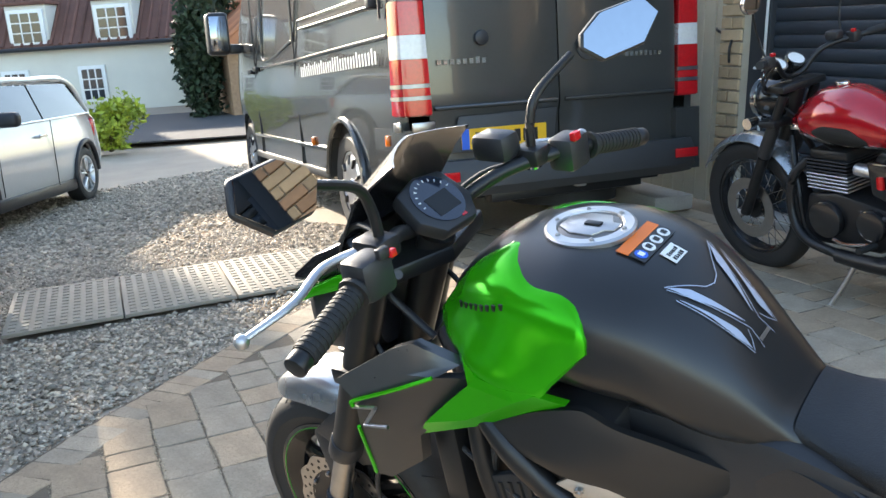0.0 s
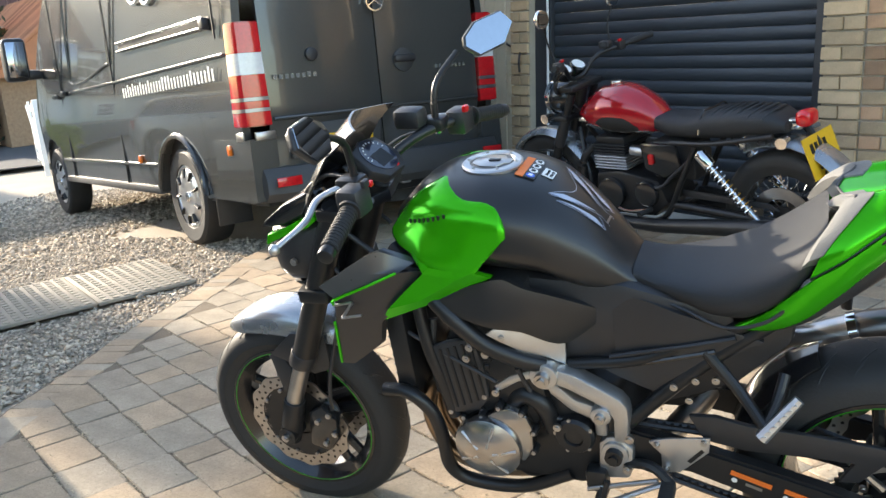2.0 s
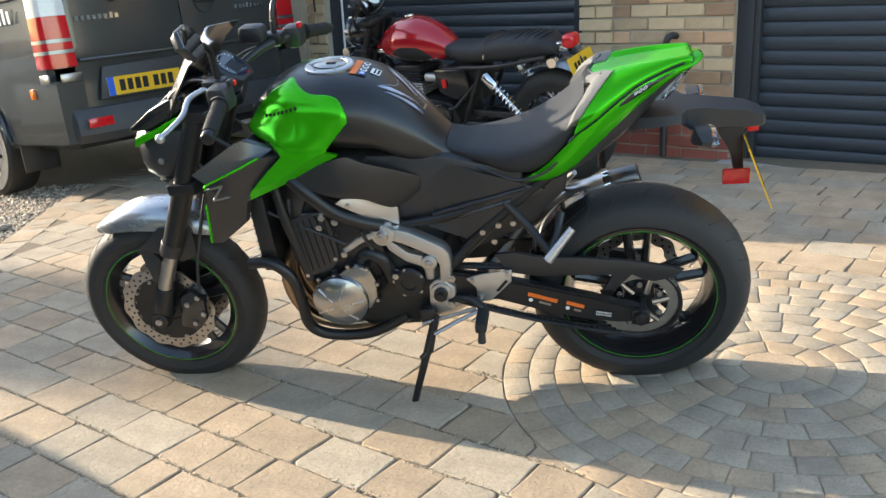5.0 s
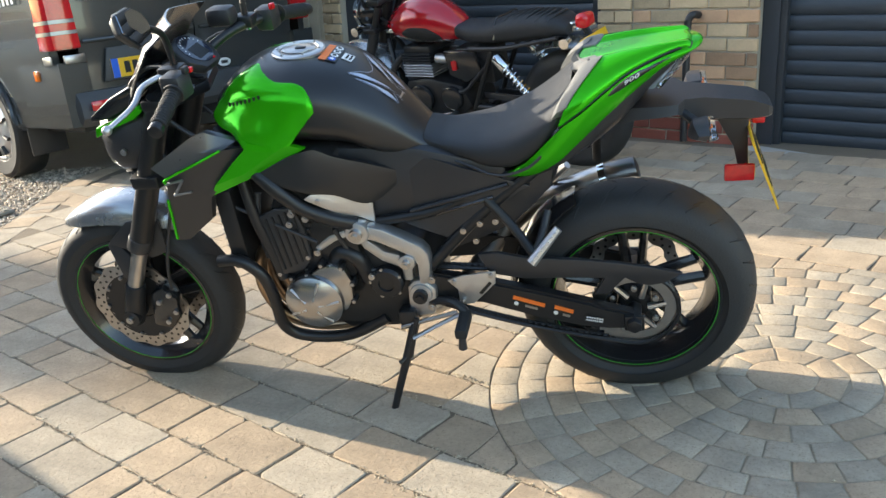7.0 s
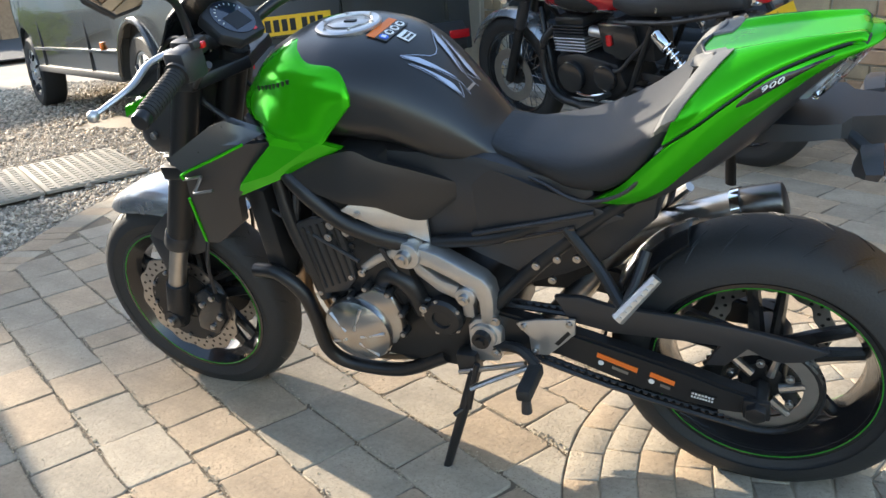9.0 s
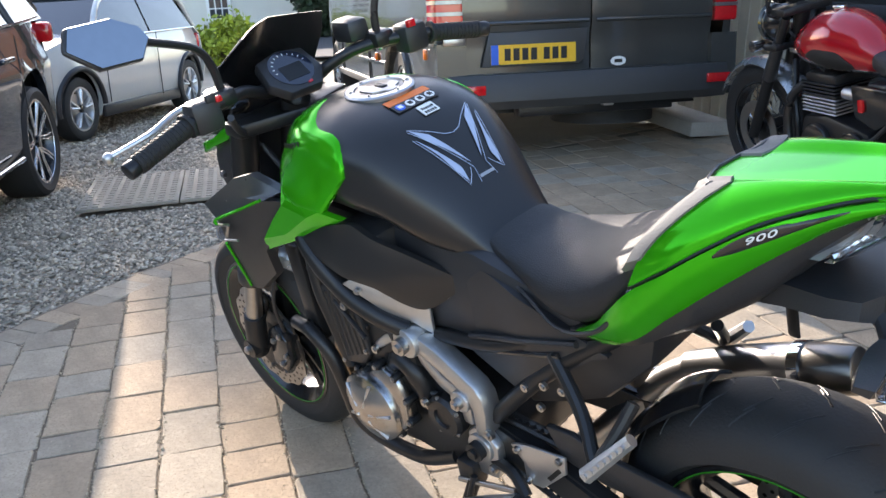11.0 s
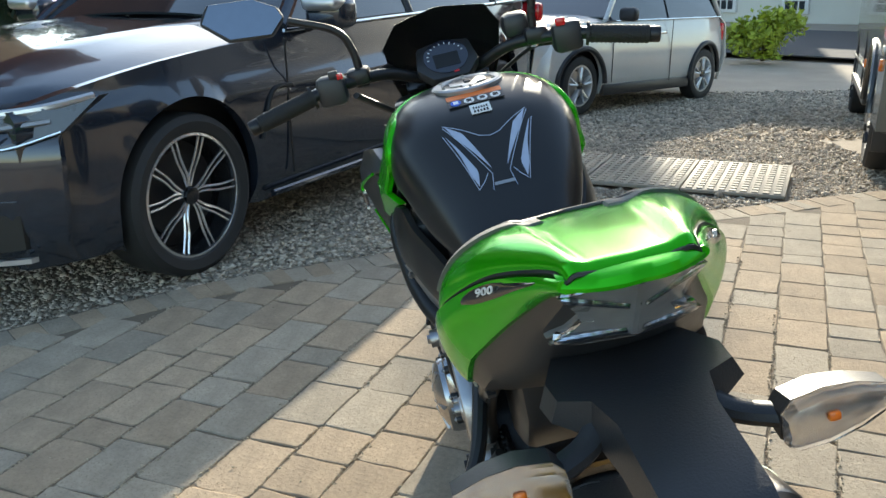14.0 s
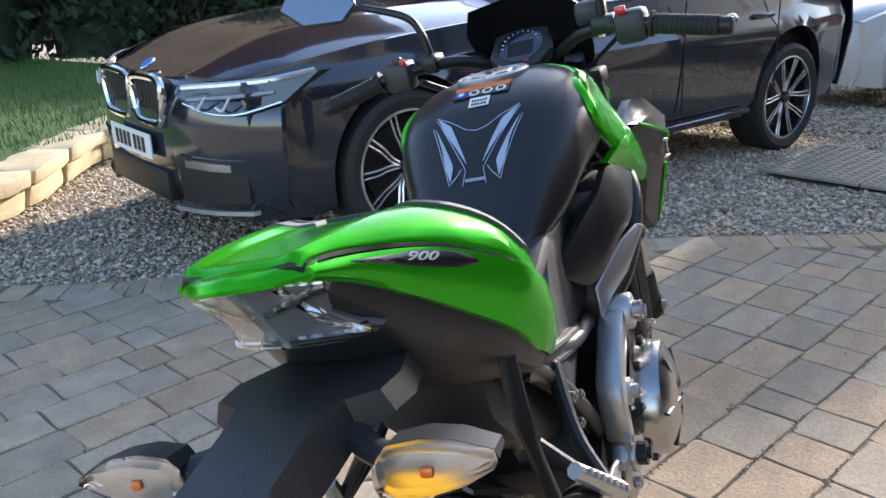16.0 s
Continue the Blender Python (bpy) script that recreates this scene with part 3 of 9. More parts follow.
# garage front
# the drive climbs towards the garage: walls and van stand upright, the paving slopes
LEVEL = Euler((radians(-2.5), radians(1.87), 0)).to_matrix().to_4x4()
WALL = Matrix.Translation((0.165, 3.105, 0)) @ LEVEL @ pose(0, 0, 0, 0, 0, AX)
wall_n = tagged(new("wall_north"), "garage front of buff and mixed brick", "wall", kind="structure")
wall_n.matrix_world = WALL


def wall_box(name, x0, x1, y0, y1, z0, z1, mat, label=""):
    return part(name, box(x1 - x0, y1 - y0, z1 - z0, ((x0 + x1) / 2, (y0 + y1) / 2, (z0 + z1) / 2)), mat, wall_n, label, smooth=False)


wall_box("mortar_pier", -0.062, 0.882, 0.008, 0.34, -0.05, 3.0, M["mortar"])
wall_box("mortar_pier", -2.462, -2.288, 0.008, 0.34, -0.05, 3.0, M["mortar"])
wall_box("lintel_wall", -5.4, 5.2, 0.30, 0.5, 2.3, 3.2, M["mortar"])
brick_me = {}


def brick(w, h, mat):
    key = (round(w, 3), round(h, 3), mat.name)
    if key not in brick_me:
        bm = box(w, 0.02, h, (0, 0, 0), 0.003, 1)
        for v in bm.verts:
            v.co += Vector((random.uniform(-0.002, 0.002), random.uniform(-0.0015, 0.0015), random.uniform(-0.002, 0.002)))
        me = bpy.data.meshes.new("brick")
        bm.to_mesh(me)
        bm.free()
        me.materials.append(mat)
        brick_me[key] = me
    return brick_me[key]


for ci in range(39):
    z = 0.037 + 0.075 * ci
    odd = ci % 2
    runs = []
    # quoin pier, wall face, left pier
    runs.append((-0.07, 0.152, [0.105, 0.105] if odd else [0.217], M["brick_buff"], -0.004))
    ws = [0.105, 0.215, 0.215, 0.18] if odd else [0.215, 0.215, 0.215, 0.065]
    runs.append((0.160, 0.888, ws, M["brick_red"] if ci < 3 else M["brick_mix"], 0.006))
    runs.append((-2.468, -2.284, [0.09, 0.085] if odd else [0.18], M["brick_buff"], -0.004))
    for x0, x1, wl, mt, dy in runs:
        x = x0
        for w in wl:
            w = min(w, x1 - x)
            if w < 0.03:
                break
            mt2 = mt
            if mt is M["brick_mix"]:
                mt2 = rnd.choice((M["brick_mix"], M["brick_mix"], M["brick_buff"], M["brick_buff"]))
            ob = new("brick", brick(w, 0.064, mt2))
            ob.parent = wall_n
            ob.matrix_basis = pose(x + w / 2, dy + rnd.uniform(-0.002, 0.002), z, rnd.uniform(-0.5, 0.5), rnd.uniform(-0.6, 0.6), rnd.uniform(-0.5, 0.5))
            x += w + 0.010


def roller(name, x0, x1, label):
    """A roller shutter: curved slats in side guides."""
    d = thing(name, label, "garage door", WALL)
    d["kind"] = "structure"
    for k in range(31):
        z0 = 0.02 + 0.0765 * k
        prof = [(0.124, z0), (0.115, z0 + 0.010), (0.111, z0 + 0.036), (0.113, z0 + 0.062), (0.119, z0 + 0.0725), (0.128, z0 + 0.0765), (0.150, z0 + 0.06), (0.150, z0 + 0.005)]
        part("slat", loft([[(x, y, z) for y, z in prof] for x in (x0, x1)]), M["shutter"], d)
    for xa in (x0, x1):
        s = 1 if xa == x0 else -1
        part("guide_rail", box(0.075, 0.05, 2.4, (xa + s * 0.02, 0.10, 1.2), 0.004), M["frame_dark"], d)
    part("shutter_box", box(x1 - x0 + 0.1, 0.22, 0.26, ((x0 + x1) / 2, 0.2, 2.5), 0.006), M["frame_dark"], d)
    return d


roller("garage_door_1", -2.20, -0.10, "dark anthracite slatted roller garage door, closed")
roller("garage_door_2", 0.95, 3.3, "dark anthracite slatted roller garage door, closed")
for x0, x1 in ((-2.285, -2.165), (-0.115, -0.062), (0.885, 0.975), (3.28, 3.38)):
    wall_box("door_frame", x0, x1, 0.06, 0.20, -0.02, 2.6, M["frame_dark"])
part("door_frame_bead", box(0.012, 0.012, 2.4, (-2.158, 0.06, 1.2)), M["white"], wall_n, smooth=False)
part("threshold", box(2.5, 0.28, 0.05, (2.1, 0.03, 0.0), 0.006), M["concrete"], wall_n, "pale concrete threshold")
part("threshold", box(2.1, 0.28, 0.05, (-1.15, 0.03, 0.0), 0.006), M["concrete"], wall_n)
for k in range(9):
    part("board", box(0.112, 0.03, 2.6, (-2.53 - 0.118 * k, 0.06, 1.3), 0.004, 1), M["white_wood"], wall_n, "white painted vertical board")
part("door_step", box(0.75, 0.30, 0.10, (-2.85, -0.30, 0.03), 0.01), M["concrete"], wall_n)
part("bolt_hook", tube([(-2.36, -0.02, 1.06), (-2.36, -0.035, 1.0), (-2.36, -0.03, 0.92)], 0.008, 8, 4), M["black_metal"], wall_n)
part("latch", tube([(-2.56, 0.03, 1.13), (-2.52, 0.0, 1.12), (-2.48, 0.01, 1.10)], 0.008, 8, 4), M["black_metal"], wall_n)
part("overflow_pipe", tube([(0.555, 0.0, 0.72), (0.545, -0.045, 0.725), (0.525, -0.06, 0.70), (0.520, -0.06, 0.62), (0.518, -0.06, 0.03)], 0.02, 12, 5), M["black_plastic"], wall_n, "black plastic waste pipe")
wall_box("brick_return", 3.38, 3.95, 0.0, 0.3, 0, 2.4, M["brick_mix"])
tagged(wall_box("wall_behind", -5.4, -3.6, 0.3, 0.45, 0, 2.6, M["mortar"]))

# the house over the road
HO = Vector((-25.0, 9.6, 0))
hd = math.degrees(math.atan2(4.6, 4.1))
HOUSE = pose(HO.x, HO.y, -0.55, 0, 0, hd)
house = thing("house", "cream rendered house with brown pantile roof and white dormers", "house", HOUSE)
part("wall", box(22, 0.3, 2.0, (0, 0.15, 1.0)), M["render_wall"], house)
rf_ = part("roof", loft([[(x, -0.25, 1.95), (x, -0.22, 2.05), (x, 3.2, 5.4), (x, 3.2, 5.2)] for x in (-11, 11)]), M["pantile"], house, "brown pantile roof", smooth=False)
rows_ = bmesh.new()
for k in range(80):
    rod((-11 + 0.275 * k, -0.24, 2.04), (-11 + 0.275 * k, 3.1, 5.32), 0.05, 6, bm=rows_)
tagged(part("pantile_course", rows_, M["pantile"], rf_), kind="stuff")
part("gutter", rod((-11, -0.28, 1.95), (11, -0.28, 1.95), 0.06, 8), M["black_plastic"], house)


def house_window(x, z, w, h, dormer):
    win = part("window", box(w + 0.16, 0.14, h + 0.16, (x, -0.03 if not dormer else -0.12, z), 0.01), M["window_white"], house, "white painted window")
    y = -0.105 if not dormer else -0.195
    for i in range(3):
        for j in range(3):
            part("pane", box(w / 3 - 0.05, 0.02, h / 3 - 0.04, (x + (i - 1) * w / 3, y, z + (j - 1) * h / 3)), M["pane"], win, smooth=False)
    if dormer:
        part("dormer", box(w + 0.3, 1.6, h + 0.35, (x, 0.72, z + 0.04), 0.02), M["render_wall"], house)
        part("dormer_roof", box(w + 0.45, 1.8, 0.1, (x, 0.7, z + h / 2 + 0.26), 0.02), M["pantile"], house)


for x, z, w, h, dm in ((1.0, 2.55, 0.85, 0.85, True), (-1.45, 2.55, 0.85, 0.85, True), (-4.4, 2.55, 0.85, 0.85, True), (0.15, 0.85, 0.62, 0.9, False), (-2.05, 0.85, 0.62, 0.9, False), (-5.2, 0.9, 0.62, 0.9, False)):
    house_window(x, z, w, h, dm)
part("front_door", box(0.85, 0.12, 1.75, (-3.5, -0.02, 0.9), 0.01), M["window_white"], house, "white panelled front door")
# unseen taller wing, added to the house so its ridge and chimney shade the drive
wing = part("wing", loft([[(x, 0.32, 0.0), (x, 0.32, 5.8), (x, 3.3, 9.25), (x, 6.3, 5.8), (x, 6.3, 0.0)] for x in (-17.0, -5.6)]), M["render_wall"], house, "unseen tall cream wing added to shade the drive", smooth=False)
for s in (-1, 1):
    part("wing_roof", loft([[(x, 3.3, 9.27), (x, 3.3, 9.39), (x, 3.3 + s * 3.35, 5.50), (x, 3.3 + s * 3.35, 5.38)] for x in (-17.2, -5.5)]), M["pantile"], house, "brown pantile roof", smooth=False)
part("chimney", box(0.72, 0.72, 3.4, (-8.8, 3.3, 10.15), 0.02), M["brick_mix"], house, "unseen brick chimney stack added to shade the drive")
# road and the gravel verge in front of it
rd = pose(-16.0, 6.0, -0.345, 0, 0, 48)
tagged(part("road", box(60, 6.0, 0.02, (0, 1.2, 0.0)), M["asphalt"], smooth=False), "grey asphalt road", "road", kind="structure").matrix_world = rd


def bush(name, label, category, m, n, size, spread, mat, seed, trunk=0.0, leaf_w=1.0, group=""):
    """A crown of many small leaves in uneven clumps, on limbs."""
    ob = thing(name, label, category, m, group)
    r = np.random.default_rng(seed)
    cl = r.normal(0, 1, (max(8, n // 160), 3))
    cl = cl / np.linalg.norm(cl, axis=1)[:, None] * r.uniform(0.25, 1.0, (len(cl), 1)) ** 0.5 * np.array(spread)
    cl[:, 2] += spread[2] + trunk
    idx = r.integers(0, len(cl), n)
    c = cl[idx] + r.normal(0, 0.22, (n, 3)) * np.array(spread)
    c[:, 2] = np.maximum(c[:, 2], 0.02 + trunk * 0.5)
    d1, d2 = r.normal(0, 1, (n, 3)), r.normal(0, 1, (n, 3))
    d1 /= np.linalg.norm(d1, axis=1)[:, None]
    d2 -= d1 * (d1 * d2).sum(1)[:, None]
    d2 /= np.linalg.norm(d2, axis=1)[:, None]
    s = size * r.uniform(0.6, 1.4, n)[:, None]
    V_ = np.stack([c - d1 * s, c + d2 * s * 0.45 * leaf_w, c + d1 * s, c - d2 * s * 0.45 * leaf_w], 1).reshape(-1, 3)
    F_ = np.arange(4 * n).reshape(-1, 4)
    me = bpy.data.meshes.new("crown")
    me.from_pydata(V_.tolist(), [], F_.tolist())
    me.materials.append(mat)
    o = new("crown", me)
    o.parent = ob
    for k in range(6):
        e = cl[k % len(cl)]
        part("trunk" if k == 0 else "limb", tube([(0, 0, -0.05), (e[0] * 0.3, e[1] * 0.3, e[2] * 0.5), tuple(e * 0.9)], 0.05 * spread[0] + 0.01, 6, 4, taper=0.01), M["bark"], ob)
    return ob


bush("lime_bush", "sunlit yellow-green shrub by the house wall", "shrub", pose(-13.6, 5.0, -0.33), 2600, 0.06, (0.5, 0.5, 0.42), M["leaf_lime"], 1)
bush("copper_tree", "copper-leaved tree behind the roofs", "tree", pose(-30, 19.5, -0.5), 5200, 0.22, (3.0, 3.0, 2.3), M["leaf_red"], 2, 1.0)
bush("evergreen_tree", "dark evergreen by the far gate", "tree", pose(-17.2, 8.9, -0.4), 5000, 0.09, (0.45, 0.45, 1.3), M["leaf_dark"], 3, group="evergreens by the gate")
bush("evergreen_tree", "dark evergreen by the far gate", "tree", pose(-18.8, 10.2, -0.4), 4000, 0.1, (0.7, 0.7, 1.6), M["leaf_dark"], 4, group="evergreens by the gate")
# outbuilding with orange tiles behind the van
ob_ = thing("outbuilding", "low outbuilding with an orange pantile roof", "building", pose(-18.5, 12.0, -0.4, 0, 0, -20))
part("wall", box(6, 4, 1.6, (0, 0, 0.8)), M["brick_mix"], ob_)
obr = part("roof", loft([[(x, -2.3, 1.5), (x, 0, 3.3), (x, 2.3, 1.5)] for x in (-3.3, 3.3)]), M["orange_tile"], ob_, smooth=False)
rws = bmesh.new()
for k in range(26):
    rod((-3.2 + 0.26 * k, -2.3, 1.52), (-3.2 + 0.26 * k, 0, 3.32), 0.05, 6, bm=rws)
tagged(part("pantile_course", rws, M["orange_tile"], obr), kind="stuff")
# white field gate
gate = thing("gate", "white painted five-bar timber gate standing open", "gate", pose(-11.15, 6.29, -0.32, 0, 0, 150))
for k in range(5):
    part("bar", box(1.6, 0.03, 0.075, (0.8, 0, 0.15 + 0.2 * k), 0.005, 1), M["window_white"], gate)
for x in (0.02, 0.8, 1.58):
    part("upright", box(0.07, 0.04, 1.0, (x, 0, 0.55), 0.005, 1), M["window_white"], gate)
part("brace", rod((0.05, 0.03, 0.15), (1.5, 0.03, 0.98), 0.03, 6), M["window_white"], gate)
part("gate_post", box(0.12, 0.12, 1.15, (-0.08, 0, 0.55), 0.008), M["window_white"], gate)

# garden beyond the black car: stone edging, raised lawn, hedge and house
kl = smooth_path([(-0.5, -3.55, 0), (-0.9, -3.45, 0), (-1.30, -3.42, 0), (-1.72, -3.55, 0), (-2.2, -3.80, 0), (-2.75, -4.05, 0), (-3.6, -4.3, 0), (-5.5, -4.7, 0)], 2)
lawn_b = bmesh.new()
near_ = [lawn_b.verts.new((p.x, p.y - 0.22, 0.205)) for p in kl]
far_ = [lawn_b.verts.new((p.x - 1.5, p.y - 9, 0.30)) for p in kl]
for i in range(len(kl) - 1):
    lawn_b.faces.new((near_[i], near_[i + 1], far_[i + 1], far_[i]))
bmesh.ops.recalc_face_normals(lawn_b, faces=lawn_b.faces[:])
tagged(part("lawn", lawn_b, M["lawn"]), "raised lawn behind stone edging", "lawn", kind="structure")
tagged(part("bank", loft([[(p.x, p.y - 0.2, -0.05), (p.x, p.y - 0.2, 0.20), (p.x - 0.05, p.y - 0.5, 0.20), (p.x - 0.05, p.y - 0.5, -0.05)] for p in kl]), M["lawn"]), "earth bank under the lawn", "bank", kind="structure")
stone_wall = thing("stone_edging", "low sandstone block edging round the lawn", "edging")
for i, (p, q) in enumerate(zip(kl[::2], kl[2::2])):
    d = q - p
    L = d.length - 0.012
    for zz, hh, oo, wdt in ((0.065, 0.13, 0.0, 0.21), (0.178, 0.085, -0.02, 0.29)):
        bm = box(L, wdt, hh, (0, 0, 0), 0.010, 2)
        bmesh.ops.subdivide_edges(bm, edges=[e for e in bm.edges if e.calc_length() > 0.1], cuts=3, use_grid_fill=True)
        for v in bm.verts:
            v.co += Vector((0, noise.noise(v.co * 9 + Vector((i, zz, 0))) * 0.035, noise.noise(v.co * 11 + Vector((i, 0, zz))) * 0.016))
        s_ = part("edging_stone", bm, M["stone"], stone_wall)
        s_.matrix_basis = Matrix.Translation((p + q) / 2 + Vector((0, -0.08 - oo, zz))) @ Matrix.Rotation(math.atan2(d.y, d.x), 4, "Z")
gr = np.random.default_rng(5)
n = 14000
x, y = gr.uniform(-6.0, -0.9, n), gr.uniform(-9.5, -3.9, n)
y = np.minimum(y, -3.95 + 0.0 * x)
h = gr.uniform(0.03, 0.09, n)
a = gr.uniform(0, 6.28, n)
w = 0.004
zb = 0.215 + (-y - 3.7) * 0.011
base = np.stack([x, y, zb], 1)
dx = np.stack([np.cos(a) * w, np.sin(a) * w, np.zeros(n)], 1)
tip = base + np.stack([gr.normal(0, 0.02, n), gr.normal(0, 0.02, n), h], 1)
me = bpy.data.meshes.new("grass")
me.from_pydata(np.stack([base - dx, base + dx, tip], 1).reshape(-1, 3).tolist(), [], np.arange(3 * n).reshape(-1, 3).tolist())
me.materials.append(M["grass"])
tagged(new("grass", me), "tufts of grass on the raised lawn", "grass", kind="stuff")
def hedge_core(ob, rx, ry, h, seed):
    """The shaded mass of twigs and leaves inside a hedge."""
    rows = []
    for i in range(7):
        z = h * i / 6
        k_ = interp(i / 6, [(0, 0.9), (0.6, 1.0), (0.85, 0.75), (1, 0.3)])
        rows.append([(rx * k_ * math.cos(a) * (1 + 0.25 * noise.noise(Vector((a, z, seed)))), ry * k_ * math.sin(a) * (1 + 0.25 * noise.noise(Vector((a, z, seed + 5)))), z) for a in [2 * math.pi * j / 14 for j in range(14)]])
    part("inner_growth", loft(rows), M["leaf_dark"], ob, "dense inner growth")


for k in range(7):
    hd_ = bush("hedge_shrub", "dense dark evergreen hedge behind the lawn", "hedge", pose(-8.6 + 1.5 * k, -8.2 - 0.25 * k + 0.2 * (k % 2), 0.2), 5200, 0.085, (1.05, 0.7, 1.15), M["leaf_dark"], 20 + k, group="hedge round the lawn")
    hedge_core(hd_, 0.75, 0.45, 2.0, k)
for k in range(4):
    hd_ = bush("hedge_shrub", "dense dark evergreen hedge beside the lawn", "hedge", pose(-9.4 + 0.1 * k, -3.6 - 1.3 * k, 0.1), 4200, 0.085, (0.7, 0.9, 1.1), M["leaf_dark"], 40 + k, group="hedge round the lawn")
    hedge_core(hd_, 0.4, 0.65, 1.9, 9 + k)
h2 = thing("brick_house", "brick house with a white window behind the lawn", "house", pose(-9.8, -9.6, 0.2, 0, 0, -32))
part("wall", box(7, 0.3, 5.0, (0, 0, 2.5)), M["brick_mix"], h2)
part("roof", loft([[(x, -0.4, 4.9), (x, 0.0, 5.2), (x, 3, 8), (x, 3, 7.8)] for x in (-3.6, 3.6)]), M["pantile"], h2, smooth=False)
w2 = part("window", box(1.1, 0.12, 1.1, (0.2, 0.17, 1.3), 0.01), M["window_white"], h2)
for i in range(2):
    part("pane", box(0.44, 0.02, 0.9, (0.2 + (i - 0.5) * 0.52, 0.235, 1.3)), M["pane"], w2, smooth=False)


# ---- the green and black motorcycle; local x runs backwards, y to its right, z up ----
BIKE = pose(0, 0.055, 0, 0, 0, 6.9) @ Matrix.Rotation(radians(11.8), 4, "X")
bike = thing("motorcycle", "green and matt black sports motorcycle leaning on its side stand", "motorcycle", BIKE)


def tyre_profile(R, w, rim):
    """Half-round tread, sidewalls and beads of a road tyre."""
    pts = []
    side = R - w * 0.42
    for k in range(13):
        a = math.pi * (k / 12 - 0.5)
        pts.append((side + (R - side) * math.cos(a) ** 0.8, w / 2 * math.sin(a)))
    pts += [(rim + 0.03, w * 0.49), (rim + 0.006, w * 0.40), (rim - 0.012, w * 0.37), (rim - 0.012, -w * 0.37), (rim + 0.006, -w * 0.40), (rim + 0.03, -w * 0.49)]
    return pts


def bolt(parent, p, r=0.009, axis=(0, -1, 0), mat=None, name="bolt"):
    d = Vector(axis).normalized()
    bm = rod(Vector(p), Vector(p) + d * r * 0.9, r, 12)
    rod(Vector(p) + d * r * 0.5, Vector(p) + d * r * 1.25, r * 0.55, 6, bm=bm)
    return part(name, bm, mat or M["steel"], parent)


def wavy_disc(name, R, r_in, y, parent, c, waves=12, holes=28):
    """A petal brake disc with drilled holes."""
    bm = bmesh.new()
    n = waves * 8
    outer = [R + 0.004 * math.cos(waves * 2 * math.pi * k / n) for k in range(n)]
    inner = [r_in + 0.004 * math.cos(waves * 2 * math.pi * k / n) for k in range(n)]
    for h in (-0.0025, 0.0025):
        pass
    vs = [[bm.verts.new((rr[k] * math.cos(2 * math.pi * k / n), h, rr[k] * math.sin(2 * math.pi * k / n))) for k in range(n)]
          for h in (-0.0025, 0.0025) for rr in (outer, inner)]
    for k in range(n):
        j = (k + 1) % n
        bm.faces.new((vs[0][k], vs[0][j], vs[1][j], vs[1][k]))
        bm.faces.new((vs[2][k], vs[3][k], vs[3][j], vs[2][j]))
        bm.faces.new((vs[0][k], vs[2][k], vs[2][j], vs[0][j]))
        bm.faces.new((vs[1][k], vs[1][j], vs[3][j], vs[3][k]))
    bmesh.ops.recalc_face_normals(bm, faces=bm.faces[:])
    d = part(name, bm, M["steel"], parent, "drilled wave brake disc")
    d.matrix_basis = Matrix.Translation((c[0], y, c[2]))
    hb = bmesh.new()
    for k in range(holes * 2):
        a = 2 * math.pi * k / (holes * 2)
        rr = r_in + (R - r_in) * (0.32 if k % 2 else 0.7)
        cyl(0.0042, 0.0064, "Y", (rr * math.cos(a), 0, rr * math.sin(a)), 8, bm=hb)
    # black plugs stand for the dark insides of the holes
    part("vent_hole", hb, M["black_print_and_gaps"], d)
    return d


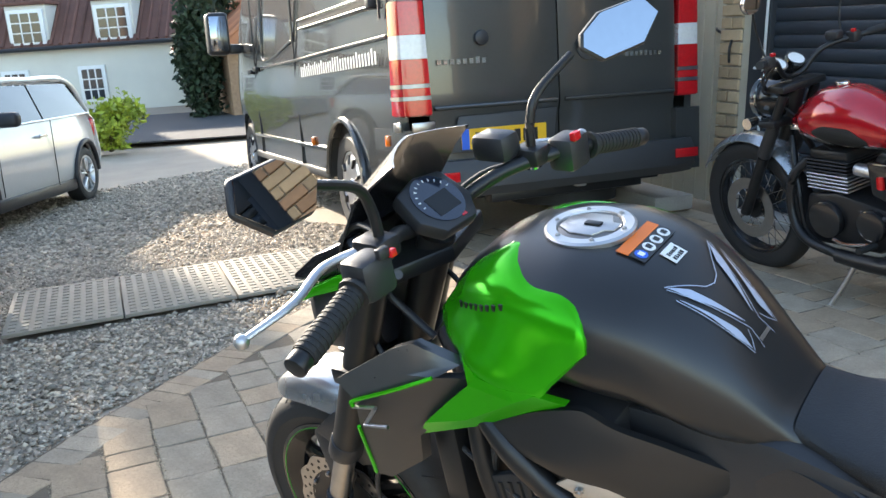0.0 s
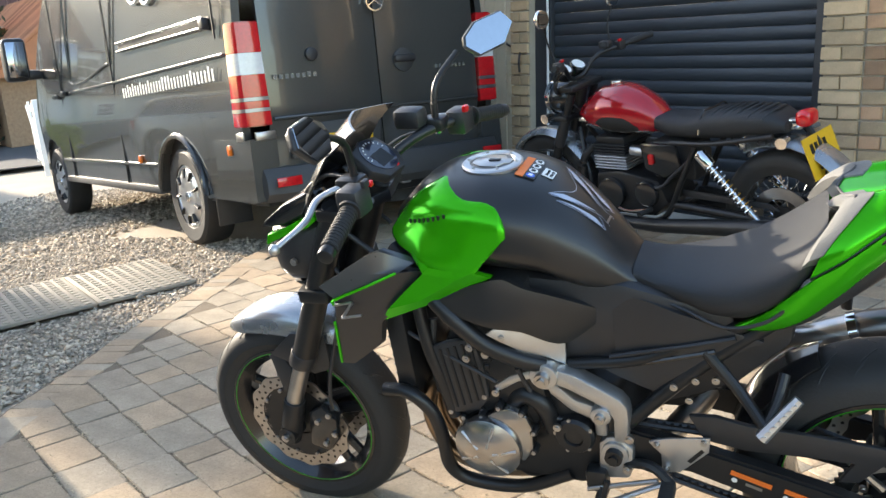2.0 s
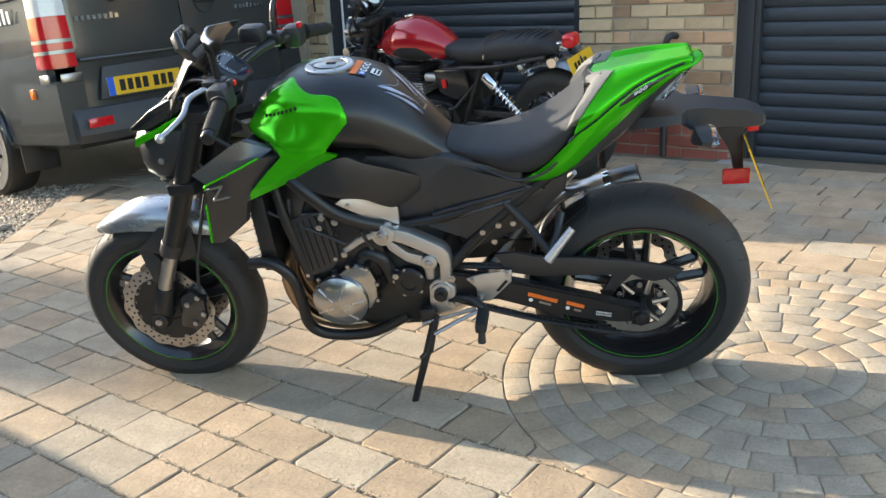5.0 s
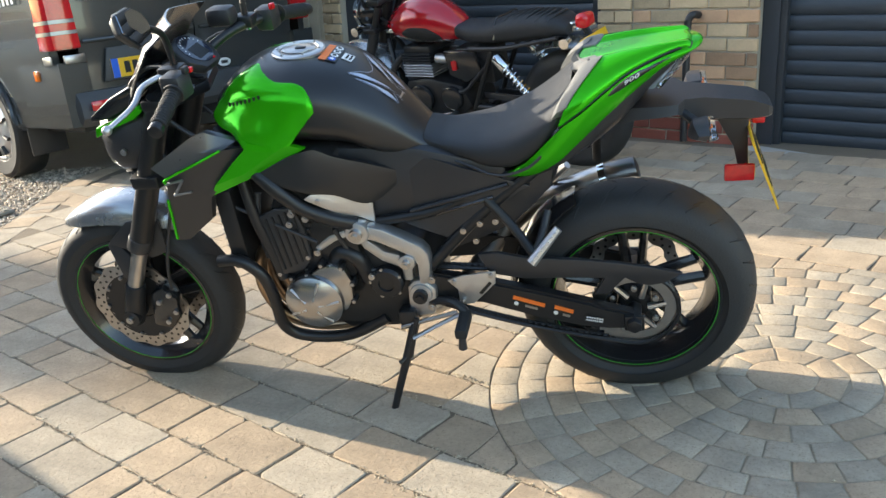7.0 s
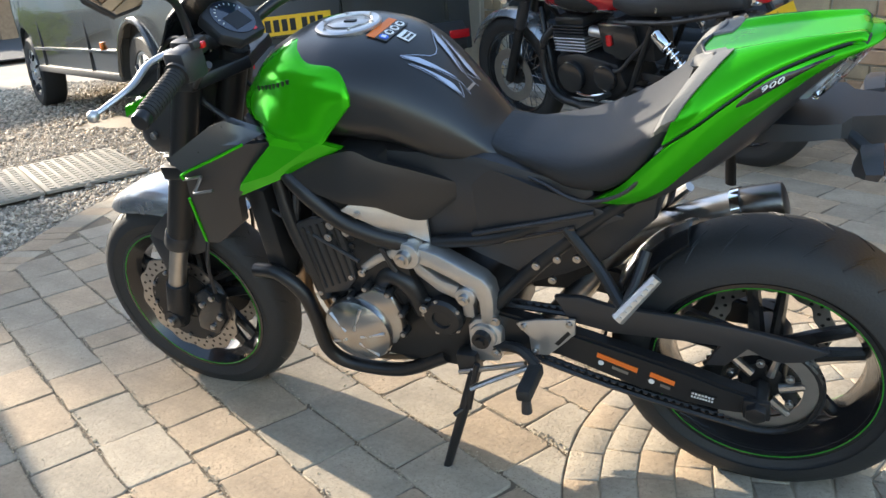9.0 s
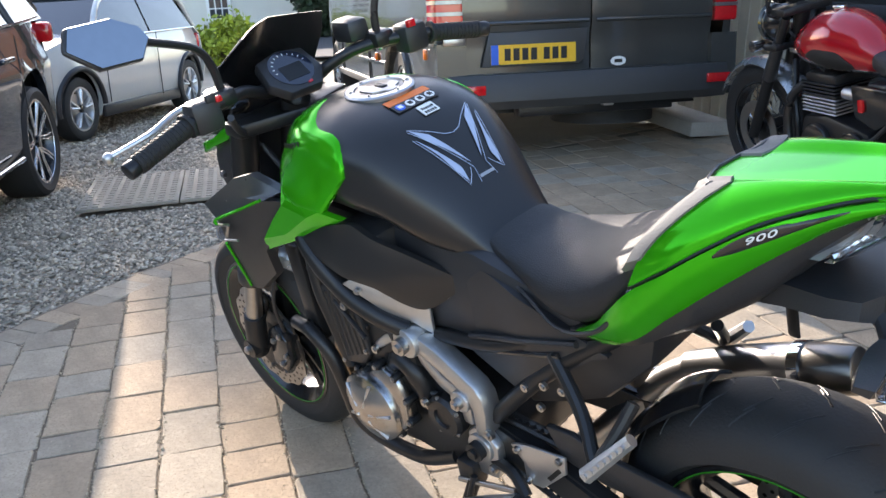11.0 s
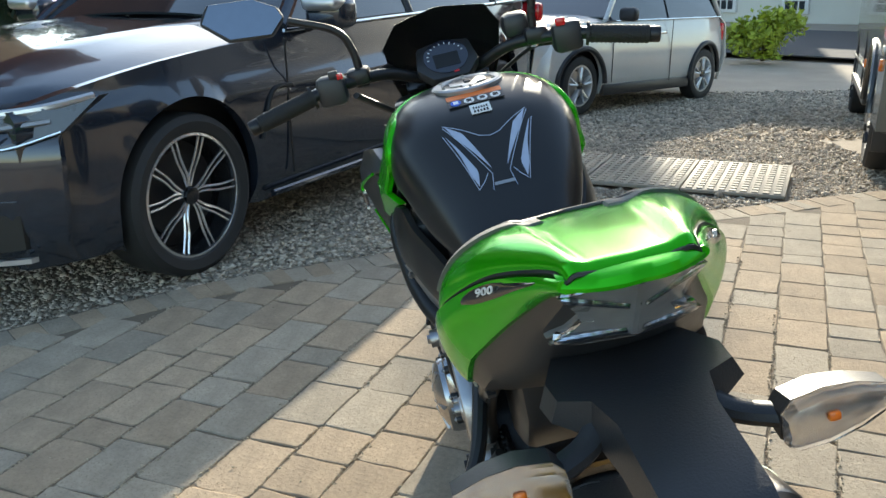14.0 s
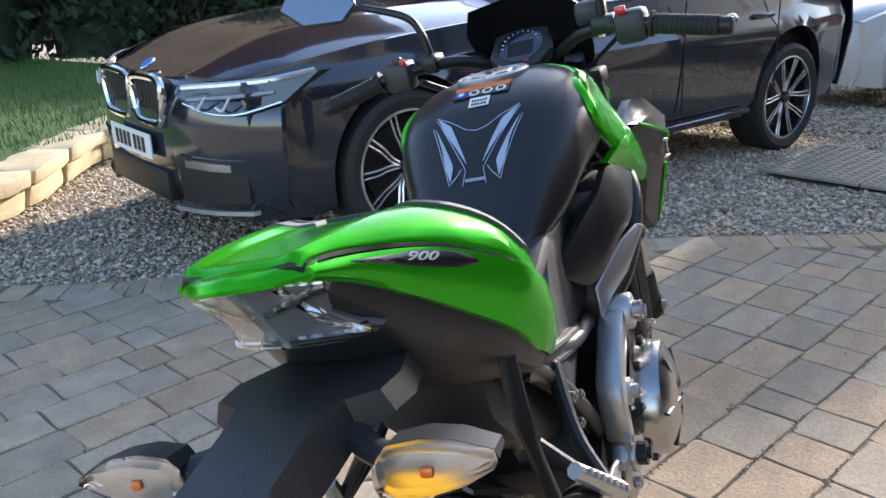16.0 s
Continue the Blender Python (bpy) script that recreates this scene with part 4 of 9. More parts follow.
def wheel(name, cx, R, w, rim, rim_w, spokes=5):
    hub = thing(name, "", "", None)
    hub.parent = bike
    hub.matrix_basis = Matrix.Translation((cx, 0, R))
    part("tyre", lathe(tyre_profile(R, w, rim), seg=72), M["rubber"], hub, "black road tyre with grooved tread")
    gb = bmesh.new()
    for k in range(26):
        a = 2 * math.pi * k / 26
        for s in (-1, 1):
            for u, off in ((0.28, 0.0), (0.55, 0.05)):
                y0, y1 = s * w * 0.5 * (u - 0.16), s * w * 0.5 * (u + 0.20)
                pts = []
                for q in range(4):
                    y = y0 + (y1 - y0) * q / 3
                    side = R - w * 0.42
                    rr = side + (R - side) * max(0.0, 1 - (2 * y / w) ** 2) ** 0.4 - 0.0013
                    aa = a + off + 0.10 * q / 3
                    pts.append((rr * math.cos(aa), y, rr * math.sin(aa)))
                for (p0, p1) in zip(pts, pts[1:]):
                    rod(p0, p1, 0.0022, 5, bm=gb)
    # grooves are thin black rods, their shade put into the colour
    tagged(part("tread_groove", gb, M["black_print_and_gaps"], hub), kind="stuff")
    rw = rim_w / 2
    part("rim", lathe([(rim + 0.004, -rw), (rim + 0.004, -rw + 0.008), (rim - 0.012, -rw + 0.014), (rim - 0.026, -rw * 0.3), (rim - 0.026, rw * 0.3),
                       (rim - 0.012, rw - 0.014), (rim + 0.004, rw - 0.008), (rim + 0.004, rw), (rim - 0.007, rw), (rim - 0.034, rw * 0.4), (rim - 0.034, -rw * 0.4), (rim - 0.007, -rw)], seg=72),
         M["black_paint"], hub, "gloss black cast rim")
    for s in (-1, 1):
        part("rim_tape", lathe([(rim - 0.0045, s * (rw + 0.0012)), (rim - 0.0066, s * (rw + 0.0012)), (rim - 0.0066, s * (rw - 0.002)), (rim - 0.0045, s * (rw - 0.002))], seg=72), M["green_tape"], hub, "green rim tape")
    for k in range(spokes):
        a = 2 * math.pi * (k + 0.25) / spokes
        for d in (-0.16, 0.16):
            p0 = Vector((0.035 * math.cos(a + 3 * d), 0, 0.035 * math.sin(a + 3 * d)))
            p1 = Vector(((rim - 0.028) * math.cos(a + d), 0, (rim - 0.028) * math.sin(a + d)))
            part("spoke", tube([p0, (p0 + p1) / 2 + Vector((0, 0.004, 0)), p1], 0.014, 8, 4, taper=0.011, flat=1.3), M["black_paint"], hub)
    part("hub_shell", cyl(0.045, rim_w * 1.15, "Y", bevel=0.006), M["black_metal"], hub)
    return hub


front_wheel = wheel("front_wheel", -0.763, 0.298, 0.12, 0.219, 0.100)
rear_wheel = wheel("rear_wheel", 0.692, 0.313, 0.182, 0.219, 0.150)
for s in (-1, 1):
    d = wavy_disc("brake_disc", 0.150, 0.112, s * 0.062, front_wheel, (0, 0, 0))
    part("disc_carrier", lathe([(0.115, s * 0.062 - 0.003), (0.115, s * 0.062 + 0.003), (0.045, s * 0.055 + 0.003), (0.045, s * 0.055 - 0.003)], seg=36), M["black_metal"], front_wheel)
    for k in range(10):
        a = 2 * math.pi * k / 10
        bolt(front_wheel, (0.108 * math.cos(a), s * 0.067, 0.108 * math.sin(a)), 0.006, (0, s, 0))
wavy_disc("rear_brake_disc", 0.125, 0.09, 0.095, rear_wheel, (0, 0, 0), 10, 22)
# rear sprocket with teeth and lightening holes
sb = bmesh.new()
nt = 42
ring = []
for k in range(nt * 2):
    a = math.pi * k / nt
    ring.append((0.112 + (0.005 if k % 2 else -0.003)) * Vector((math.cos(a), 0, math.sin(a))))
inn = [0.078 * v.normalized() for v in ring]
V = [[sb.verts.new(v + Vector((0, h, 0))) for v in q] for h in (-0.103, -0.097) for q in (ring, inn)]
for k in range(nt * 2):
    j = (k + 1) % (nt * 2)
    sb.faces.new((V[0][k], V[0][j], V[1][j], V[1][k])), sb.faces.new((V[2][k], V[3][k], V[3][j], V[2][j]))
    sb.faces.new((V[0][k], V[2][k], V[2][j], V[0][j])), sb.faces.new((V[1][k], V[1][j], V[3][j], V[3][k]))
bmesh.ops.recalc_face_normals(sb, faces=sb.faces[:])
sprocket = part("sprocket", sb, M["steel"], rear_wheel, "steel rear sprocket")
for k in range(6):
    a = 2 * math.pi * k / 6
    part("sprocket_arm", rod((0.035 * math.cos(a), -0.1, 0.035 * math.sin(a)), (0.082 * math.cos(a + 0.15), -0.1, 0.082 * math.sin(a + 0.15)), 0.010, 8, r2=0.008), M["steel"], sprocket)
for k in range(6):
    a = 2 * math.pi * (k + 0.5) / 6
    bolt(rear_wheel, (0.062 * math.cos(a), -0.104, 0.062 * math.sin(a)), 0.008)
part("axle_nut", rod((0, -0.185, -0.004), (0, -0.1, 0), 0.021, 6, bevel=0.003), M["black_metal"], rear_wheel)

# chain: separate links along both runs and round the sprockets
cf, cr, rf, rr = Vector((0.080, 0.415)), Vector((0.692, 0.313)), 0.042, 0.112
path_pts = []
dirv = (cr - cf).normalized()
nrm = Vector((-dirv.y, dirv.x))
for k in range(36):
    path_pts.append(cf + nrm * rf + (cr + nrm * rr - cf - nrm * rf) * k / 36)
for k in range(14):
    a = math.atan2(nrm.y, nrm.x) - math.pi * k / 14
    path_pts.append(cr + rr * Vector((math.cos(a), math.sin(a))))
for k in range(36):
    q = cr - nrm * rr + (cf - nrm * rf - cr + nrm * rr) * k / 36
    path_pts.append(q + Vector((0, -0.018 * math.sin(math.pi * k / 36))))
for k in range(7):
    a = math.atan2(-nrm.y, -nrm.x) - math.pi * k / 7
    path_pts.append(cf + rf * Vector((math.cos(a), math.sin(a))))
cb = bmesh.new()
for i, p in enumerate(path_pts):
    q = path_pts[(i + 1) % len(path_pts)]
    for s in (-1, 1):
        a3, b3 = Vector((p.x, -0.1 + s * 0.008, p.y)), Vector((q.x, -0.1 + s * 0.008, q.y))
        tube([a3, b3], 0.0065, 6, bm=cb, flat=0.9)
    rod((p.x, -0.112, p.y), (p.x, -0.088, p.y), 0.005, 8, bm=cb)
part("chain", cb, M["black_metal"], bike, "oily steel drive chain")

# forks, mudguard and calipers
for s in (-1, 1):
    y = s * 0.103
    part("fork_tube", rod((-0.652, y, 0.56), (-0.462, y, 0.965), 0.031, 20), M["black_metal"], bike)
    part("fork_collar", rod((-0.672, y, 0.525), (-0.652, y, 0.563), 0.034, 20, bevel=0.004), M["black_plastic"], bike)
    part("fork_stanchion", rod((-0.728, y, 0.40), (-0.664, y, 0.535), 0.0225, 20), M["chrome"] if s > 2 else M["steel"], bike, "bright steel fork leg")
    fb = rod((-0.775, y, 0.27), (-0.726, y, 0.405), 0.029, 16, bevel=0.006)
    rod((-0.763, y - 0.03, 0.298), (-0.763, y + 0.03, 0.298), 0.026, 16, bm=fb)
    part("fork_foot", fb, M["black_metal"], bike)
    bolt(bike, (-0.763, y + s * 0.03, 0.298), 0.011, (0, s, 0))
    cal = plate([(-0.72, 0.25), (-0.66, 0.235), (-0.625, 0.28), (-0.62, 0.345), (-0.655, 0.385), (-0.70, 0.36), (-0.71, 0.30)], 0.045, 0.008, at=s * 0.075)
    part("brake_caliper", cal, M["black_paint"], bike, "black radial brake caliper")
    for px, pz in ((-0.665, 0.265), (-0.63, 0.30), (-0.635, 0.36), (-0.675, 0.335)):
        bolt(bike, (px, s * 0.098, pz), 0.008, (0, s, 0))
    part("brake_hose", tube([(-0.63, s * 0.085, 0.37), (-0.60, s * 0.10, 0.48), (-0.56, s * 0.07, 0.62), (-0.50, s * 0.05, 0.78)], 0.005, 8), M["black_plastic"], bike)
    # carbon-black wheel guard between fork and tyre
    sg = plate([(-0.79, 0.52), (-0.763, 0.545), (-0.70, 0.43), (-0.735, 0.37), (-0.775, 0.41)], 0.012, 0.004, at=s * 0.072)
    part("abs_cover", sg, M["black_plastic"], bike)
# front mudguard: a curved shell over the tyre
secs = []
for k in range(15):
    a = radians(122 - 74 * k / 14)
    wv = interp(k / 14, [(0, 0.034), (0.15, 0.066), (0.5, 0.078), (0.85, 0.07), (1, 0.05)])
    drop = interp(k / 14, [(0, 0.006), (0.3, 0.045), (0.6, 0.055), (1, 0.02)])
    Ro = interp(k / 14, [(0, 0.322), (0.4, 0.342), (1, 0.356)])
    row = []
    for j in range(13):
        u = -1 + 2 * j / 12
        y = wv * math.sin(u * math.pi / 2)
        rad = Ro + 0.012 * math.cos(u * math.pi / 2) - drop * max(0, abs(u) - 0.45) / 0.55
        row.append((-0.763 + rad * math.cos(a), y, 0.298 + rad * math.sin(a)))
    inner = [(-0.763 + (Vector((p[0] + 0.763, p[2] - 0.298)).length - 0.005) * math.cos(a), p[1] * 0.95, 0.298 + (Vector((p[0] + 0.763, p[2] - 0.298)).length - 0.005) * math.sin(a)) for p in reversed(row)]
    secs.append(row + inner)
part("front_mudguard", loft(secs), M["silver_paint"], bike, "silver-grey painted front mudguard")
for s in (-1, 1):
    part("mudguard_stay", plate([(-0.70, 0.60), (-0.60, 0.60), (-0.60, 0.50), (-0.655, 0.48), (-0.78, 0.53)], 0.006, 0.002, at=s * 0.080), M["black_plastic"], bike)

# steering head: triple clamps, bars, controls
part("lower_clamp", plate([(-0.60, -0.14), (-0.52, -0.14), (-0.47, 0), (-0.52, 0.14), (-0.60, 0.14), (-0.62, 0)], 0.035, 0.006, "XY", 0.745), M["black_metal"], bike)
part("upper_clamp", plate([(-0.49, -0.14), (-0.42, -0.14), (-0.37, 0), (-0.42, 0.14), (-0.49, 0.14), (-0.50, 0)], 0.03, 0.006, "XY", 0.955), M["black_metal"], bike)
part("steering_stem", rod((-0.53, 0, 0.72), (-0.40, 0, 0.99), 0.032), M["black_metal"], bike)
part("stem_nut", rod((-0.405, 0, 0.985), (-0.398, 0, 1.0), 0.02, 6), M["chrome"], bike)
part("handlebar", tube([(-0.255, -0.40, 1.020), (-0.285, -0.26, 1.052), (-0.345, -0.14, 1.052), (-0.40, -0.06, 1.018), (-0.405, 0.0, 1.015), (-0.40, 0.06, 1.018), (-0.345, 0.14, 1.052), (-0.285, 0.26, 1.052), (-0.255, 0.40, 1.020)], 0.0125, 14, 6), M["black_metal"], bike)
for s in (-1, 1):
    g0, g1 = Vector((-0.278, s * 0.285, 1.047)), Vector((-0.256, s * 0.405, 1.020))
    gp = part("grip", rod(g0, g1, 0.0175, 16), M["grip"], bike, "ribbed black rubber grip")
    rb_ = bmesh.new()
    for k in range(14):
        q0 = g0.lerp(g1, (k + 0.2) / 14)
        q1 = g0.lerp(g1, (k + 0.75) / 14)
        rod(q0, q1, 0.0188, 16, bm=rb_)
    part("grip_rib", rb_, M["grip"], gp)
    part("bar_end", rod(g1, g1 + (g1 - g0).normalized() * 0.022, 0.0165, 16, bevel=0.003), M["black_metal"], bike)
    part("grip_flange", rod(g0, g0.lerp(g1, 0.05), 0.024, 16), M["grip"], bike)
    sw = box(0.055, 0.06, 0.062, (-0.292, s * 0.247, 1.05), 0.012)
    swp = part("switch_housing", sw, M["black_plastic"], bike)
    part("switch_button", box(0.012, 0.02, 0.016, (-0.266, s * 0.235, 1.083), 0.003), M["red_lens"] if s > 0 else M["black_plastic"], swp, "red stop switch" if s > 0 else "")
    if s < 0:
        part("pass_button", box(0.01, 0.012, 0.012, (-0.262, s * 0.222, 1.078), 0.002), M["red_lens"], swp, "red button")
    lv = tube([(-0.345, s * 0.20, 1.062), (-0.372, s * 0.26, 1.055), (-0.36, s * 0.33, 1.037), (-0.378, s * 0.41, 1.018)], 0.0085, 10, 6, taper=0.0065, flat=0.75)
    lever = part("lever", lv, M["alu"], bike, "bare aluminium lever with ball end")
    bb = bmesh.new()
    bmesh.ops.create_uvsphere(bb, u_segments=12, v_segments=8, radius=0.0115, matrix=Matrix.Translation((-0.380, s * 0.414, 1.016)))
    part("lever_ball", bb, M["alu"], lever)
    part("lever_perch", box(0.06, 0.05, 0.035, (-0.33, s * 0.19, 1.062), 0.01), M["black_metal"], bike)
    # mirror stalk and head
    st = [(-0.325, s * 0.185, 1.06), (-0.322, s * 0.19, 1.12), (-0.315, s * 0.215, 1.165), (-0.30, s * 0.30, 1.205)]
    part("mirror_stem", tube(st, 0.009, 10, 6, taper=0.0075), M["black_metal"], bike)
    part("mirror_boss", rod((-0.325, s * 0.185, 1.04), (-0.325, s * 0.185, 1.075), 0.014), M["chrome"] if s > 0 else M["black_metal"], bike)
    out2 = [(0.0, -0.005), (0.028, -0.042), (0.115, -0.048), (0.168, -0.010), (0.150, 0.030), (0.060, 0.038), (0.012, 0.018)]
    head = plate([(x * s, z) for x, z in out2], 0.024, 0.007, "YZ")
    for v in head.verts:
        if v.co.x < -0.004:
            v.co.y, v.co.z = v.co.y * 0.82 + s * 0.014, v.co.z * 0.8
    mh = part("mirror_head", head, M["black_plastic"], bike, "angular black mirror head")
    mh.matrix_basis = Matrix.Translation((-0.288, s * 0.302, 1.215)) @ Matrix.Rotation(radians(16 if s < 0 else -24), 4, "Z") @ Matrix.Rotation(radians(s * 10), 4, "X") @ Matrix.Rotation(radians(-19 if s < 0 else -21), 4, "Y")
    gl = plate([((0.086 + (x - 0.086) * 0.93) * s, -0.004 + (z + 0.004) * 0.9) for x, z in out2], 0.002, 0, "YZ", 0.0132)
    part("mirror_glass", gl, M["mirror"], mh, "mirror glass", smooth=False)
STEER = Matrix.Translation((-0.40, 0, 0)) @ Matrix.Rotation(radians(-4.6), 4, "Z") @ Matrix.Translation((0.40, 0, 0))
part("brake_reservoir", box(0.075, 0.055, 0.05, (-0.375, 0.155, 1.088), 0.014), M["black_plastic"], bike, "black brake fluid reservoir")
part("clutch_cable", tube([(-0.34, -0.17, 1.06), (-0.46, -0.12, 1.05), (-0.56, -0.08, 0.96), (-0.50, -0.10, 0.80), (-0.35, -0.13, 0.68), (-0.1, -0.18, 0.58)], 0.005, 8), M["black_plastic"], bike)
part("throttle_cable", tube([(-0.30, 0.22, 1.04), (-0.43, 0.18, 1.02), (-0.50, 0.08, 0.94), (-0.42, 0.06, 0.85)], 0.005, 8), M["black_plastic"], bike)
part("wire_loom", tube([(-0.30, -0.21, 1.03), (-0.40, -0.15, 0.97), (-0.48, -0.07, 0.90), (-0.40, -0.06, 0.82)], 0.007, 8), M["black_plastic"], bike)

for ob in bike.children:
    if ob.name.split(".")[0] in ("handlebar", "grip", "bar_end", "grip_flange", "switch_housing", "lever", "lever_perch", "mirror_stem", "mirror_boss", "mirror_head", "brake_reservoir", "upper_clamp"):
        ob.matrix_basis = STEER @ ob.matrix_basis

# instrument pod, fly screen and head lamp
POD = Matrix.Translation((-0.385, -0.005, 1.040)) @ Matrix.Rotation(radians(38), 4, "Y") @ Matrix.Scale(0.78, 4)
pod = part("instrument_pod", plate([(-0.062, -0.075), (0.02, -0.088), (0.068, -0.05), (0.072, 0.05), (0.02, 0.088), (-0.062, 0.075), (-0.078, 0.0)], 0.036, 0.008, "XY"), M["black_plastic"], bike, "black instrument pod with round rev counter")
pod.matrix_basis = POD
dsp = part("display", cyl(0.062, 0.004, "Z", (-0.006, 0, 0.019), 40), M["display"], pod, "dark blue instrument display")
ticks = bmesh.new()
for k in range(11):
    a = radians(105 + 17 * k)
    box(0.006, 0.0022, 0.0012, bm=ticks)
    bmesh.ops.transform(ticks, matrix=Matrix.Translation((-0.006 + 0.05 * math.cos(a), 0.05 * math.sin(a), 0.0216)) @ Matrix.Rotation(a, 4, "Z"), verts=ticks.verts[-8:])
part("scale_mark", ticks, M["white"], dsp)
part("display_panel", box(0.05, 0.07, 0.0015, (0.008, 0, 0.0215)), M["black_print_and_gaps"], dsp)
part("warning_light", box(0.008, 0.014, 0.002, (0.055, 0.018, 0.0195)), M["red_lens"], pod)
part("screen", loft([[(x + 0.0, y, z) for x, y, z in row] + [(x + 0.006, y, z) for x, y, z in reversed(row)] for row in
                     [[(-0.60 + 0.05 * abs(u) ** 2, u * 0.105, 0.945) for u in [-1 + j / 5 for j in range(11)]],
                      [(-0.555 + 0.05 * abs(u) ** 2, u * 0.125, 1.01) for u in [-1 + j / 5 for j in range(11)]],
                      [(-0.49 + 0.05 * abs(u) ** 2, u * 0.132, 1.095) for u in [-1 + j / 5 for j in range(11)]],
                      [(-0.425 + 0.05 * abs(u) ** 2, u * 0.098, 1.158 - 0.014 * abs(u)) for u in [-1 + j / 5 for j in range(11)]]]]), M["black_paint"], bike, "dark smoked fly screen")
part("screen_base", loft([[(-0.625 + 0.06 * abs(u) ** 2, u * 0.10, 0.93) for u in [-1 + j / 4 for j in range(9)]] + [(-0.56, u * 0.09, 0.92) for u in [1 - j / 4 for j in range(9)]],
                          [(-0.565 + 0.05 * abs(u) ** 2, u * 0.115, 1.0) for u in [-1 + j / 4 for j in range(9)]] + [(-0.53, u * 0.1, 1.0) for u in [1 - j / 4 for j in range(9)]]]), M["black_plastic"], bike)


def head_row(x, w, z0, z1, p=2.6, n=20):
    zc, h = (z0 + z1) / 2, (z1 - z0) / 2
    r = []
    for k in range(n):
        a = 2 * math.pi * k / n
        c, s_ = math.cos(a), math.sin(a)
        r.append((x - 0.04 * (1 - abs(c)), w * abs(c) ** (2 / p) * (1 if c >= 0 else -1), zc + h * abs(s_) ** (2 / p) * (1 if s_ >= 0 else -1)))
    return r


part("headlight_shell", loft([head_row(-0.50, 0.09, 0.77, 0.96), head_row(-0.57, 0.112, 0.745, 0.95), head_row(-0.63, 0.110, 0.748, 0.915), head_row(-0.668, 0.088, 0.765, 0.892)]), M["black_plastic"], bike, "black headlight shell")
part("headlight_lens", loft([head_row(-0.655, 0.093, 0.775, 0.880), head_row(-0.680, 0.076, 0.788, 0.868)]), M["lens"], bike, "clear headlight lens")
for s in (-1, 1):
    part("headlight_brow", plate([(-0.672, 0.868), (-0.663, 0.898), (-0.616, 0.912), (-0.525, 0.953), (-0.512, 0.938), (-0.543, 0.916), (-0.622, 0.890)], 0.03, 0.006, at=s * 0.100), M["green"], bike, "green headlight brow")
    part("brow_top", plate([(-0.684, 0.908), (-0.675, 0.924), (-0.61, 0.968), (-0.516, 1.008), (-0.50, 0.985), (-0.525, 0.955), (-0.616, 0.914)], 0.05, 0.008, at=s * 0.075), M["black_paint"], bike)
    bolt(bike, (-0.60, s * 0.115, 0.83), 0.009, (0, s, 0))
part("headlight_chin", plate([(-0.66, 0.75), (-0.56, 0.70), (-0.50, 0.71), (-0.50, 0.76)], 0.14, 0.008), M["black_plastic"], bike)

# tank
TZ = [(-0.325, 0.950), (-0.25, 1.010), (-0.19, 1.027), (-0.109, 1.030), (-0.05, 1.021), (0.014, 1.000), (0.07, 0.960), (0.118, 0.912), (0.16, 0.860), (0.195, 0.818), (0.225, 0.795)]
TW = [(-0.325, 0.085), (-0.25, 0.138), (-0.16, 0.170), (-0.06, 0.176), (0.02, 0.162), (0.09, 0.138), (0.15, 0.108), (0.19, 0.090), (0.225, 0.080)]
TB = [(-0.325, 0.82), (-0.1, 0.822), (0.0, 0.812), (0.1, 0.768), (0.225, 0.748)]
TP = 2.9  # squareness of the tank's shoulders


def tank_row(x, grow=0.0, n=36):
    zt, w, zb = interp(x, TZ) + grow, interp(x, TW) + grow, interp(x, TB)
    zm = zb + (zt - zb) * 0.42
    r = []
    for k in range(n):
        a = 2 * math.pi * k / n
        c, s_ = math.cos(a), math.sin(a)
        p = TP if s_ >= 0 else 2.25
        yy = w * abs(c) ** (2 / p) * (1 if c >= 0 else -1)
        zz = zm + ((zt - zm) if s_ >= 0 else (zm - zb)) * abs(s_) ** (2 / p) * (1 if s_ >= 0 else -1)
        r.append((x, yy, zz))
    return r


def tank_y(x, z, grow=0.0):
    """Half width of the tank's skin at a height."""
    zt, w, zb = interp(x, TZ) + grow, interp(x, TW) + grow, interp(x, TB)
    zm = zb + (zt - zb) * 0.42
    t = (z - zm) / ((zt - zm) if z >= zm else (zm - zb))
    p = TP if z >= zm else 2.25
    return w * max(0.0, 1 - min(1.0, abs(t)) ** p) ** (1 / p)


tank = part("fuel_tank", loft([tank_row(-0.325 + 0.55 * k / 34) for k in range(35)]), M["matt_grey"], bike, "matt black fuel tank")


def skin(name, hi, lo, x0, x1, side, mat, parent, lift=0.006, nx=28, nz=10, surf=tank_y, label="", thick=0.006):
    """A panel that follows a surface between two edge curves."""
    out, inn = [], []
    for i in range(nx + 1):
        x = x0 + (x1 - x0) * i / nx
        h, l_ = interp(x, hi), interp(x, lo)
        ro, ri = [], []
        for j in range(nz + 1):
            z = l_ + (h - l_) * j / nz
            y = surf(x, z)
            edge = min(j, nz - j, i, nx - i)
            li = lift * (0.55 if edge == 0 else 1.0)
            ro.append((x, side * (y + li), z)), ri.append((x, side * (y + li - thick), z))
        out.append(ro + ri[::-1])
    return part(name, loft(out), mat, parent, label)


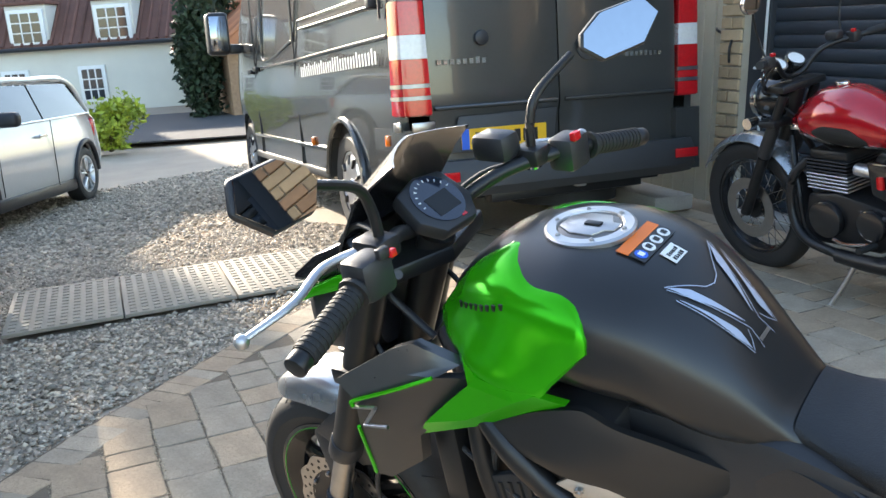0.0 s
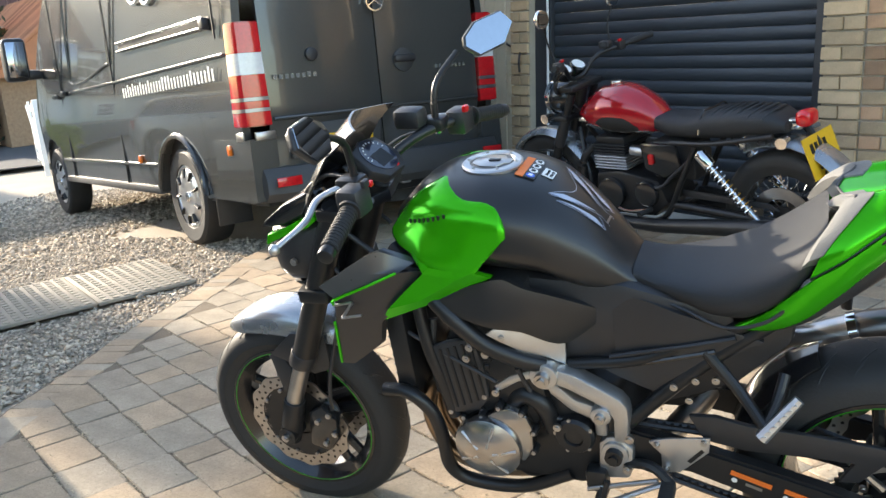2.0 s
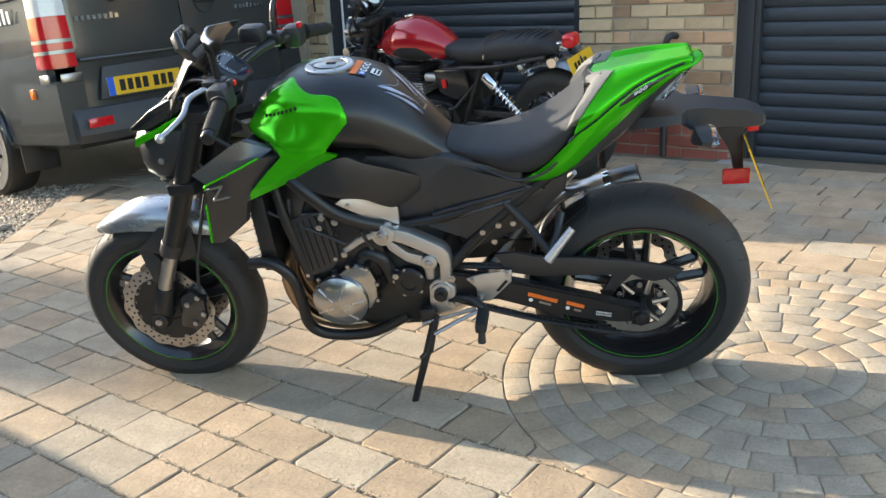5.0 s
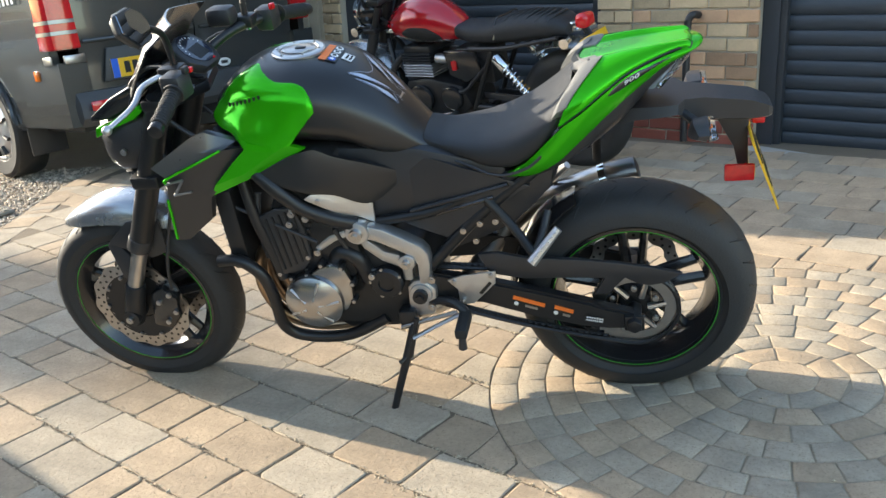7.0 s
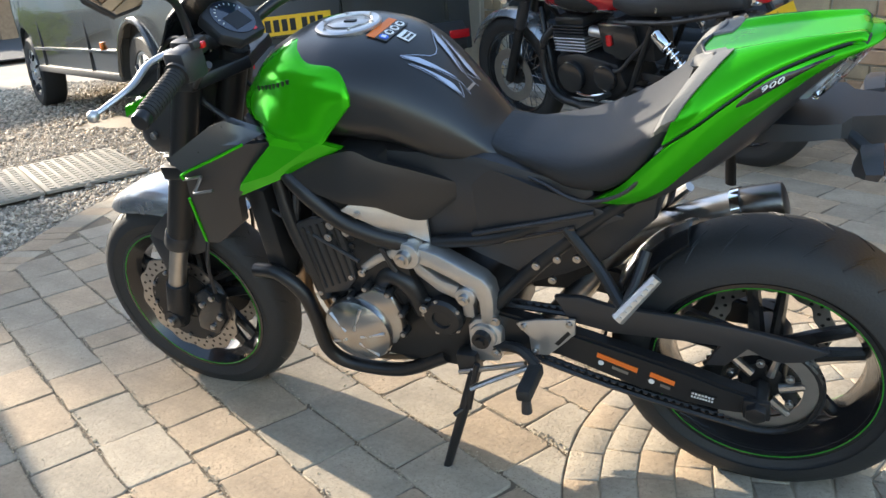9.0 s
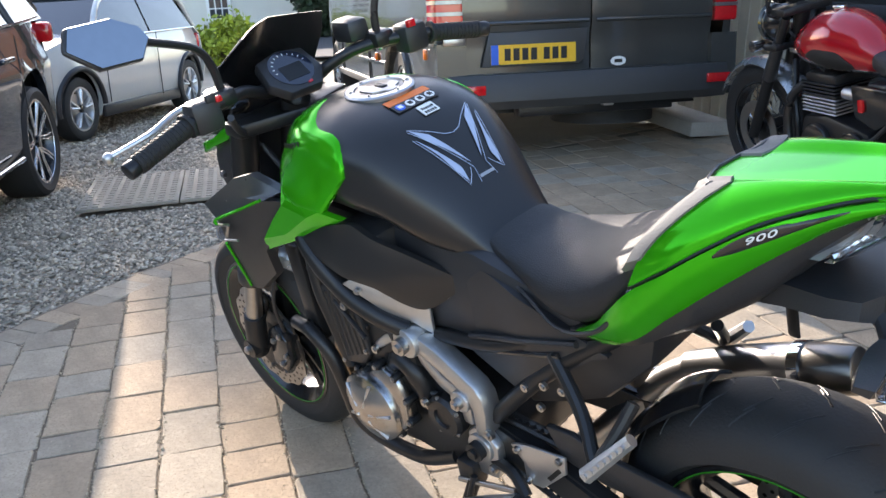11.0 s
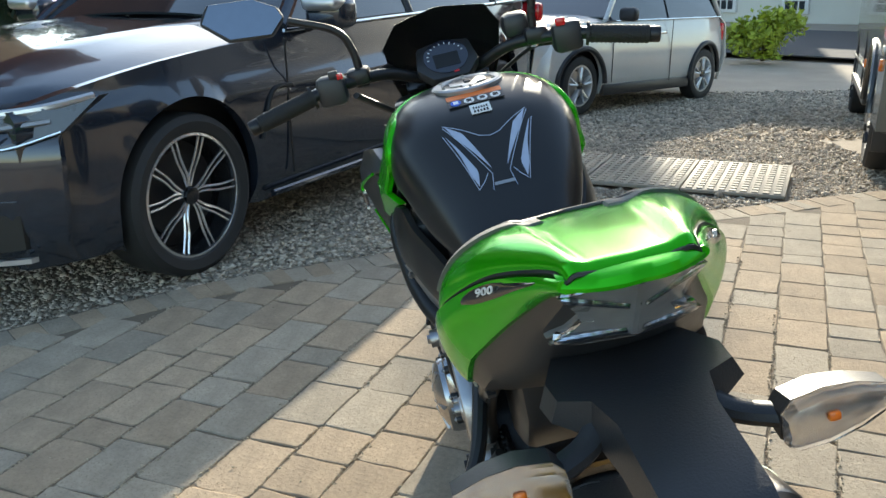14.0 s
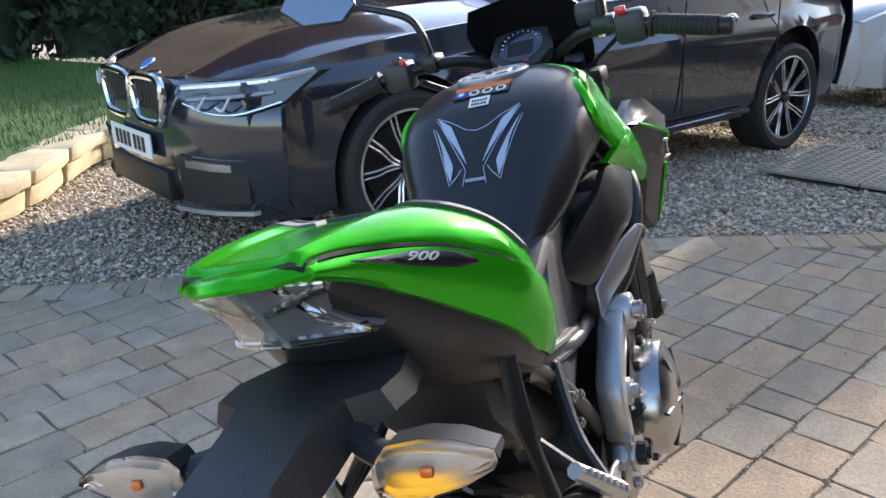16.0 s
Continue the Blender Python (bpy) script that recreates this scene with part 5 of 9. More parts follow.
G_HI = [(-0.325, 0.918), (-0.29, 0.964), (-0.235, 1.008), (-0.19, 1.024), (-0.166, 1.016), (-0.124, 1.001), (-0.085, 0.998), (-0.060, 0.990), (-0.044, 0.974), (-0.034, 0.950)]
G_LO = [(-0.325, 0.905), (-0.30, 0.894), (-0.25, 0.886), (-0.20, 0.868), (-0.16, 0.860), (-0.108, 0.858), (-0.085, 0.880), (-0.058, 0.907), (-0.034, 0.931)]
G_YB = [(-0.325, 0.105), (-0.29, 0.140), (-0.254, 0.166), (-0.215, 0.190), (-0.16, 0.199), (-0.108, 0.193), (-0.07, 0.180), (-0.034, 0.172)]


def cover_y(x, z):
    """The side cover leaves the tank's skin towards its lower edge and flares out over the shroud."""
    lo = interp(x, G_LO)
    b = min(1.0, max(0.0, (0.962 - z) / max(1e-3, 0.962 - lo)))
    b = b * b * (3 - 2 * b)
    return tank_y(x, max(z, 0.90)) * (1 - b) + interp(x, G_YB) * b


for s in (-1, 1):
    gc = skin("tank_side_cover", G_HI, G_LO, -0.325, -0.034, s, M["green"], bike, 0.008, label="gloss green tank side cover", nx=40, nz=18, surf=cover_y, thick=0.010)
    # brand mark as plain raised strokes
    for k in range(8):
        x, z = -0.257 + 0.0132 * k, 0.950 + 0.0036 * k
        y = cover_y(x, z) + 0.0085
        bar = part("emblem_bar", box(0.0058, 0.003, 0.014 if k == 0 else 0.0095, (0, 0, 0)), M["black_metal"], gc, smooth=False)
        bar.matrix_basis = Matrix.Translation((x, s * y, z)) @ Matrix.Rotation(s * math.atan2(cover_y(x + 0.01, z) - cover_y(x - 0.01, z), 0.02), 4, "Z")
    # tongue of green that runs on from the cover down to the radiator cowl, in three facets
    tp = [(-0.256, 0.888, 0.170), (-0.238, 0.894, 0.184), (-0.205, 0.874, 0.203), (-0.150, 0.868, 0.207), (-0.108, 0.864, 0.201), (-0.077, 0.841, 0.177), (-0.203, 0.786, 0.194), (-0.344, 0.733, 0.200), (-0.315, 0.772, 0.214), (-0.262, 0.822, 0.213), (-0.216, 0.862, 0.210)]
    mid_ = [(-0.140, 0.850, 0.208), (-0.235, 0.795, 0.209)]
    tb = bmesh.new()
    top = [tb.verts.new((x, s * y, z)) for x, z, y in tp + mid_]
    bot = [tb.verts.new((x, s * (y - 0.014), z)) for x, z, y in tp + mid_]
    for i in range(len(tp)):
        j = (i + 1) % len(tp)
        tb.faces.new((top[i], bot[i], bot[j], top[j]))
    for t3 in ((0, 1, 10), (1, 2, 10), (2, 3, 11, 10), (3, 4, 11), (4, 5, 11), (5, 6, 12, 11), (6, 7, 12), (7, 8, 12), (8, 9, 12), (9, 10, 11, 12)):
        tb.faces.new([top[q] for q in t3]), tb.faces.new([bot[q] for q in t3[::-1]])
    bmesh.ops.recalc_face_normals(tb, faces=tb.faces[:])
    part("shroud_wing", tb, M["green"], bike, "gloss green shroud wing", sharp=8)
    # radiator cowl: grey upper face, black lower face, green edge line
    cp = [(-0.453, 0.842, 0.250), (-0.34, 0.906, 0.225), (-0.312, 0.910, 0.205), (-0.245, 0.875, 0.185), (-0.271, 0.865, 0.215), (-0.419, 0.811, 0.250)]
    lp = [(-0.419, 0.811, 0.250), (-0.271, 0.865, 0.215), (-0.226, 0.859, 0.190), (-0.278, 0.79, 0.200), (-0.341, 0.733, 0.205), (-0.37, 0.66, 0.185), (-0.45, 0.603, 0.190), (-0.479, 0.606, 0.195), (-0.441, 0.747, 0.235)]
    for nm, poly, mt, lb in (("cowl_top", cp, M["cowl_grey"], "graphite grey cowl top"), ("cowl_side", lp, M["black_plastic"], "matt black radiator cowl")):
        pb = bmesh.new()
        a_ = [pb.verts.new((x, s * y, z)) for x, z, y in poly]
        b_ = [pb.verts.new((x + 0.004, s * (y - 0.018), z)) for x, z, y in poly]
        cen = [sum(q[i] for q in poly) / len(poly) for i in range(3)]
        c1, c2 = pb.verts.new((cen[0], s * (cen[2] + 0.01), cen[1])), pb.verts.new((cen[0], s * (cen[2] - 0.02), cen[1]))
        for i in range(len(poly)):
            j = (i + 1) % len(poly)
            pb.faces.new((a_[i], a_[j], c1)), pb.faces.new((b_[j], b_[i], c2)), pb.faces.new((a_[i], b_[i], b_[j], a_[j]))
        bmesh.ops.recalc_face_normals(pb, faces=pb.faces[:])
        part(nm, pb, mt, bike, lb, sharp=50)
    part("cowl_line", tube([(-0.425, s * 0.252, 0.800), (-0.418, s * 0.253, 0.813), (-0.34, s * 0.238, 0.842), (-0.275, s * 0.218, 0.866)], 0.0035, 6, 5), M["green"], bike)
    part("cowl_line", tube([(-0.443, s * 0.237, 0.745), (-0.46, s * 0.218, 0.68), (-0.479, s * 0.197, 0.61)], 0.0035, 6, 4), M["green"], bike)
    for q0, q1 in (((-0.428, 0.797), (-0.378, 0.806)), ((-0.378, 0.806), (-0.412, 0.766)), ((-0.412, 0.766), (-0.362, 0.774))):
        part("emblem_bar", rod((q0[0], s * 0.2500, q0[1]), (q1[0], s * 0.2480, q1[1]), 0.0035, 6), M["steel"], bike)
    # satin mid panel under the tank and side panel under the seat
    MID_HI = [(-0.20, 0.792), (-0.10, 0.832), (-0.06, 0.838), (-0.02, 0.816), (0.05, 0.782), (0.12, 0.742)]
    MID_LO = [(-0.20, 0.778), (-0.15, 0.752), (-0.09, 0.731), (-0.03, 0.715), (0.05, 0.666), (0.12, 0.705)]
    skin("mid_panel", MID_HI, MID_LO, -0.20, 0.12, s, M["matt_grey"], bike, 0.004, 24, 8, lambda x, z: interp(x, [(-0.2, 0.188), (-0.1, 0.186), (-0.02, 0.166), (0.05, 0.134), (0.12, 0.098)]) + 0.010 * math.sin((z - 0.66) * 20), "satin black panel under the tank", 0.012)
    SP_HI = [(0.09, 0.690), (0.122, 0.736), (0.183, 0.772), (0.30, 0.744), (0.41, 0.704), (0.45, 0.690)]
    SP_LO = [(0.09, 0.605), (0.16, 0.570), (0.244, 0.545), (0.34, 0.612), (0.41, 0.665), (0.45, 0.686)]
    sp_y = lambda x, z: interp(x, [(0.09, 0.104), (0.2, 0.108), (0.3, 0.122), (0.47, 0.116)])
    skin("side_panel", SP_HI, SP_LO, 0.09, 0.45, s, M["black_plastic"], bike, 0.004, 24, 8, sp_y, "black side panel under the seat", 0.012)
    part("panel_rib", tube([(0.143, s * 0.115, 0.628), (0.216, s * 0.118, 0.648), (0.288, s * 0.126, 0.670), (0.40, s * 0.126, 0.700)], 0.009, 8, 5, flat=0.7), M["black_plastic"], bike)
    part("panel_groove", tube([(0.16, s * 0.116, 0.605), (0.25, s * 0.122, 0.632), (0.36, s * 0.126, 0.665)], 0.006, 8, 5), M["black_paint"], bike)
# filler cap
fc = part("filler_cap", lathe([(0.066, -0.006), (0.067, 0.001), (0.063, 0.004), (0.049, 0.004), (0.047, 0.001), (0.047, -0.006)], "Z", 48), M["alu"], bike, "silver fuel filler ring")
fc.matrix_basis = Matrix.Translation((-0.107, 0, 1.029)) @ Matrix.Rotation(radians(2), 4, "Y")
part("cap_centre", cyl(0.047, 0.008, "Z", (0, 0, -0.002), 32, bevel=0.002), M["cap_metal"], fc, "dark satin filler cap")
part("cap_flap", plate([(-0.040, -0.018), (-0.016, -0.034), (0.020, -0.034), (0.030, -0.014), (0.044, -0.012), (0.044, 0.012), (0.030, 0.014), (0.020, 0.034), (-0.016, 0.034), (-0.040, 0.018)], 0.004, 0.001, "XY", 0.003), M["steel"], fc, "satin metal cap flap")
part("cap_latch", box(0.026, 0.012, 0.004, (0.006, 0, 0.006), 0.0015), M["black_metal"], fc)
for k in range(6):
    a = 2 * math.pi * k / 6
    bolt(fc, (0.054 * math.cos(a), 0.054 * math.sin(a), 0.003), 0.0035, (0, 0, 1))


def on_tank(x, y, lift=0.002):
    """Pose on the tank's top skin: local x to the rear, local z outwards."""
    def zt(xx, yy):
        t, w, zb = interp(xx, TZ), interp(xx, TW), interp(xx, TB)
        zm = zb + (t - zb) * 0.42
        return zm + (t - zm) * max(0.0, 1 - (abs(yy) / w) ** TP) ** (1 / TP)
    e = 0.012
    dx = Vector((2 * e, 0, zt(x + e, y) - zt(x - e, y)))
    dy = Vector((0, 2 * e, zt(x, y + e) - zt(x, y - e)))
    n = dx.cross(dy).normalized()
    m = Matrix((dx.normalized(), n.cross(dx.normalized()), n)).transposed().to_4x4()
    m.translation = Vector((x, y, zt(x, y))) + n * lift
    return m


lab = part("warning_label", box(0.018, 0.10, 0.0012), M["orange"], bike, "orange and black warning label", smooth=False)
lab.matrix_basis = on_tank(-0.034, 0.0, 0.0015)
lb2 = part("label_field", box(0.024, 0.10, 0.0012), M["matt_grey"], bike, smooth=False)
lb2.matrix_basis = on_tank(-0.013, 0.0, 0.0015)
for k in range(4):
    dsc = part("label_symbol", cyl(0.0095, 0.001, "Z", (0, -0.036 + 0.024 * k, 0.0012), 16), M["blue"] if k == 0 else M["white"], lb2)
    part("symbol_centre", box(0.009, 0.009, 0.0008, (0, -0.036 + 0.024 * k, 0.002)), M["white"] if k == 0 else M["black_print_and_gaps"], dsc, smooth=False)
lb3 = part("price_sticker", box(0.026, 0.036, 0.0012), M["white"], bike, "small white printed sticker", smooth=False)
lb3.matrix_basis = on_tank(0.016, 0.002, 0.0015)
word_bars(lb3, Matrix.Translation((0.0, -0.014, 0.001)) @ Matrix.Rotation(radians(90), 4, "Z"), 0.028, 0.006, 6, M["black_print_and_gaps"], 3, 0.0008)
word_bars(lb3, Matrix.Translation((0.010, -0.014, 0.001)) @ Matrix.Rotation(radians(90), 4, "Z"), 0.028, 0.006, 5, M["black_print_and_gaps"], 4, 0.0008)


def tank_strip(pts, mat, wd, name):
    """A thin decal stroke lying on the tank top, from (x, y, half width) points."""
    bm = bmesh.new()
    rows = []
    for i, (x, y, h) in enumerate(pts):
        q = pts[min(i + 1, len(pts) - 1)]
        p = pts[max(i - 1, 0)]
        d = Vector((q[0] - p[0], q[1] - p[1])).normalized()
        nn = Vector((-d.y, d.x)) * h
        rows.append([bm.verts.new(on_tank(x + e * nn.x, y + e * nn.y, wd).translation) for e in (1, 0, -1)])
    for a, b in zip(rows, rows[1:]):
        for k in range(2):
            bm.faces.new((a[k], a[k + 1], b[k + 1], b[k]))
    bmesh.ops.recalc_face_normals(bm, faces=bm.faces[:])
    return part(name, bm, mat, bike)


M["decal"] = material("pale_blue_decal", (0.42, 0.47, 0.58), 0.3, 0.3, vary=0.1, scale=60)
def blade(pts, n=14):
    """A filled decal blade through (x, y, half width) points."""
    out = []
    for k in range(n + 1):
        u = k / n * (len(pts) - 1)
        i = min(int(u), len(pts) - 2)
        out.append(tuple(p + (q - p) * (u - i) for p, q in zip(pts[i], pts[i + 1])))
    return out


for s in (-1, 1):
    side_ = lambda pts: [(x, 0.002 + s * y, h) for x, y, h in pts]
    tank_strip(side_(blade([(0.036, 0.070, 0.0003), (0.060, 0.050, 0.0068), (0.114, 0.014, 0.0004)])), M["decal"], 0.0022, "decal_stroke")
    tank_strip(side_(blade([(0.053, 0.073, 0.0003), (0.086, 0.056, 0.0026), (0.116, 0.043, 0.0068), (0.132, 0.041, 0.0004)])), M["decal"], 0.0022, "decal_stroke")
    for line in ([(0.033, 0.073), (0.052, 0.040), (0.066, 0.018), (0.070, 0.0)], [(0.050, 0.078), (0.086, 0.063), (0.136, 0.043), (0.128, 0.030), (0.120, 0.022)], [(0.036, 0.074), (0.084, 0.042), (0.122, 0.015), (0.140, 0.020)]):
        tank_strip(side_(blade([(x, y, 0.0006) for x, y in line], 18)), M["decal"], 0.0022, "decal_line")
tank_strip([(0.134, -0.014, 0.0018), (0.134, 0.020, 0.0018)], M["steel"], 0.0022, "decal_line")

# seat
SZ = [(0.195, 0.822), (0.254, 0.806), (0.324, 0.811), (0.393, 0.828), (0.454, 0.854), (0.515, 0.892), (0.56, 0.928)]
SW = [(0.195, 0.078), (0.254, 0.094), (0.32, 0.120), (0.40, 0.143), (0.48, 0.150), (0.53, 0.143), (0.56, 0.125)]
SB = [(0.195, 0.775), (0.254, 0.762), (0.302, 0.750), (0.365, 0.730), (0.41, 0.730), (0.457, 0.752), (0.503, 0.792), (0.56, 0.87)]
srows = []
for k in range(26):
    x = 0.195 + 0.365 * k / 25
    zt, w, zb = interp(x, SZ), interp(x, SW), interp(x, SB)
    row = []
    for j in range(28):
        a = 2 * math.pi * j / 28
        c, s_ = math.cos(a), math.sin(a)
        p = 3.0
        row.append((x, w * abs(c) ** (2 / p) * (1 if c >= 0 else -1), (zt + zb) / 2 + (zt - zb) / 2 * abs(s_) ** (2 / p) * (1 if s_ >= 0 else -1)))
    srows.append(row)
seat = part("seat", loft(srows), M["seat"], bike, "black textured vinyl rider seat")
for s in (-1, 1):
    part("seat_piping", tube([(0.215, s * 0.085, 0.772), (0.30, s * 0.114, 0.752), (0.38, s * 0.141, 0.732), (0.457, s * 0.151, 0.755), (0.51, s * 0.148, 0.805)], 0.004, 6, 6), M["black_plastic"], seat)

# tail: cowl over the pillion seat with two low ridges and a flat top between, side panels, lamp and under-tray
TY = 0.013  # the tail stands a little to the right of the wheels' line
CW = [(0.535, 0.170), (0.58, 0.168), (0.64, 0.142), (0.69, 0.113), (0.75, 0.085), (0.80, 0.065), (0.83, 0.058)]
CM = [(0.535, 0.856), (0.58, 0.888), (0.64, 0.928), (0.69, 0.955), (0.75, 0.975), (0.80, 0.987), (0.83, 0.991)]
RY = [(0.535, 0.086), (0.61, 0.072), (0.66, 0.067), (0.74, 0.060), (0.83, 0.050)]
RZ = [(0.535, 0.946), (0.575, 0.963), (0.61, 0.975), (0.65, 0.984), (0.70, 0.991), (0.77, 0.997), (0.83, 0.999)]
FZ = [(0.535, 0.950), (0.575, 0.962), (0.62, 0.971), (0.70, 0.982), (0.78, 0.991), (0.836, 0.997)]


def cowl_point(u, v):
    """A point of the cowl: u from the front lip to the rear edge, v across from one seam to the other."""
    a = abs(v)
    x0 = interp(a, [(0.0, 0.576), (0.25, 0.588), (0.42, 0.608), (0.60, 0.592), (0.80, 0.555), (1.0, 0.533)])
    x1 = interp(a, [(0.0, 0.836), (0.42, 0.829), (1.0, 0.826)])
    x = x0 + (x1 - x0) * u
    w, zm, r, zr, zf = interp(x, CW), interp(x, CM), interp(x, RY), interp(x, RZ), interp(x, FZ)
    if a <= 0.42:
        t = min(1.0, max(0.0, (a - 0.29) / 0.13))
        y, z = r * a / 0.42, zf + (zr - zf) * t * t * (3 - 2 * t)
    else:
        t = (a - 0.42) / 0.58 * math.pi / 2
        y, z = r + (w - r) * math.sin(t) ** 1.15, zm + (zr - zm) * max(0.0, math.cos(t)) ** 1.1
    # the rear edge is rolled over
    z -= 0.007 * max(0.0, (u - 0.955) / 0.045) ** 2
    return (x, TY + math.copysign(y, v), z)


crow = []
for k in range(37):
    u = k / 36
    o = [cowl_point(u, -1 + j / 24) for j in range(49)]
    crow.append(o + [(a - 0.004 * u, TY + (b - TY) * 0.95, c - 0.008) for a, b, c in reversed(o)])
cowl = part("seat_cowl", loft(crow), M["green"], bike, "gloss green pillion seat cowl with two ridges", sharp=60)
lip = [crow[0][j] for j in range(13, 36)]
part("cowl_trim", tube([(a - 0.003, b, c + 0.001) for a, b, c in lip], 0.003, 6, 2), M["black_plastic"], cowl, "thin black edge trim")
# black tube round the cowl's edge paints in the shade of its gap
edge_ = [crow[k][0] for k in range(0, 36, 3)] + [crow[36][j] for j in range(2, 47, 4)] + [crow[k][48] for k in range(35, -1, -3)]
part("cowl_seam", tube([(a, TY + (b - TY) * 0.985, c - 0.003) for a, b, c in edge_], 0.0032, 6, 1), M["black_print_and_gaps"], cowl, "black strip painting the shaded gap under the cowl")
for s in (-1, 1):
    pad_rows = []
    for k in range(15):
        v = 0.20 + 0.66 * k / 14
        fx, fy, fz = cowl_point(0.0, s * v)
        bx, by, bz = cowl_point(interp(v, [(0.20, 0.13), (0.50, 0.11), (0.70, 0.07), (0.86, 0.02)]), s * v)
        out = s * 0.004
        pad_rows.append([(bx, by + out, bz + 0.003), (fx, fy + out, fz + 0.004), (fx - 0.018, fy + out * 0.5, fz - 0.006), (fx - 0.030, fy - out, fz - 0.022), (fx - 0.020, fy - s * 0.012, fz - 0.034), (bx, by - s * 0.010, bz - 0.010)])
    part("bump_pad", loft(pad_rows), M["pad"], cowl, "light grey suede bump pad")
for s in (-1, 1):
    part("corner_pad", tube([(0.552, TY + s * 0.160, 0.842), (0.532, TY + s * 0.158, 0.836), (0.522, TY + s * 0.150, 0.822)], 0.013, 10, 4, taper=0.009), M["pad"], cowl, "grey suede corner pad")

LOW_Z = [(0.388, 0.712), (0.44, 0.717), (0.52, 0.757), (0.583, 0.812), (0.632, 0.852), (0.713, 0.912), (0.781, 0.954), (0.825, 0.972)]
LOW_T = [(0.388, 0.717), (0.44, 0.752), (0.50, 0.814), (0.535, 0.850), (0.58, 0.882), (0.64, 0.922), (0.69, 0.949), (0.75, 0.969), (0.80, 0.981), (0.825, 0.985)]


def low_y(x, z):
    top = interp(x, [(0.388, 0.122), (0.44, 0.142), (0.50, 0.166), (0.535, 0.175), (0.58, 0.172), (0.64, 0.146), (0.69, 0.117), (0.75, 0.089), (0.80, 0.069), (0.825, 0.062)])
    low = interp(x, [(0.388, 0.121), (0.44, 0.134), (0.52, 0.154), (0.583, 0.148), (0.632, 0.129), (0.713, 0.096), (0.781, 0.072), (0.825, 0.059)])
    a, b = interp(x, LOW_T), interp(x, LOW_Z)
    t = min(1.0, max(0.0, (a - z) / max(1e-4, a - b)))
    return top + (low - top) * t + 0.006 * math.sin(math.pi * t)


def tail_skin(name, hi, lo, x0, x1, side, mat, parent, lift, nx, nz, label, thick):
    ob = skin(name, hi, lo, x0, x1, side, mat, parent, lift, nx, nz, low_y, label, thick)
    for v in ob.data.vertices:
        v.co.y += TY
    return ob


for s in (-1, 1):
    tp_ = tail_skin("tail_panel", LOW_T, LOW_Z, 0.388, 0.824, s, M["green"], bike, 0.003, 40, 8, "gloss green tail side panel", 0.008)
    tail_skin("tail_band", [(0.645, 0.918), (0.67, 0.936), (0.70, 0.950), (0.74, 0.962), (0.785, 0.974)], [(0.645, 0.912), (0.67, 0.918), (0.70, 0.931), (0.74, 0.951), (0.785, 0.972)], 0.645, 0.785, s, M["black_paint"], tp_, 0.0046, 20, 3, "dark stripe that tapers to a point", 0.003)
    a, b = (0.680, 0.931), (0.730, 0.951)
    pa, pb_ = Vector((a[0], TY + s * (low_y(*a) + 0.0068), a[1])), Vector((b[0], TY + s * (low_y(*b) + 0.0068), b[1]))
    along = (pb_ - pa) if s < 0 else (pa - pb_)
    tm = facing(pa if s < 0 else pb_, along, Vector((0, 0, 1)))
    text("900", 0.0115, M["white"], tm @ Matrix.Diagonal((2.25, 1, 1, 1)), tp_, "number_mark", 0.0016, 0.3, 1.05)
te = []
for k in range(25):
    v = -1 + k / 12
    xx, yy = 0.858 - 0.035 * abs(v) ** 2.0, TY + 0.066 * v
    zt, zb_ = 0.9925 - 0.0065 * abs(v) ** 1.5, 0.977 - 0.006 * abs(v)
    te.append([(xx - 0.05, TY + 0.060 * v, zb_ + 0.004), (xx - 0.010, yy, zb_), (xx - 0.001, yy, zb_ + 0.003), (xx, yy, zb_ + 0.007), (xx - 0.004, yy, zt - 0.003), (xx - 0.012, yy, zt), (xx - 0.05, TY + 0.060 * v, zt - 0.003)])
part("tail_end", loft(te), M["green"], bike, "gloss green tail end band")
under = []
for k in range(22):
    x = 0.43 + 0.37 * k / 21
    w = low_y(x, interp(x, LOW_Z)) - 0.005
    zt = interp(x, LOW_T) - 0.006
    zl = interp(x, LOW_Z)
    zb = min(zl - 0.006, interp(x, [(0.43, 0.690), (0.55, 0.735), (0.66, 0.800), (0.72, 0.862), (0.76, 0.905), (0.80, 0.950)]))
    row = [(x, w, zt), (x, w, zl)]
    for j in range(1, 8):
        a = math.pi * j / 8
        row.append((x, w * math.cos(a), zl - (zl - zb) * math.sin(a) ** 0.7))
    row += [(x, -w, zl), (x, -w, zt)]
    under.append([(p, TY + q, r_) for p, q, r_ in row])
part("under_tray", loft(under), M["black_plastic"], bike, "black plastic under-tail tray")


def lamp_x(y, z):
    """The lamp's slanted face: it leans forwards downwards and sweeps forwards at the sides."""
    return 0.846 - 0.75 * (0.978 - z) - 0.42 * abs(y)


def lamp_sheet(outline, off, thick, bm=None):
    bm = bm or bmesh.new()
    a = [bm.verts.new((lamp_x(y, z) + off, TY + y, z)) for y, z in outline]
    b = [bm.verts.new((lamp_x(y, z) + off - thick, TY + y, z)) for y, z in outline]
    n = len(a)
    bm.faces.new(a), bm.faces.new(b[::-1])
    for i in range(n):
        bm.faces.new((a[i], b[i], b[(i + 1) % n], a[(i + 1) % n]))
    bmesh.ops.recalc_face_normals(bm, faces=bm.faces[:])
    return bm


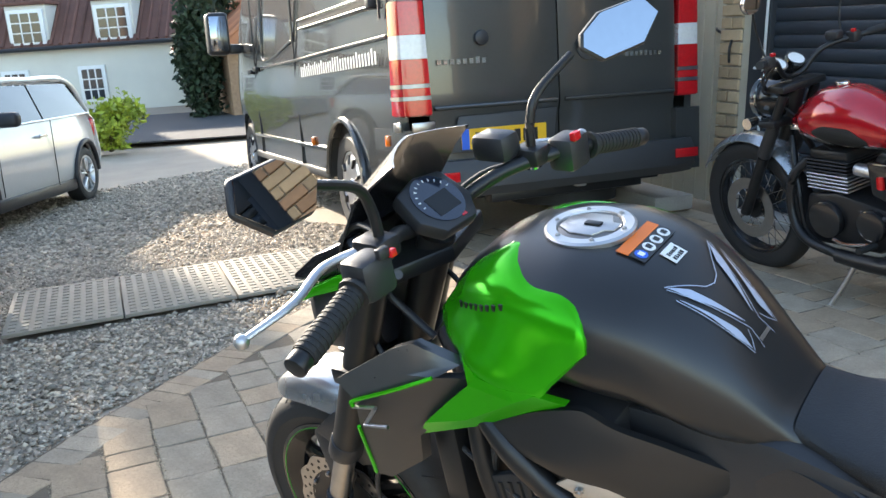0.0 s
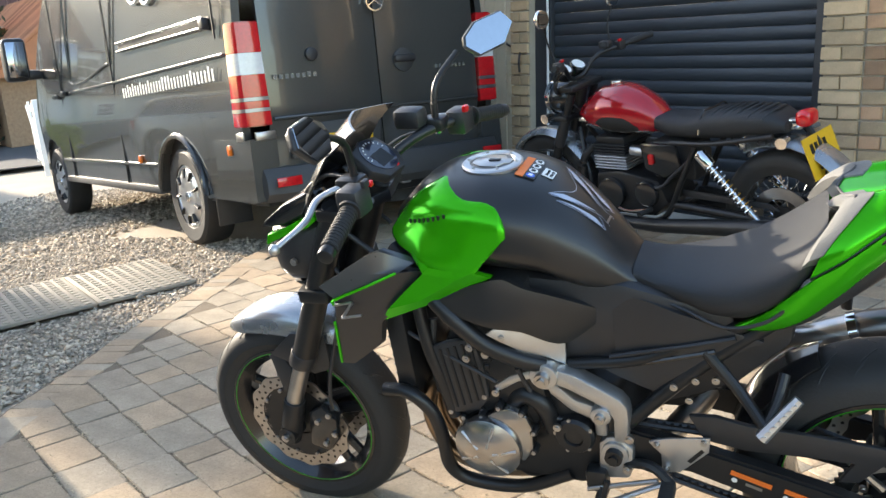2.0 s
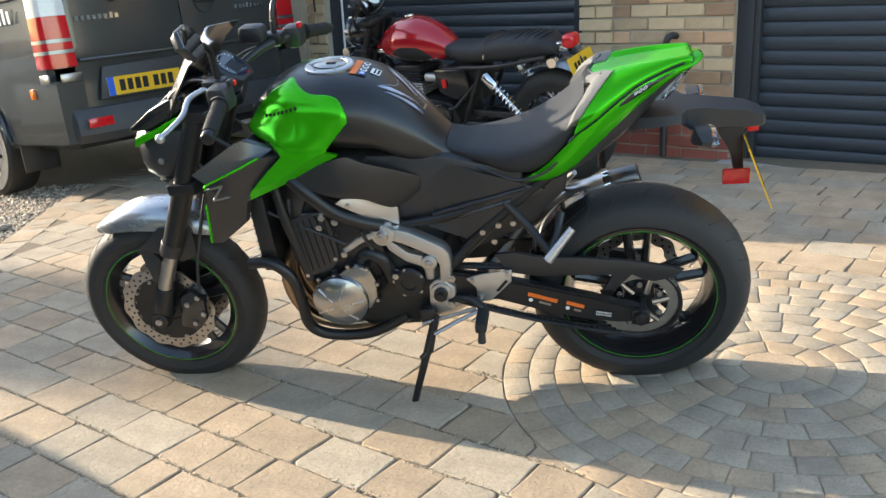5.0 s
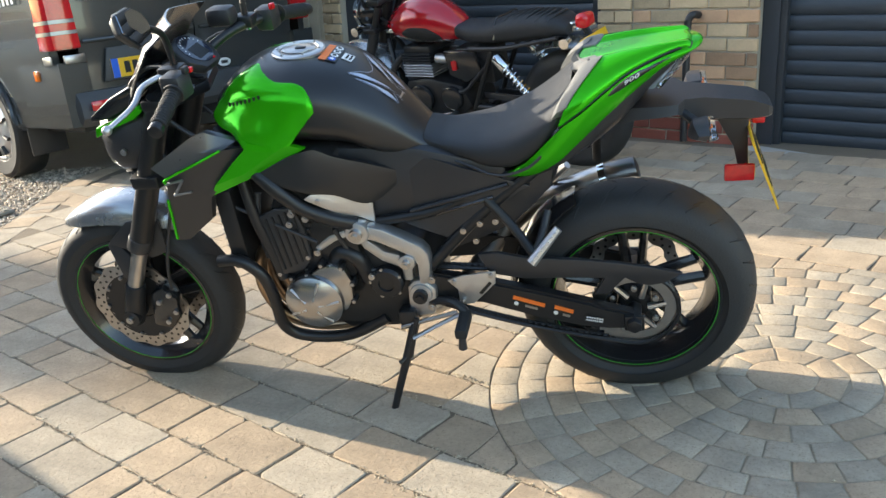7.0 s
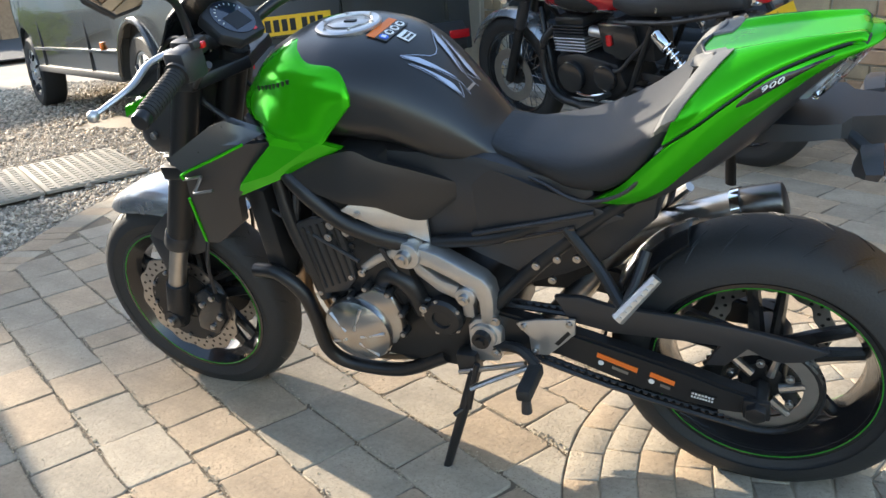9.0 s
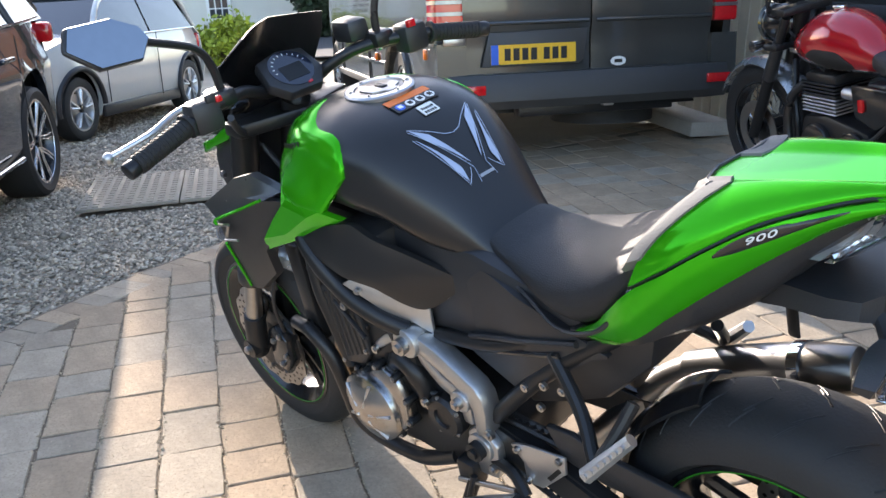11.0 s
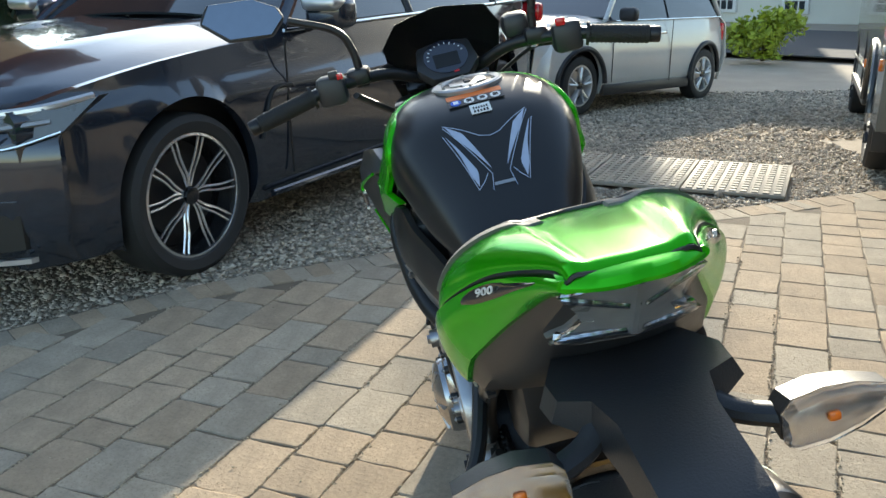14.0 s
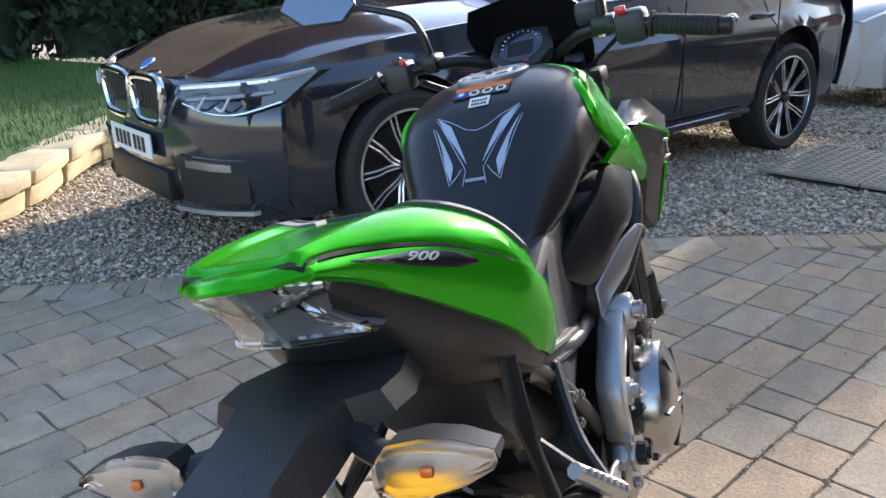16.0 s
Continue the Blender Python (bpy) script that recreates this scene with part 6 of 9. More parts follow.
wing = [(0.035, 0.974), (0.068, 0.966), (0.054, 0.946), (0.048, 0.930), (0.058, 0.913), (0.076, 0.898), (0.045, 0.896)]
wing = wing + [(0.0, 0.904)] + [(-y, z) for y, z in reversed(wing)] + [(0.0, 0.977)]
lamp = part("tail_lamp", lamp_sheet(wing, 0.008, 0.010), M["lens"], bike, "clear faceted tail lamp shaped like an X", smooth=False)
lamp.visible_shadow = False
part("lamp_housing", lamp_sheet(wing, -0.008, 0.012), M["lamp_grey"], lamp, "smoky grey lamp housing", smooth=False)
for s in (-1, 1):
    for y0, z0, y1, z1, n in ((0.062, 0.963, 0.006, 0.947, 9), (0.068, 0.902, 0.006, 0.913, 10)):
        line = [(lamp_x(y0 + (y1 - y0) * k / n, z0 + (z1 - z0) * k / n) - 0.003 + 0.0015 * (k % 2), TY + s * (y0 + (y1 - y0) * k / n), z0 + (z1 - z0) * k / n) for k in range(n + 1)]
        part("lamp_reflector", tube(line, 0.0058, 6, 2, taper=0.0040), M["reflector_silver"], lamp, "faceted chrome reflector strip")
# tail arm, plate, lamps on stalks
arm = loft([[(x, TY - w, z0), (x, TY - w * 0.9, z1), (x, TY + w * 0.9, z1), (x, TY + w, z0), (x, TY + w * 0.4, z0 - 0.014), (x, TY - w * 0.4, z0 - 0.014)] for x, w, z0, z1 in
            ((0.62, 0.055, 0.800, 0.828), (0.70, 0.078, 0.822, 0.850), (0.76, 0.098, 0.834, 0.857), (0.80, 0.094, 0.838, 0.859), (0.815, 0.062, 0.822, 0.859), (0.86, 0.050, 0.806, 0.857), (0.966, 0.047, 0.800, 0.842), (1.004, 0.042, 0.802, 0.826), (1.014, 0.030, 0.804, 0.814))])
part("plate_arm", arm, M["black_plastic"], bike, "black plastic number plate arm")
part("plate_bracket", plate([(0.885, 0.805), (0.965, 0.805), (0.962, 0.75), (0.968, 0.66), (0.945, 0.655), (0.93, 0.72), (0.90, 0.775)], 0.05, 0.004, at=TY), M["black_plastic"], bike)
np_m = facing((0.995, TY, 0.682), (0, 1, 0), (-0.35, 0, 0.935))
npl = part("number_plate", box(0.225, 0.19, 0.004), M["yellow_plate"], bike, "yellow rear number plate", smooth=False)
npl.matrix_basis = np_m
plate_bars(npl, Matrix.Translation((0, 0.04, 0)), 0.2, 0.07, 4, M["black_print_and_gaps"], 9)
plate_bars(npl, Matrix.Translation((0.03, -0.04, 0)), 0.2, 0.07, 3, M["black_print_and_gaps"], 9)
part("side_reflector", box(0.070, 0.012, 0.044, (0.943, TY - 0.060, 0.668), 0.005), M["red_lens"], bike, "red reflector")
part("plate_lamp", box(0.03, 0.05, 0.02, (0.985, TY, 0.785), 0.005), M["red_lens"], bike)
IND = [(0.098, 0.015, -0.003), (0.108, 0.024, -0.001), (0.138, 0.026, 0.002), (0.168, 0.020, 0.005), (0.199, 0.006, 0.009)]
for s in (-1, 1):
    part("indicator_stalk", tube([(0.80, TY + s * 0.045, 0.835), (0.825, TY + s * 0.07, 0.820), (0.848, TY + s * 0.108, 0.816)], 0.014, 10, 5, flat=0.8), M["black_plastic"], bike)
    ib = loft([[(0.842 + dx, TY + s * y, 0.816 + dz + c) for dx, dz in ((-h * 0.9, -h * 0.5), (0.014, -h), (0.020, h), (-h * 0.5, h * 0.8))] for y, h, c in IND])
    body = part("indicator", ib, M["black_plastic"], bike, "clear rear indicator on a black stalk")
    part("indicator_reflector", loft([[(0.862 + dx, TY + s * y, 0.816 + dz + c) for dx, dz in ((0, -h * 0.9), (0.003, -h * 0.5), (0.003, h * 0.5), (0, h * 0.9))] for y, h, c in IND]), M["reflector_silver"], body, "silver reflector")
    ln = part("indicator_lens", loft([[(0.863 + dx, TY + s * y, 0.816 + dz + c) for dx, dz in ((0, -h), (0.012, -h * 0.85), (0.017, 0.0), (0.013, h * 0.85), (0, h))] for y, h, c in IND]), M["lens"], body, "clear indicator lens")
    ln.visible_shadow = False
    part("bulb", box(0.006, 0.012, 0.009, (0.867, TY + s * 0.142, 0.818), 0.003), M["amber"], body, "amber bulb")

# frame, engine and running gear
part("radiator", box(0.05, 0.30, 0.24, (-0.345, 0, 0.60), 0.008), M["black_metal"], bike, "black radiator")
for k in range(9):
    part("radiator_fin", box(0.004, 0.28, 0.006, (-0.373, 0, 0.50 + 0.025 * k)), M["steel"], bike, smooth=False)
part("cylinder_block", plate([(-0.285, 0.56), (-0.205, 0.66), (-0.02, 0.65), (0.0, 0.50), (-0.04, 0.43), (-0.25, 0.45)], 0.29, 0.012), M["black_metal"], bike, "black four-cylinder block")
part("cylinder_head_cover", plate([(-0.255, 0.60), (-0.20, 0.72), (-0.04, 0.70), (-0.02, 0.62)], 0.27, 0.012), M["black_metal"], bike)
part("crankcase", plate([(-0.22, 0.45), (-0.235, 0.36), (-0.18, 0.28), (0.05, 0.27), (0.16, 0.31), (0.18, 0.40), (0.13, 0.48), (0.0, 0.52)], 0.25, 0.015), M["black_metal"], bike, "black crankcase")
part("oil_pan", plate([(-0.17, 0.29), (-0.10, 0.235), (0.08, 0.245), (0.16, 0.31)], 0.18, 0.01), M["black_metal"], bike)
for k in range(6):
    for s in (-1, 1):
        part("engine_fin", box(0.10, 0.006, 0.012, (-0.20 + 0.006 * k, s * 0.147, 0.515 + 0.02 * k), 0.002, 1), M["black_metal"], bike)
for s in (-1, 1):
    cc = (-0.150, s * 0.142, 0.390) if s < 0 else (-0.045, s * 0.150, 0.40)
    R0 = 0.083 if s < 0 else 0.105
    dm = lathe([(R0, 0.0), (R0, s * 0.030), (R0 * 0.96, s * 0.042), (R0 * 0.80, s * 0.050), (R0 * 0.45, s * 0.062), (0.0005, s * 0.065), (0.0005, 0.0)], "Y", 48)
    cov = part("engine_cover", dm, M["cover_alu"], bike, "silver alternator cover" if s < 0 else "silver clutch cover")
    cov.matrix_basis = Matrix.Translation(cc)
    for k in range(9):
        a = 2 * math.pi * k / 9 + 0.3
        lug = rod((R0 * 1.03 * math.cos(a), s * 0.0, R0 * 1.03 * math.sin(a)), (R0 * 1.03 * math.cos(a), s * 0.012, R0 * 1.03 * math.sin(a)), 0.0085, 10, bevel=0.002)
        part("cover_lug", lug, M["black_metal"], cov)
        bolt(cov, (R0 * 1.03 * math.cos(a), s * 0.010, R0 * 1.03 * math.sin(a)), 0.005, (0, s, 0))
    rib = bmesh.new()
    for a in (-0.9, 0.1, 1.2, 2.4, 3.6):
        rod((0.02 * math.cos(a), s * 0.063, 0.02 * math.sin(a)), (R0 * 0.88 * math.cos(a), s * 0.049, R0 * 0.88 * math.sin(a)), 0.0034, 6, bm=rib)
    part("cover_rib", rib, M["alu"] if s < 0 else M["black_metal"], cov)
    if s < 0:
        lobe = part("cover_lobe", plate([(-0.165, 0.462), (-0.120, 0.492), (-0.088, 0.505), (-0.050, 0.488), (-0.036, 0.450), (-0.040, 0.392), (-0.066, 0.352), (-0.10, 0.36), (-0.13, 0.42)], 0.034, 0.010, at=s * 0.156), M["cover_alu"], bike, "silver upper lobe of the alternator cover")
        for px, pz in ((-0.158, 0.470), (-0.112, 0.500), (-0.058, 0.490), (-0.036, 0.440), (-0.042, 0.385)):
            part("cover_lug", rod((px, s * 0.142, pz), (px, s * 0.172, pz), 0.009, 10, bevel=0.002), M["black_metal"], lobe)
            bolt(lobe, (px, s * 0.170, pz), 0.005, (0, s, 0))
    part("water_pump", tube([(-0.09, s * 0.13, 0.49), (-0.055, s * 0.14, 0.525), (-0.015, s * 0.14, 0.50), (0.0, s * 0.13, 0.43)], 0.022, 12, 5), M["black_metal"], bike)
    # trellis tubes and cast bracket
    part("frame_tube", tube([(-0.33, s * 0.10, 0.87), (-0.205, s * 0.185, 0.778), (-0.125, s * 0.186, 0.692), (-0.054, s * 0.170, 0.643), (0.0, s * 0.145, 0.612)], 0.020, 14, 6), M["black_metal"], bike)
    part("frame_tube", tube([(-0.29, s * 0.12, 0.80), (-0.27, s * 0.15, 0.66), (-0.25, s * 0.15, 0.55), (-0.235, s * 0.145, 0.45)], 0.016, 12, 5), M["black_metal"], bike)
    part("frame_tube", tube([(0.05, s * 0.115, 0.60), (0.20, s * 0.115, 0.625), (0.33, s * 0.11, 0.68), (0.45, s * 0.105, 0.735)], 0.014, 12, 5), M["black_metal"], bike)
    part("frame_tube", tube([(0.17, s * 0.12, 0.46), (0.25, s * 0.12, 0.545), (0.34, s * 0.115, 0.63), (0.47, s * 0.105, 0.73)], 0.016, 12, 5), M["black_metal"], bike)
    fcv = plate([(-0.103, 0.713), (-0.085, 0.722), (-0.03, 0.708), (0.048, 0.657), (0.046, 0.600), (0.012, 0.628), (-0.035, 0.650)], 0.008, 0.003, at=0.0)
    for v in fcv.verts:
        v.co.y += s * (0.194 - 0.50 * (v.co.x + 0.103))
    part("frame_cover", fcv, M["alu"], bike, "silver frame cover")
    bolt(bike, (-0.072, s * 0.185, 0.700), 0.007, (0.3, s, 0))
    # cast bracket: a bent main arm, a lower strut and two forward fingers
    arm_out = [(-0.013, 0.612), (0.016, 0.612), (0.071, 0.595), (0.124, 0.566), (0.163, 0.543), (0.178, 0.522), (0.181, 0.49), (0.172, 0.43), (0.143, 0.428), (0.146, 0.485), (0.137, 0.510), (0.10, 0.532), (0.05, 0.558), (0.0, 0.575)]
    brk = part("engine_bracket", plate(arm_out, 0.044, 0.007, at=s * 0.134), M["alu"], bike, "cast silver engine bracket")
    part("bracket_strut", plate([(-0.008, 0.570), (0.018, 0.562), (0.060, 0.523), (0.108, 0.508), (0.136, 0.498), (0.128, 0.474), (0.126, 0.430), (0.098, 0.430), (0.098, 0.472), (0.050, 0.492), (0.005, 0.532)], 0.030, 0.007, at=s * 0.128), M["alu"], brk)
    part("bracket_finger", plate([(-0.128, 0.542), (-0.081, 0.577), (-0.026, 0.597), (-0.010, 0.580), (-0.066, 0.560), (-0.112, 0.530)], 0.032, 0.006, at=s * 0.133), M["alu"], brk)
    part("bracket_finger", plate([(-0.126, 0.540), (-0.116, 0.518), (-0.060, 0.532), (-0.008, 0.548), (-0.006, 0.572), (-0.060, 0.552)], 0.026, 0.006, at=s * 0.130), M["alu"], brk)
    part("bracket_boss", cyl(0.032, 0.05, "Y", (0.003, s * 0.142, 0.592), 28, bevel=0.005), M["alu"], brk)
    bolt(brk, (0.003, s * 0.167, 0.592), 0.017, (0, s, 0))
    part("bracket_boss", cyl(0.023, 0.05, "Y", (0.119, s * 0.135, 0.496), 22, bevel=0.004), M["alu"], brk)
    bolt(brk, (0.119, s * 0.160, 0.496), 0.012, (0, s, 0))
    bolt(brk, (-0.120, s * 0.148, 0.530), 0.009, (0, s, 0))
    pv = part("pivot_plate", plate([(0.106, 0.414), (0.125, 0.43), (0.150, 0.435), (0.182, 0.404), (0.176, 0.345), (0.167, 0.322), (0.106, 0.314), (0.101, 0.352)], 0.03, 0.006, at=s * 0.130), M["alu"], bike, "silver swingarm pivot plate")
    part("pivot_ring", cyl(0.030, 0.012, "Y", (0.141, s * 0.148, 0.393), 28, bevel=0.003), M["alu"], pv)
    bolt(pv, (0.141, s * 0.152, 0.393), 0.020, (0, s, 0), M["black_metal"])
    bolt(pv, (0.165, s * 0.146, 0.352), 0.010, (0, s, 0))
    bolt(pv, (0.176, s * 0.146, 0.440), 0.011, (0, s, 0))
    hp = part("heel_plate", plate([(0.214, 0.428), (0.232, 0.436), (0.262, 0.444), (0.345, 0.455), (0.341, 0.416), (0.279, 0.354), (0.240, 0.350), (0.240, 0.398)], 0.007, 0.0025, at=s * 0.136), M["alu"], bike, "bare silver heel plate")
    # slot is a black inlay in place of a shaded opening
    part("heel_slot", plate([(0.295, 0.388), (0.303, 0.384), (0.332, 0.418), (0.326, 0.424)], 0.009, 0, at=s * 0.136), M["black_print_and_gaps"], hp, smooth=False)
    for px, pz in ((0.232, 0.425), (0.332, 0.444), (0.250, 0.362)):
        bolt(hp, (px, s * 0.140, pz), 0.007, (0, s, 0))
    part("peg_hanger", tube([(0.16, s * 0.135, 0.36), (0.22, s * 0.15, 0.37), (0.26, s * 0.165, 0.345)], 0.012, 8, 4), M["black_metal"], bike)
    part("foot_peg", box(0.032, 0.095, 0.030, (0.258, s * 0.210, 0.338), 0.007), M["grip"], bike, "rubber-topped rider footpeg")
    part("peg_feeler", rod((0.258, s * 0.240, 0.325), (0.256, s * 0.242, 0.285), 0.009, 10, r2=0.012), M["black_plastic"], bike)
    pk = tube([(0.34, s * 0.12, 0.66), (0.41, s * 0.15, 0.585), (0.458, s * 0.19, 0.535)], 0.012, 10, 5)
    tube([(0.49, s * 0.12, 0.62), (0.475, s * 0.16, 0.57), (0.458, s * 0.19, 0.535)], 0.011, 10, 5, bm=pk)
    part("pillion_hanger", pk, M["black_metal"], bike)
    pp = part("pillion_peg", rod((0.450, s * 0.205, 0.522), (0.518, s * 0.170, 0.597), 0.014, 8, r2=0.011), M["alu"], bike, "folded bare metal pillion peg")
    teeth = bmesh.new()
    for k in range(7):
        q = Vector((0.450, s * 0.205, 0.522)).lerp(Vector((0.518, s * 0.170, 0.597)), (k + 0.6) / 7.5)
        rod(q, q + Vector((0.002, s * 0.016, 0.004)), 0.004, 6, bm=teeth)
    part("peg_tooth", teeth, M["alu"], pp)
    for px, pz in ((0.275, 0.575), (0.320, 0.595), (0.305, 0.545), (0.36, 0.60)):
        bolt(bike, (px, s * 0.130, pz), 0.008, (0, s, 0))
    for px, pz in ((-0.160, 0.655), (-0.125, 0.640), (-0.172, 0.625), (0.02, 0.46)):
        bolt(bike, (px, s * 0.160, pz), 0.009, (0, s, 0))
    # swingarm
    sa = loft([[(x, s * (y + o), z + d) for o, d in ((-0.018, -h), (0.018, -h), (0.018, h), (-0.018, h))] for x, y, z, h in
               ((0.14, 0.105, 0.40, 0.045), (0.30, 0.118, 0.388, 0.036), (0.45, 0.132, 0.354, 0.042), (0.56, 0.138, 0.330, 0.040), (0.63, 0.140, 0.315, 0.032), (0.675, 0.140, 0.310, 0.026), (0.705, 0.140, 0.307, 0.017))])
    bmesh.ops.bevel(sa, geom=[e for e in sa.edges if len(e.link_faces) == 2 and e.calc_face_angle(0) > 0.9], offset=0.006, segments=2, affect="EDGES")
    swa = part("swingarm", sa, M["black_metal"], bike, "black box-section swingarm")
    part("axle_block", box(0.05, 0.012, 0.045, (0.692, s * 0.163, 0.308), 0.004), M["black_metal"], swa)
    if s < 0:
        for x0, wd, mt in ((0.380, 0.085, "orange"), (0.487, 0.05, "orange")):
            zz = interp(x0 + wd / 2, [(0.38, 0.366), (0.51, 0.334), (0.60, 0.312)])
            ang = 0.27
            st_ = part("swingarm_label", box(wd, 0.0015, 0.012, (0, 0, 0.012)), M[mt], swa, "orange warning sticker", smooth=False)
            st_.matrix_basis = Matrix.Translation((x0 + wd / 2, s * interp(x0 + wd / 2, [(0.30, 0.1372), (0.45, 0.1512), (0.56, 0.1572)]), zz)) @ Matrix.Rotation(-0.08, 4, "Z") @ Matrix.Rotation(ang, 4, "Y")
            part("label_field", box(wd, 0.0013, 0.018, (0, 0, -0.004)), M["black_print_and_gaps"], st_, smooth=False)
            part("label_symbol", cyl(0.006, 0.003, "Y", (-wd * 0.36, -0.0003, -0.004), 12), M["white"], st_)
            part("label_symbol", box(wd * 0.4, 0.0028, 0.007, (0.01, 0, -0.004)), M["steel"], st_, smooth=False)
        st_ = part("swingarm_label", box(0.05, 0.0015, 0.018), M["black_print_and_gaps"], swa, smooth=False)
        st_.matrix_basis = Matrix.Translation((0.592, s * 0.1590, 0.316)) @ Matrix.Rotation(0.20, 4, "Y")
        word_bars(st_, facing((-0.022, -0.001, -0.006), (1, 0, 0), (0, 0, 1)), 0.044, 0.005, 8, M["white"], 5, 0.001)
        word_bars(st_, facing((-0.022, -0.001, 0.002), (1, 0, 0), (0, 0, 1)), 0.044, 0.005, 7, M["white"], 6, 0.001)
part("chain_guard", plate([(0.30, 0.500), (0.355, 0.504), (0.42, 0.488), (0.541, 0.480), (0.646, 0.469), (0.736, 0.453), (0.812, 0.434), (0.769, 0.406), (0.73, 0.398), (0.70, 0.405), (0.671, 0.422), (0.63, 0.375), (0.59, 0.37), (0.62, 0.422), (0.552, 0.424), (0.414, 0.424), (0.33, 0.44)], 0.014, 0.004, at=-0.122), M["black_plastic"], bike, "black chain guard")
# rear hugger over the tyre
hs = []
for k in range(12):
    a = radians(178 - 62 * k / 11)
    wv = interp(k / 11, [(0, 0.085), (0.6, 0.09), (1, 0.05)])
    Ro = 0.313 + 0.018
    row = [(0.692 + (Ro - 0.03 * max(0, abs(u) - 0.5)) * math.cos(a), wv * u, 0.313 + (Ro - 0.03 * max(0, abs(u) - 0.5)) * math.sin(a)) for u in [-1 + j / 5 for j in range(11)]]
    inn = [(0.692 + (Ro - 0.006 - 0.03 * max(0, abs(u) - 0.5)) * math.cos(a), wv * u * 0.96, 0.313 + (Ro - 0.006 - 0.03 * max(0, abs(u) - 0.5)) * math.sin(a)) for u in [1 - j / 5 for j in range(11)]]
    hs.append(row + inn)
part("rear_hugger", loft(hs), M["black_paint"], bike, "gloss black rear hugger")
part("rear_shock", tube([(0.26, 0.03, 0.60), (0.33, 0.03, 0.57), (0.40, 0.03, 0.545)], 0.03, 14, 4), M["black_metal"], bike)
part("panel_liner", plate([(-0.19, 0.785), (-0.10, 0.826), (-0.02, 0.810), (-0.02, 0.722), (-0.10, 0.738), (-0.17, 0.762)], 0.32, 0.01), M["black_plastic"], bike)
part("airbox", plate([(-0.30, 0.76), (-0.22, 0.82), (0.18, 0.80), (0.40, 0.74), (0.40, 0.69), (0.20, 0.62), (0.02, 0.60), (-0.18, 0.66)], 0.22, 0.02), M["black_plastic"], bike)
part("inner_fender", plate([(0.20, 0.62), (0.40, 0.70), (0.52, 0.76), (0.50, 0.66), (0.40, 0.56), (0.32, 0.52), (0.22, 0.48)], 0.16, 0.015), M["black_plastic"], bike)
# exhaust: four headers into one, silencer on the right
for k, y in enumerate((-0.105, -0.035, 0.035, 0.105)):
    part("exhaust_header", tube([(-0.235, y, 0.56), (-0.30, y * 1.02, 0.50), (-0.325, y * 0.98, 0.40), (-0.29, y * 0.85, 0.29), (-0.19, y * 0.65, 0.235), (-0.05, y * 0.5 + 0.02, 0.225)], 0.019, 14, 6), M["bronze_steel"], bike, "heat-tinted exhaust header")
part("frame_guard", tube([(-0.404, -0.155, 0.511), (-0.335, -0.165, 0.515), (-0.288, -0.16, 0.461), (-0.276, -0.155, 0.386), (-0.275, -0.145, 0.29), (-0.226, -0.13, 0.24), (-0.098, -0.12, 0.235), (0.028, -0.12, 0.297)], 0.017, 12, 6), M["black_metal"], bike)
part("exhaust_collector", tube([(-0.08, 0.02, 0.225), (0.08, 0.03, 0.22), (0.18, 0.06, 0.25), (0.28, 0.11, 0.35), (0.36, 0.145, 0.44), (0.43, 0.155, 0.492)], 0.030, 16, 6), M["steel"], bike)
ex = part("silencer", tube([(0.41, 0.153, 0.485), (0.48, 0.156, 0.512), (0.56, 0.159, 0.538), (0.625, 0.160, 0.557)], 0.030, 24, 6, taper=0.043), M["steel"], bike, "brushed steel silencer with black end cap")
part("silencer_band", rod((0.612, 0.160, 0.553), (0.630, 0.160, 0.559), 0.0450, 28), M["chrome"], ex)
part("silencer_cap", rod((0.625, 0.160, 0.557), (0.708, 0.163, 0.580), 0.044, 24, r2=0.039, bevel=0.008), M["cap_metal"], ex, "black silencer end cap")
part("silencer_bracket", tube([(0.58, 0.14, 0.78), (0.60, 0.15, 0.70), (0.60, 0.165, 0.61)], 0.012, 10, 4, flat=0.5), M["black_metal"], bike)
# side stand
stand = part("side_stand", rod((0.113, -0.160, 0.305), (0.030, -0.232, 0.056), 0.0135, 14, r2=0.010, bevel=0.002), M["black_metal"], bike, "straight black side stand")
part("stand_foot", box(0.055, 0.035, 0.010, (0.027, -0.238, 0.0525), 0.003), M["black_metal"], stand)
part("stand_lug", rod((0.086, -0.186, 0.215), (0.066, -0.212, 0.208), 0.006, 8), M["black_metal"], stand)
part("stand_spring", rod((0.122, -0.166, 0.325), (0.094, -0.192, 0.215), 0.007, 10), M["black_metal"], stand)
part("stand_mount", box(0.05, 0.04, 0.06, (0.095, -0.145, 0.315), 0.01), M["black_metal"], bike)
part("shift_rod", rod((0.075, -0.165, 0.295), (0.235, -0.165, 0.345), 0.006), M["steel"], bike)
part("shift_lever", tube([(0.245, -0.175, 0.345), (0.18, -0.185, 0.315), (0.115, -0.20, 0.285)], 0.009, 8, 5, flat=0.6), M["alu"], bike, "bare gear lever")
part("coolant_hose", tube([(-0.255, -0.125, 0.70), (-0.262, -0.150, 0.62), (-0.258, -0.150, 0.52)], 0.010, 10, 5), M["black_plastic"], bike)
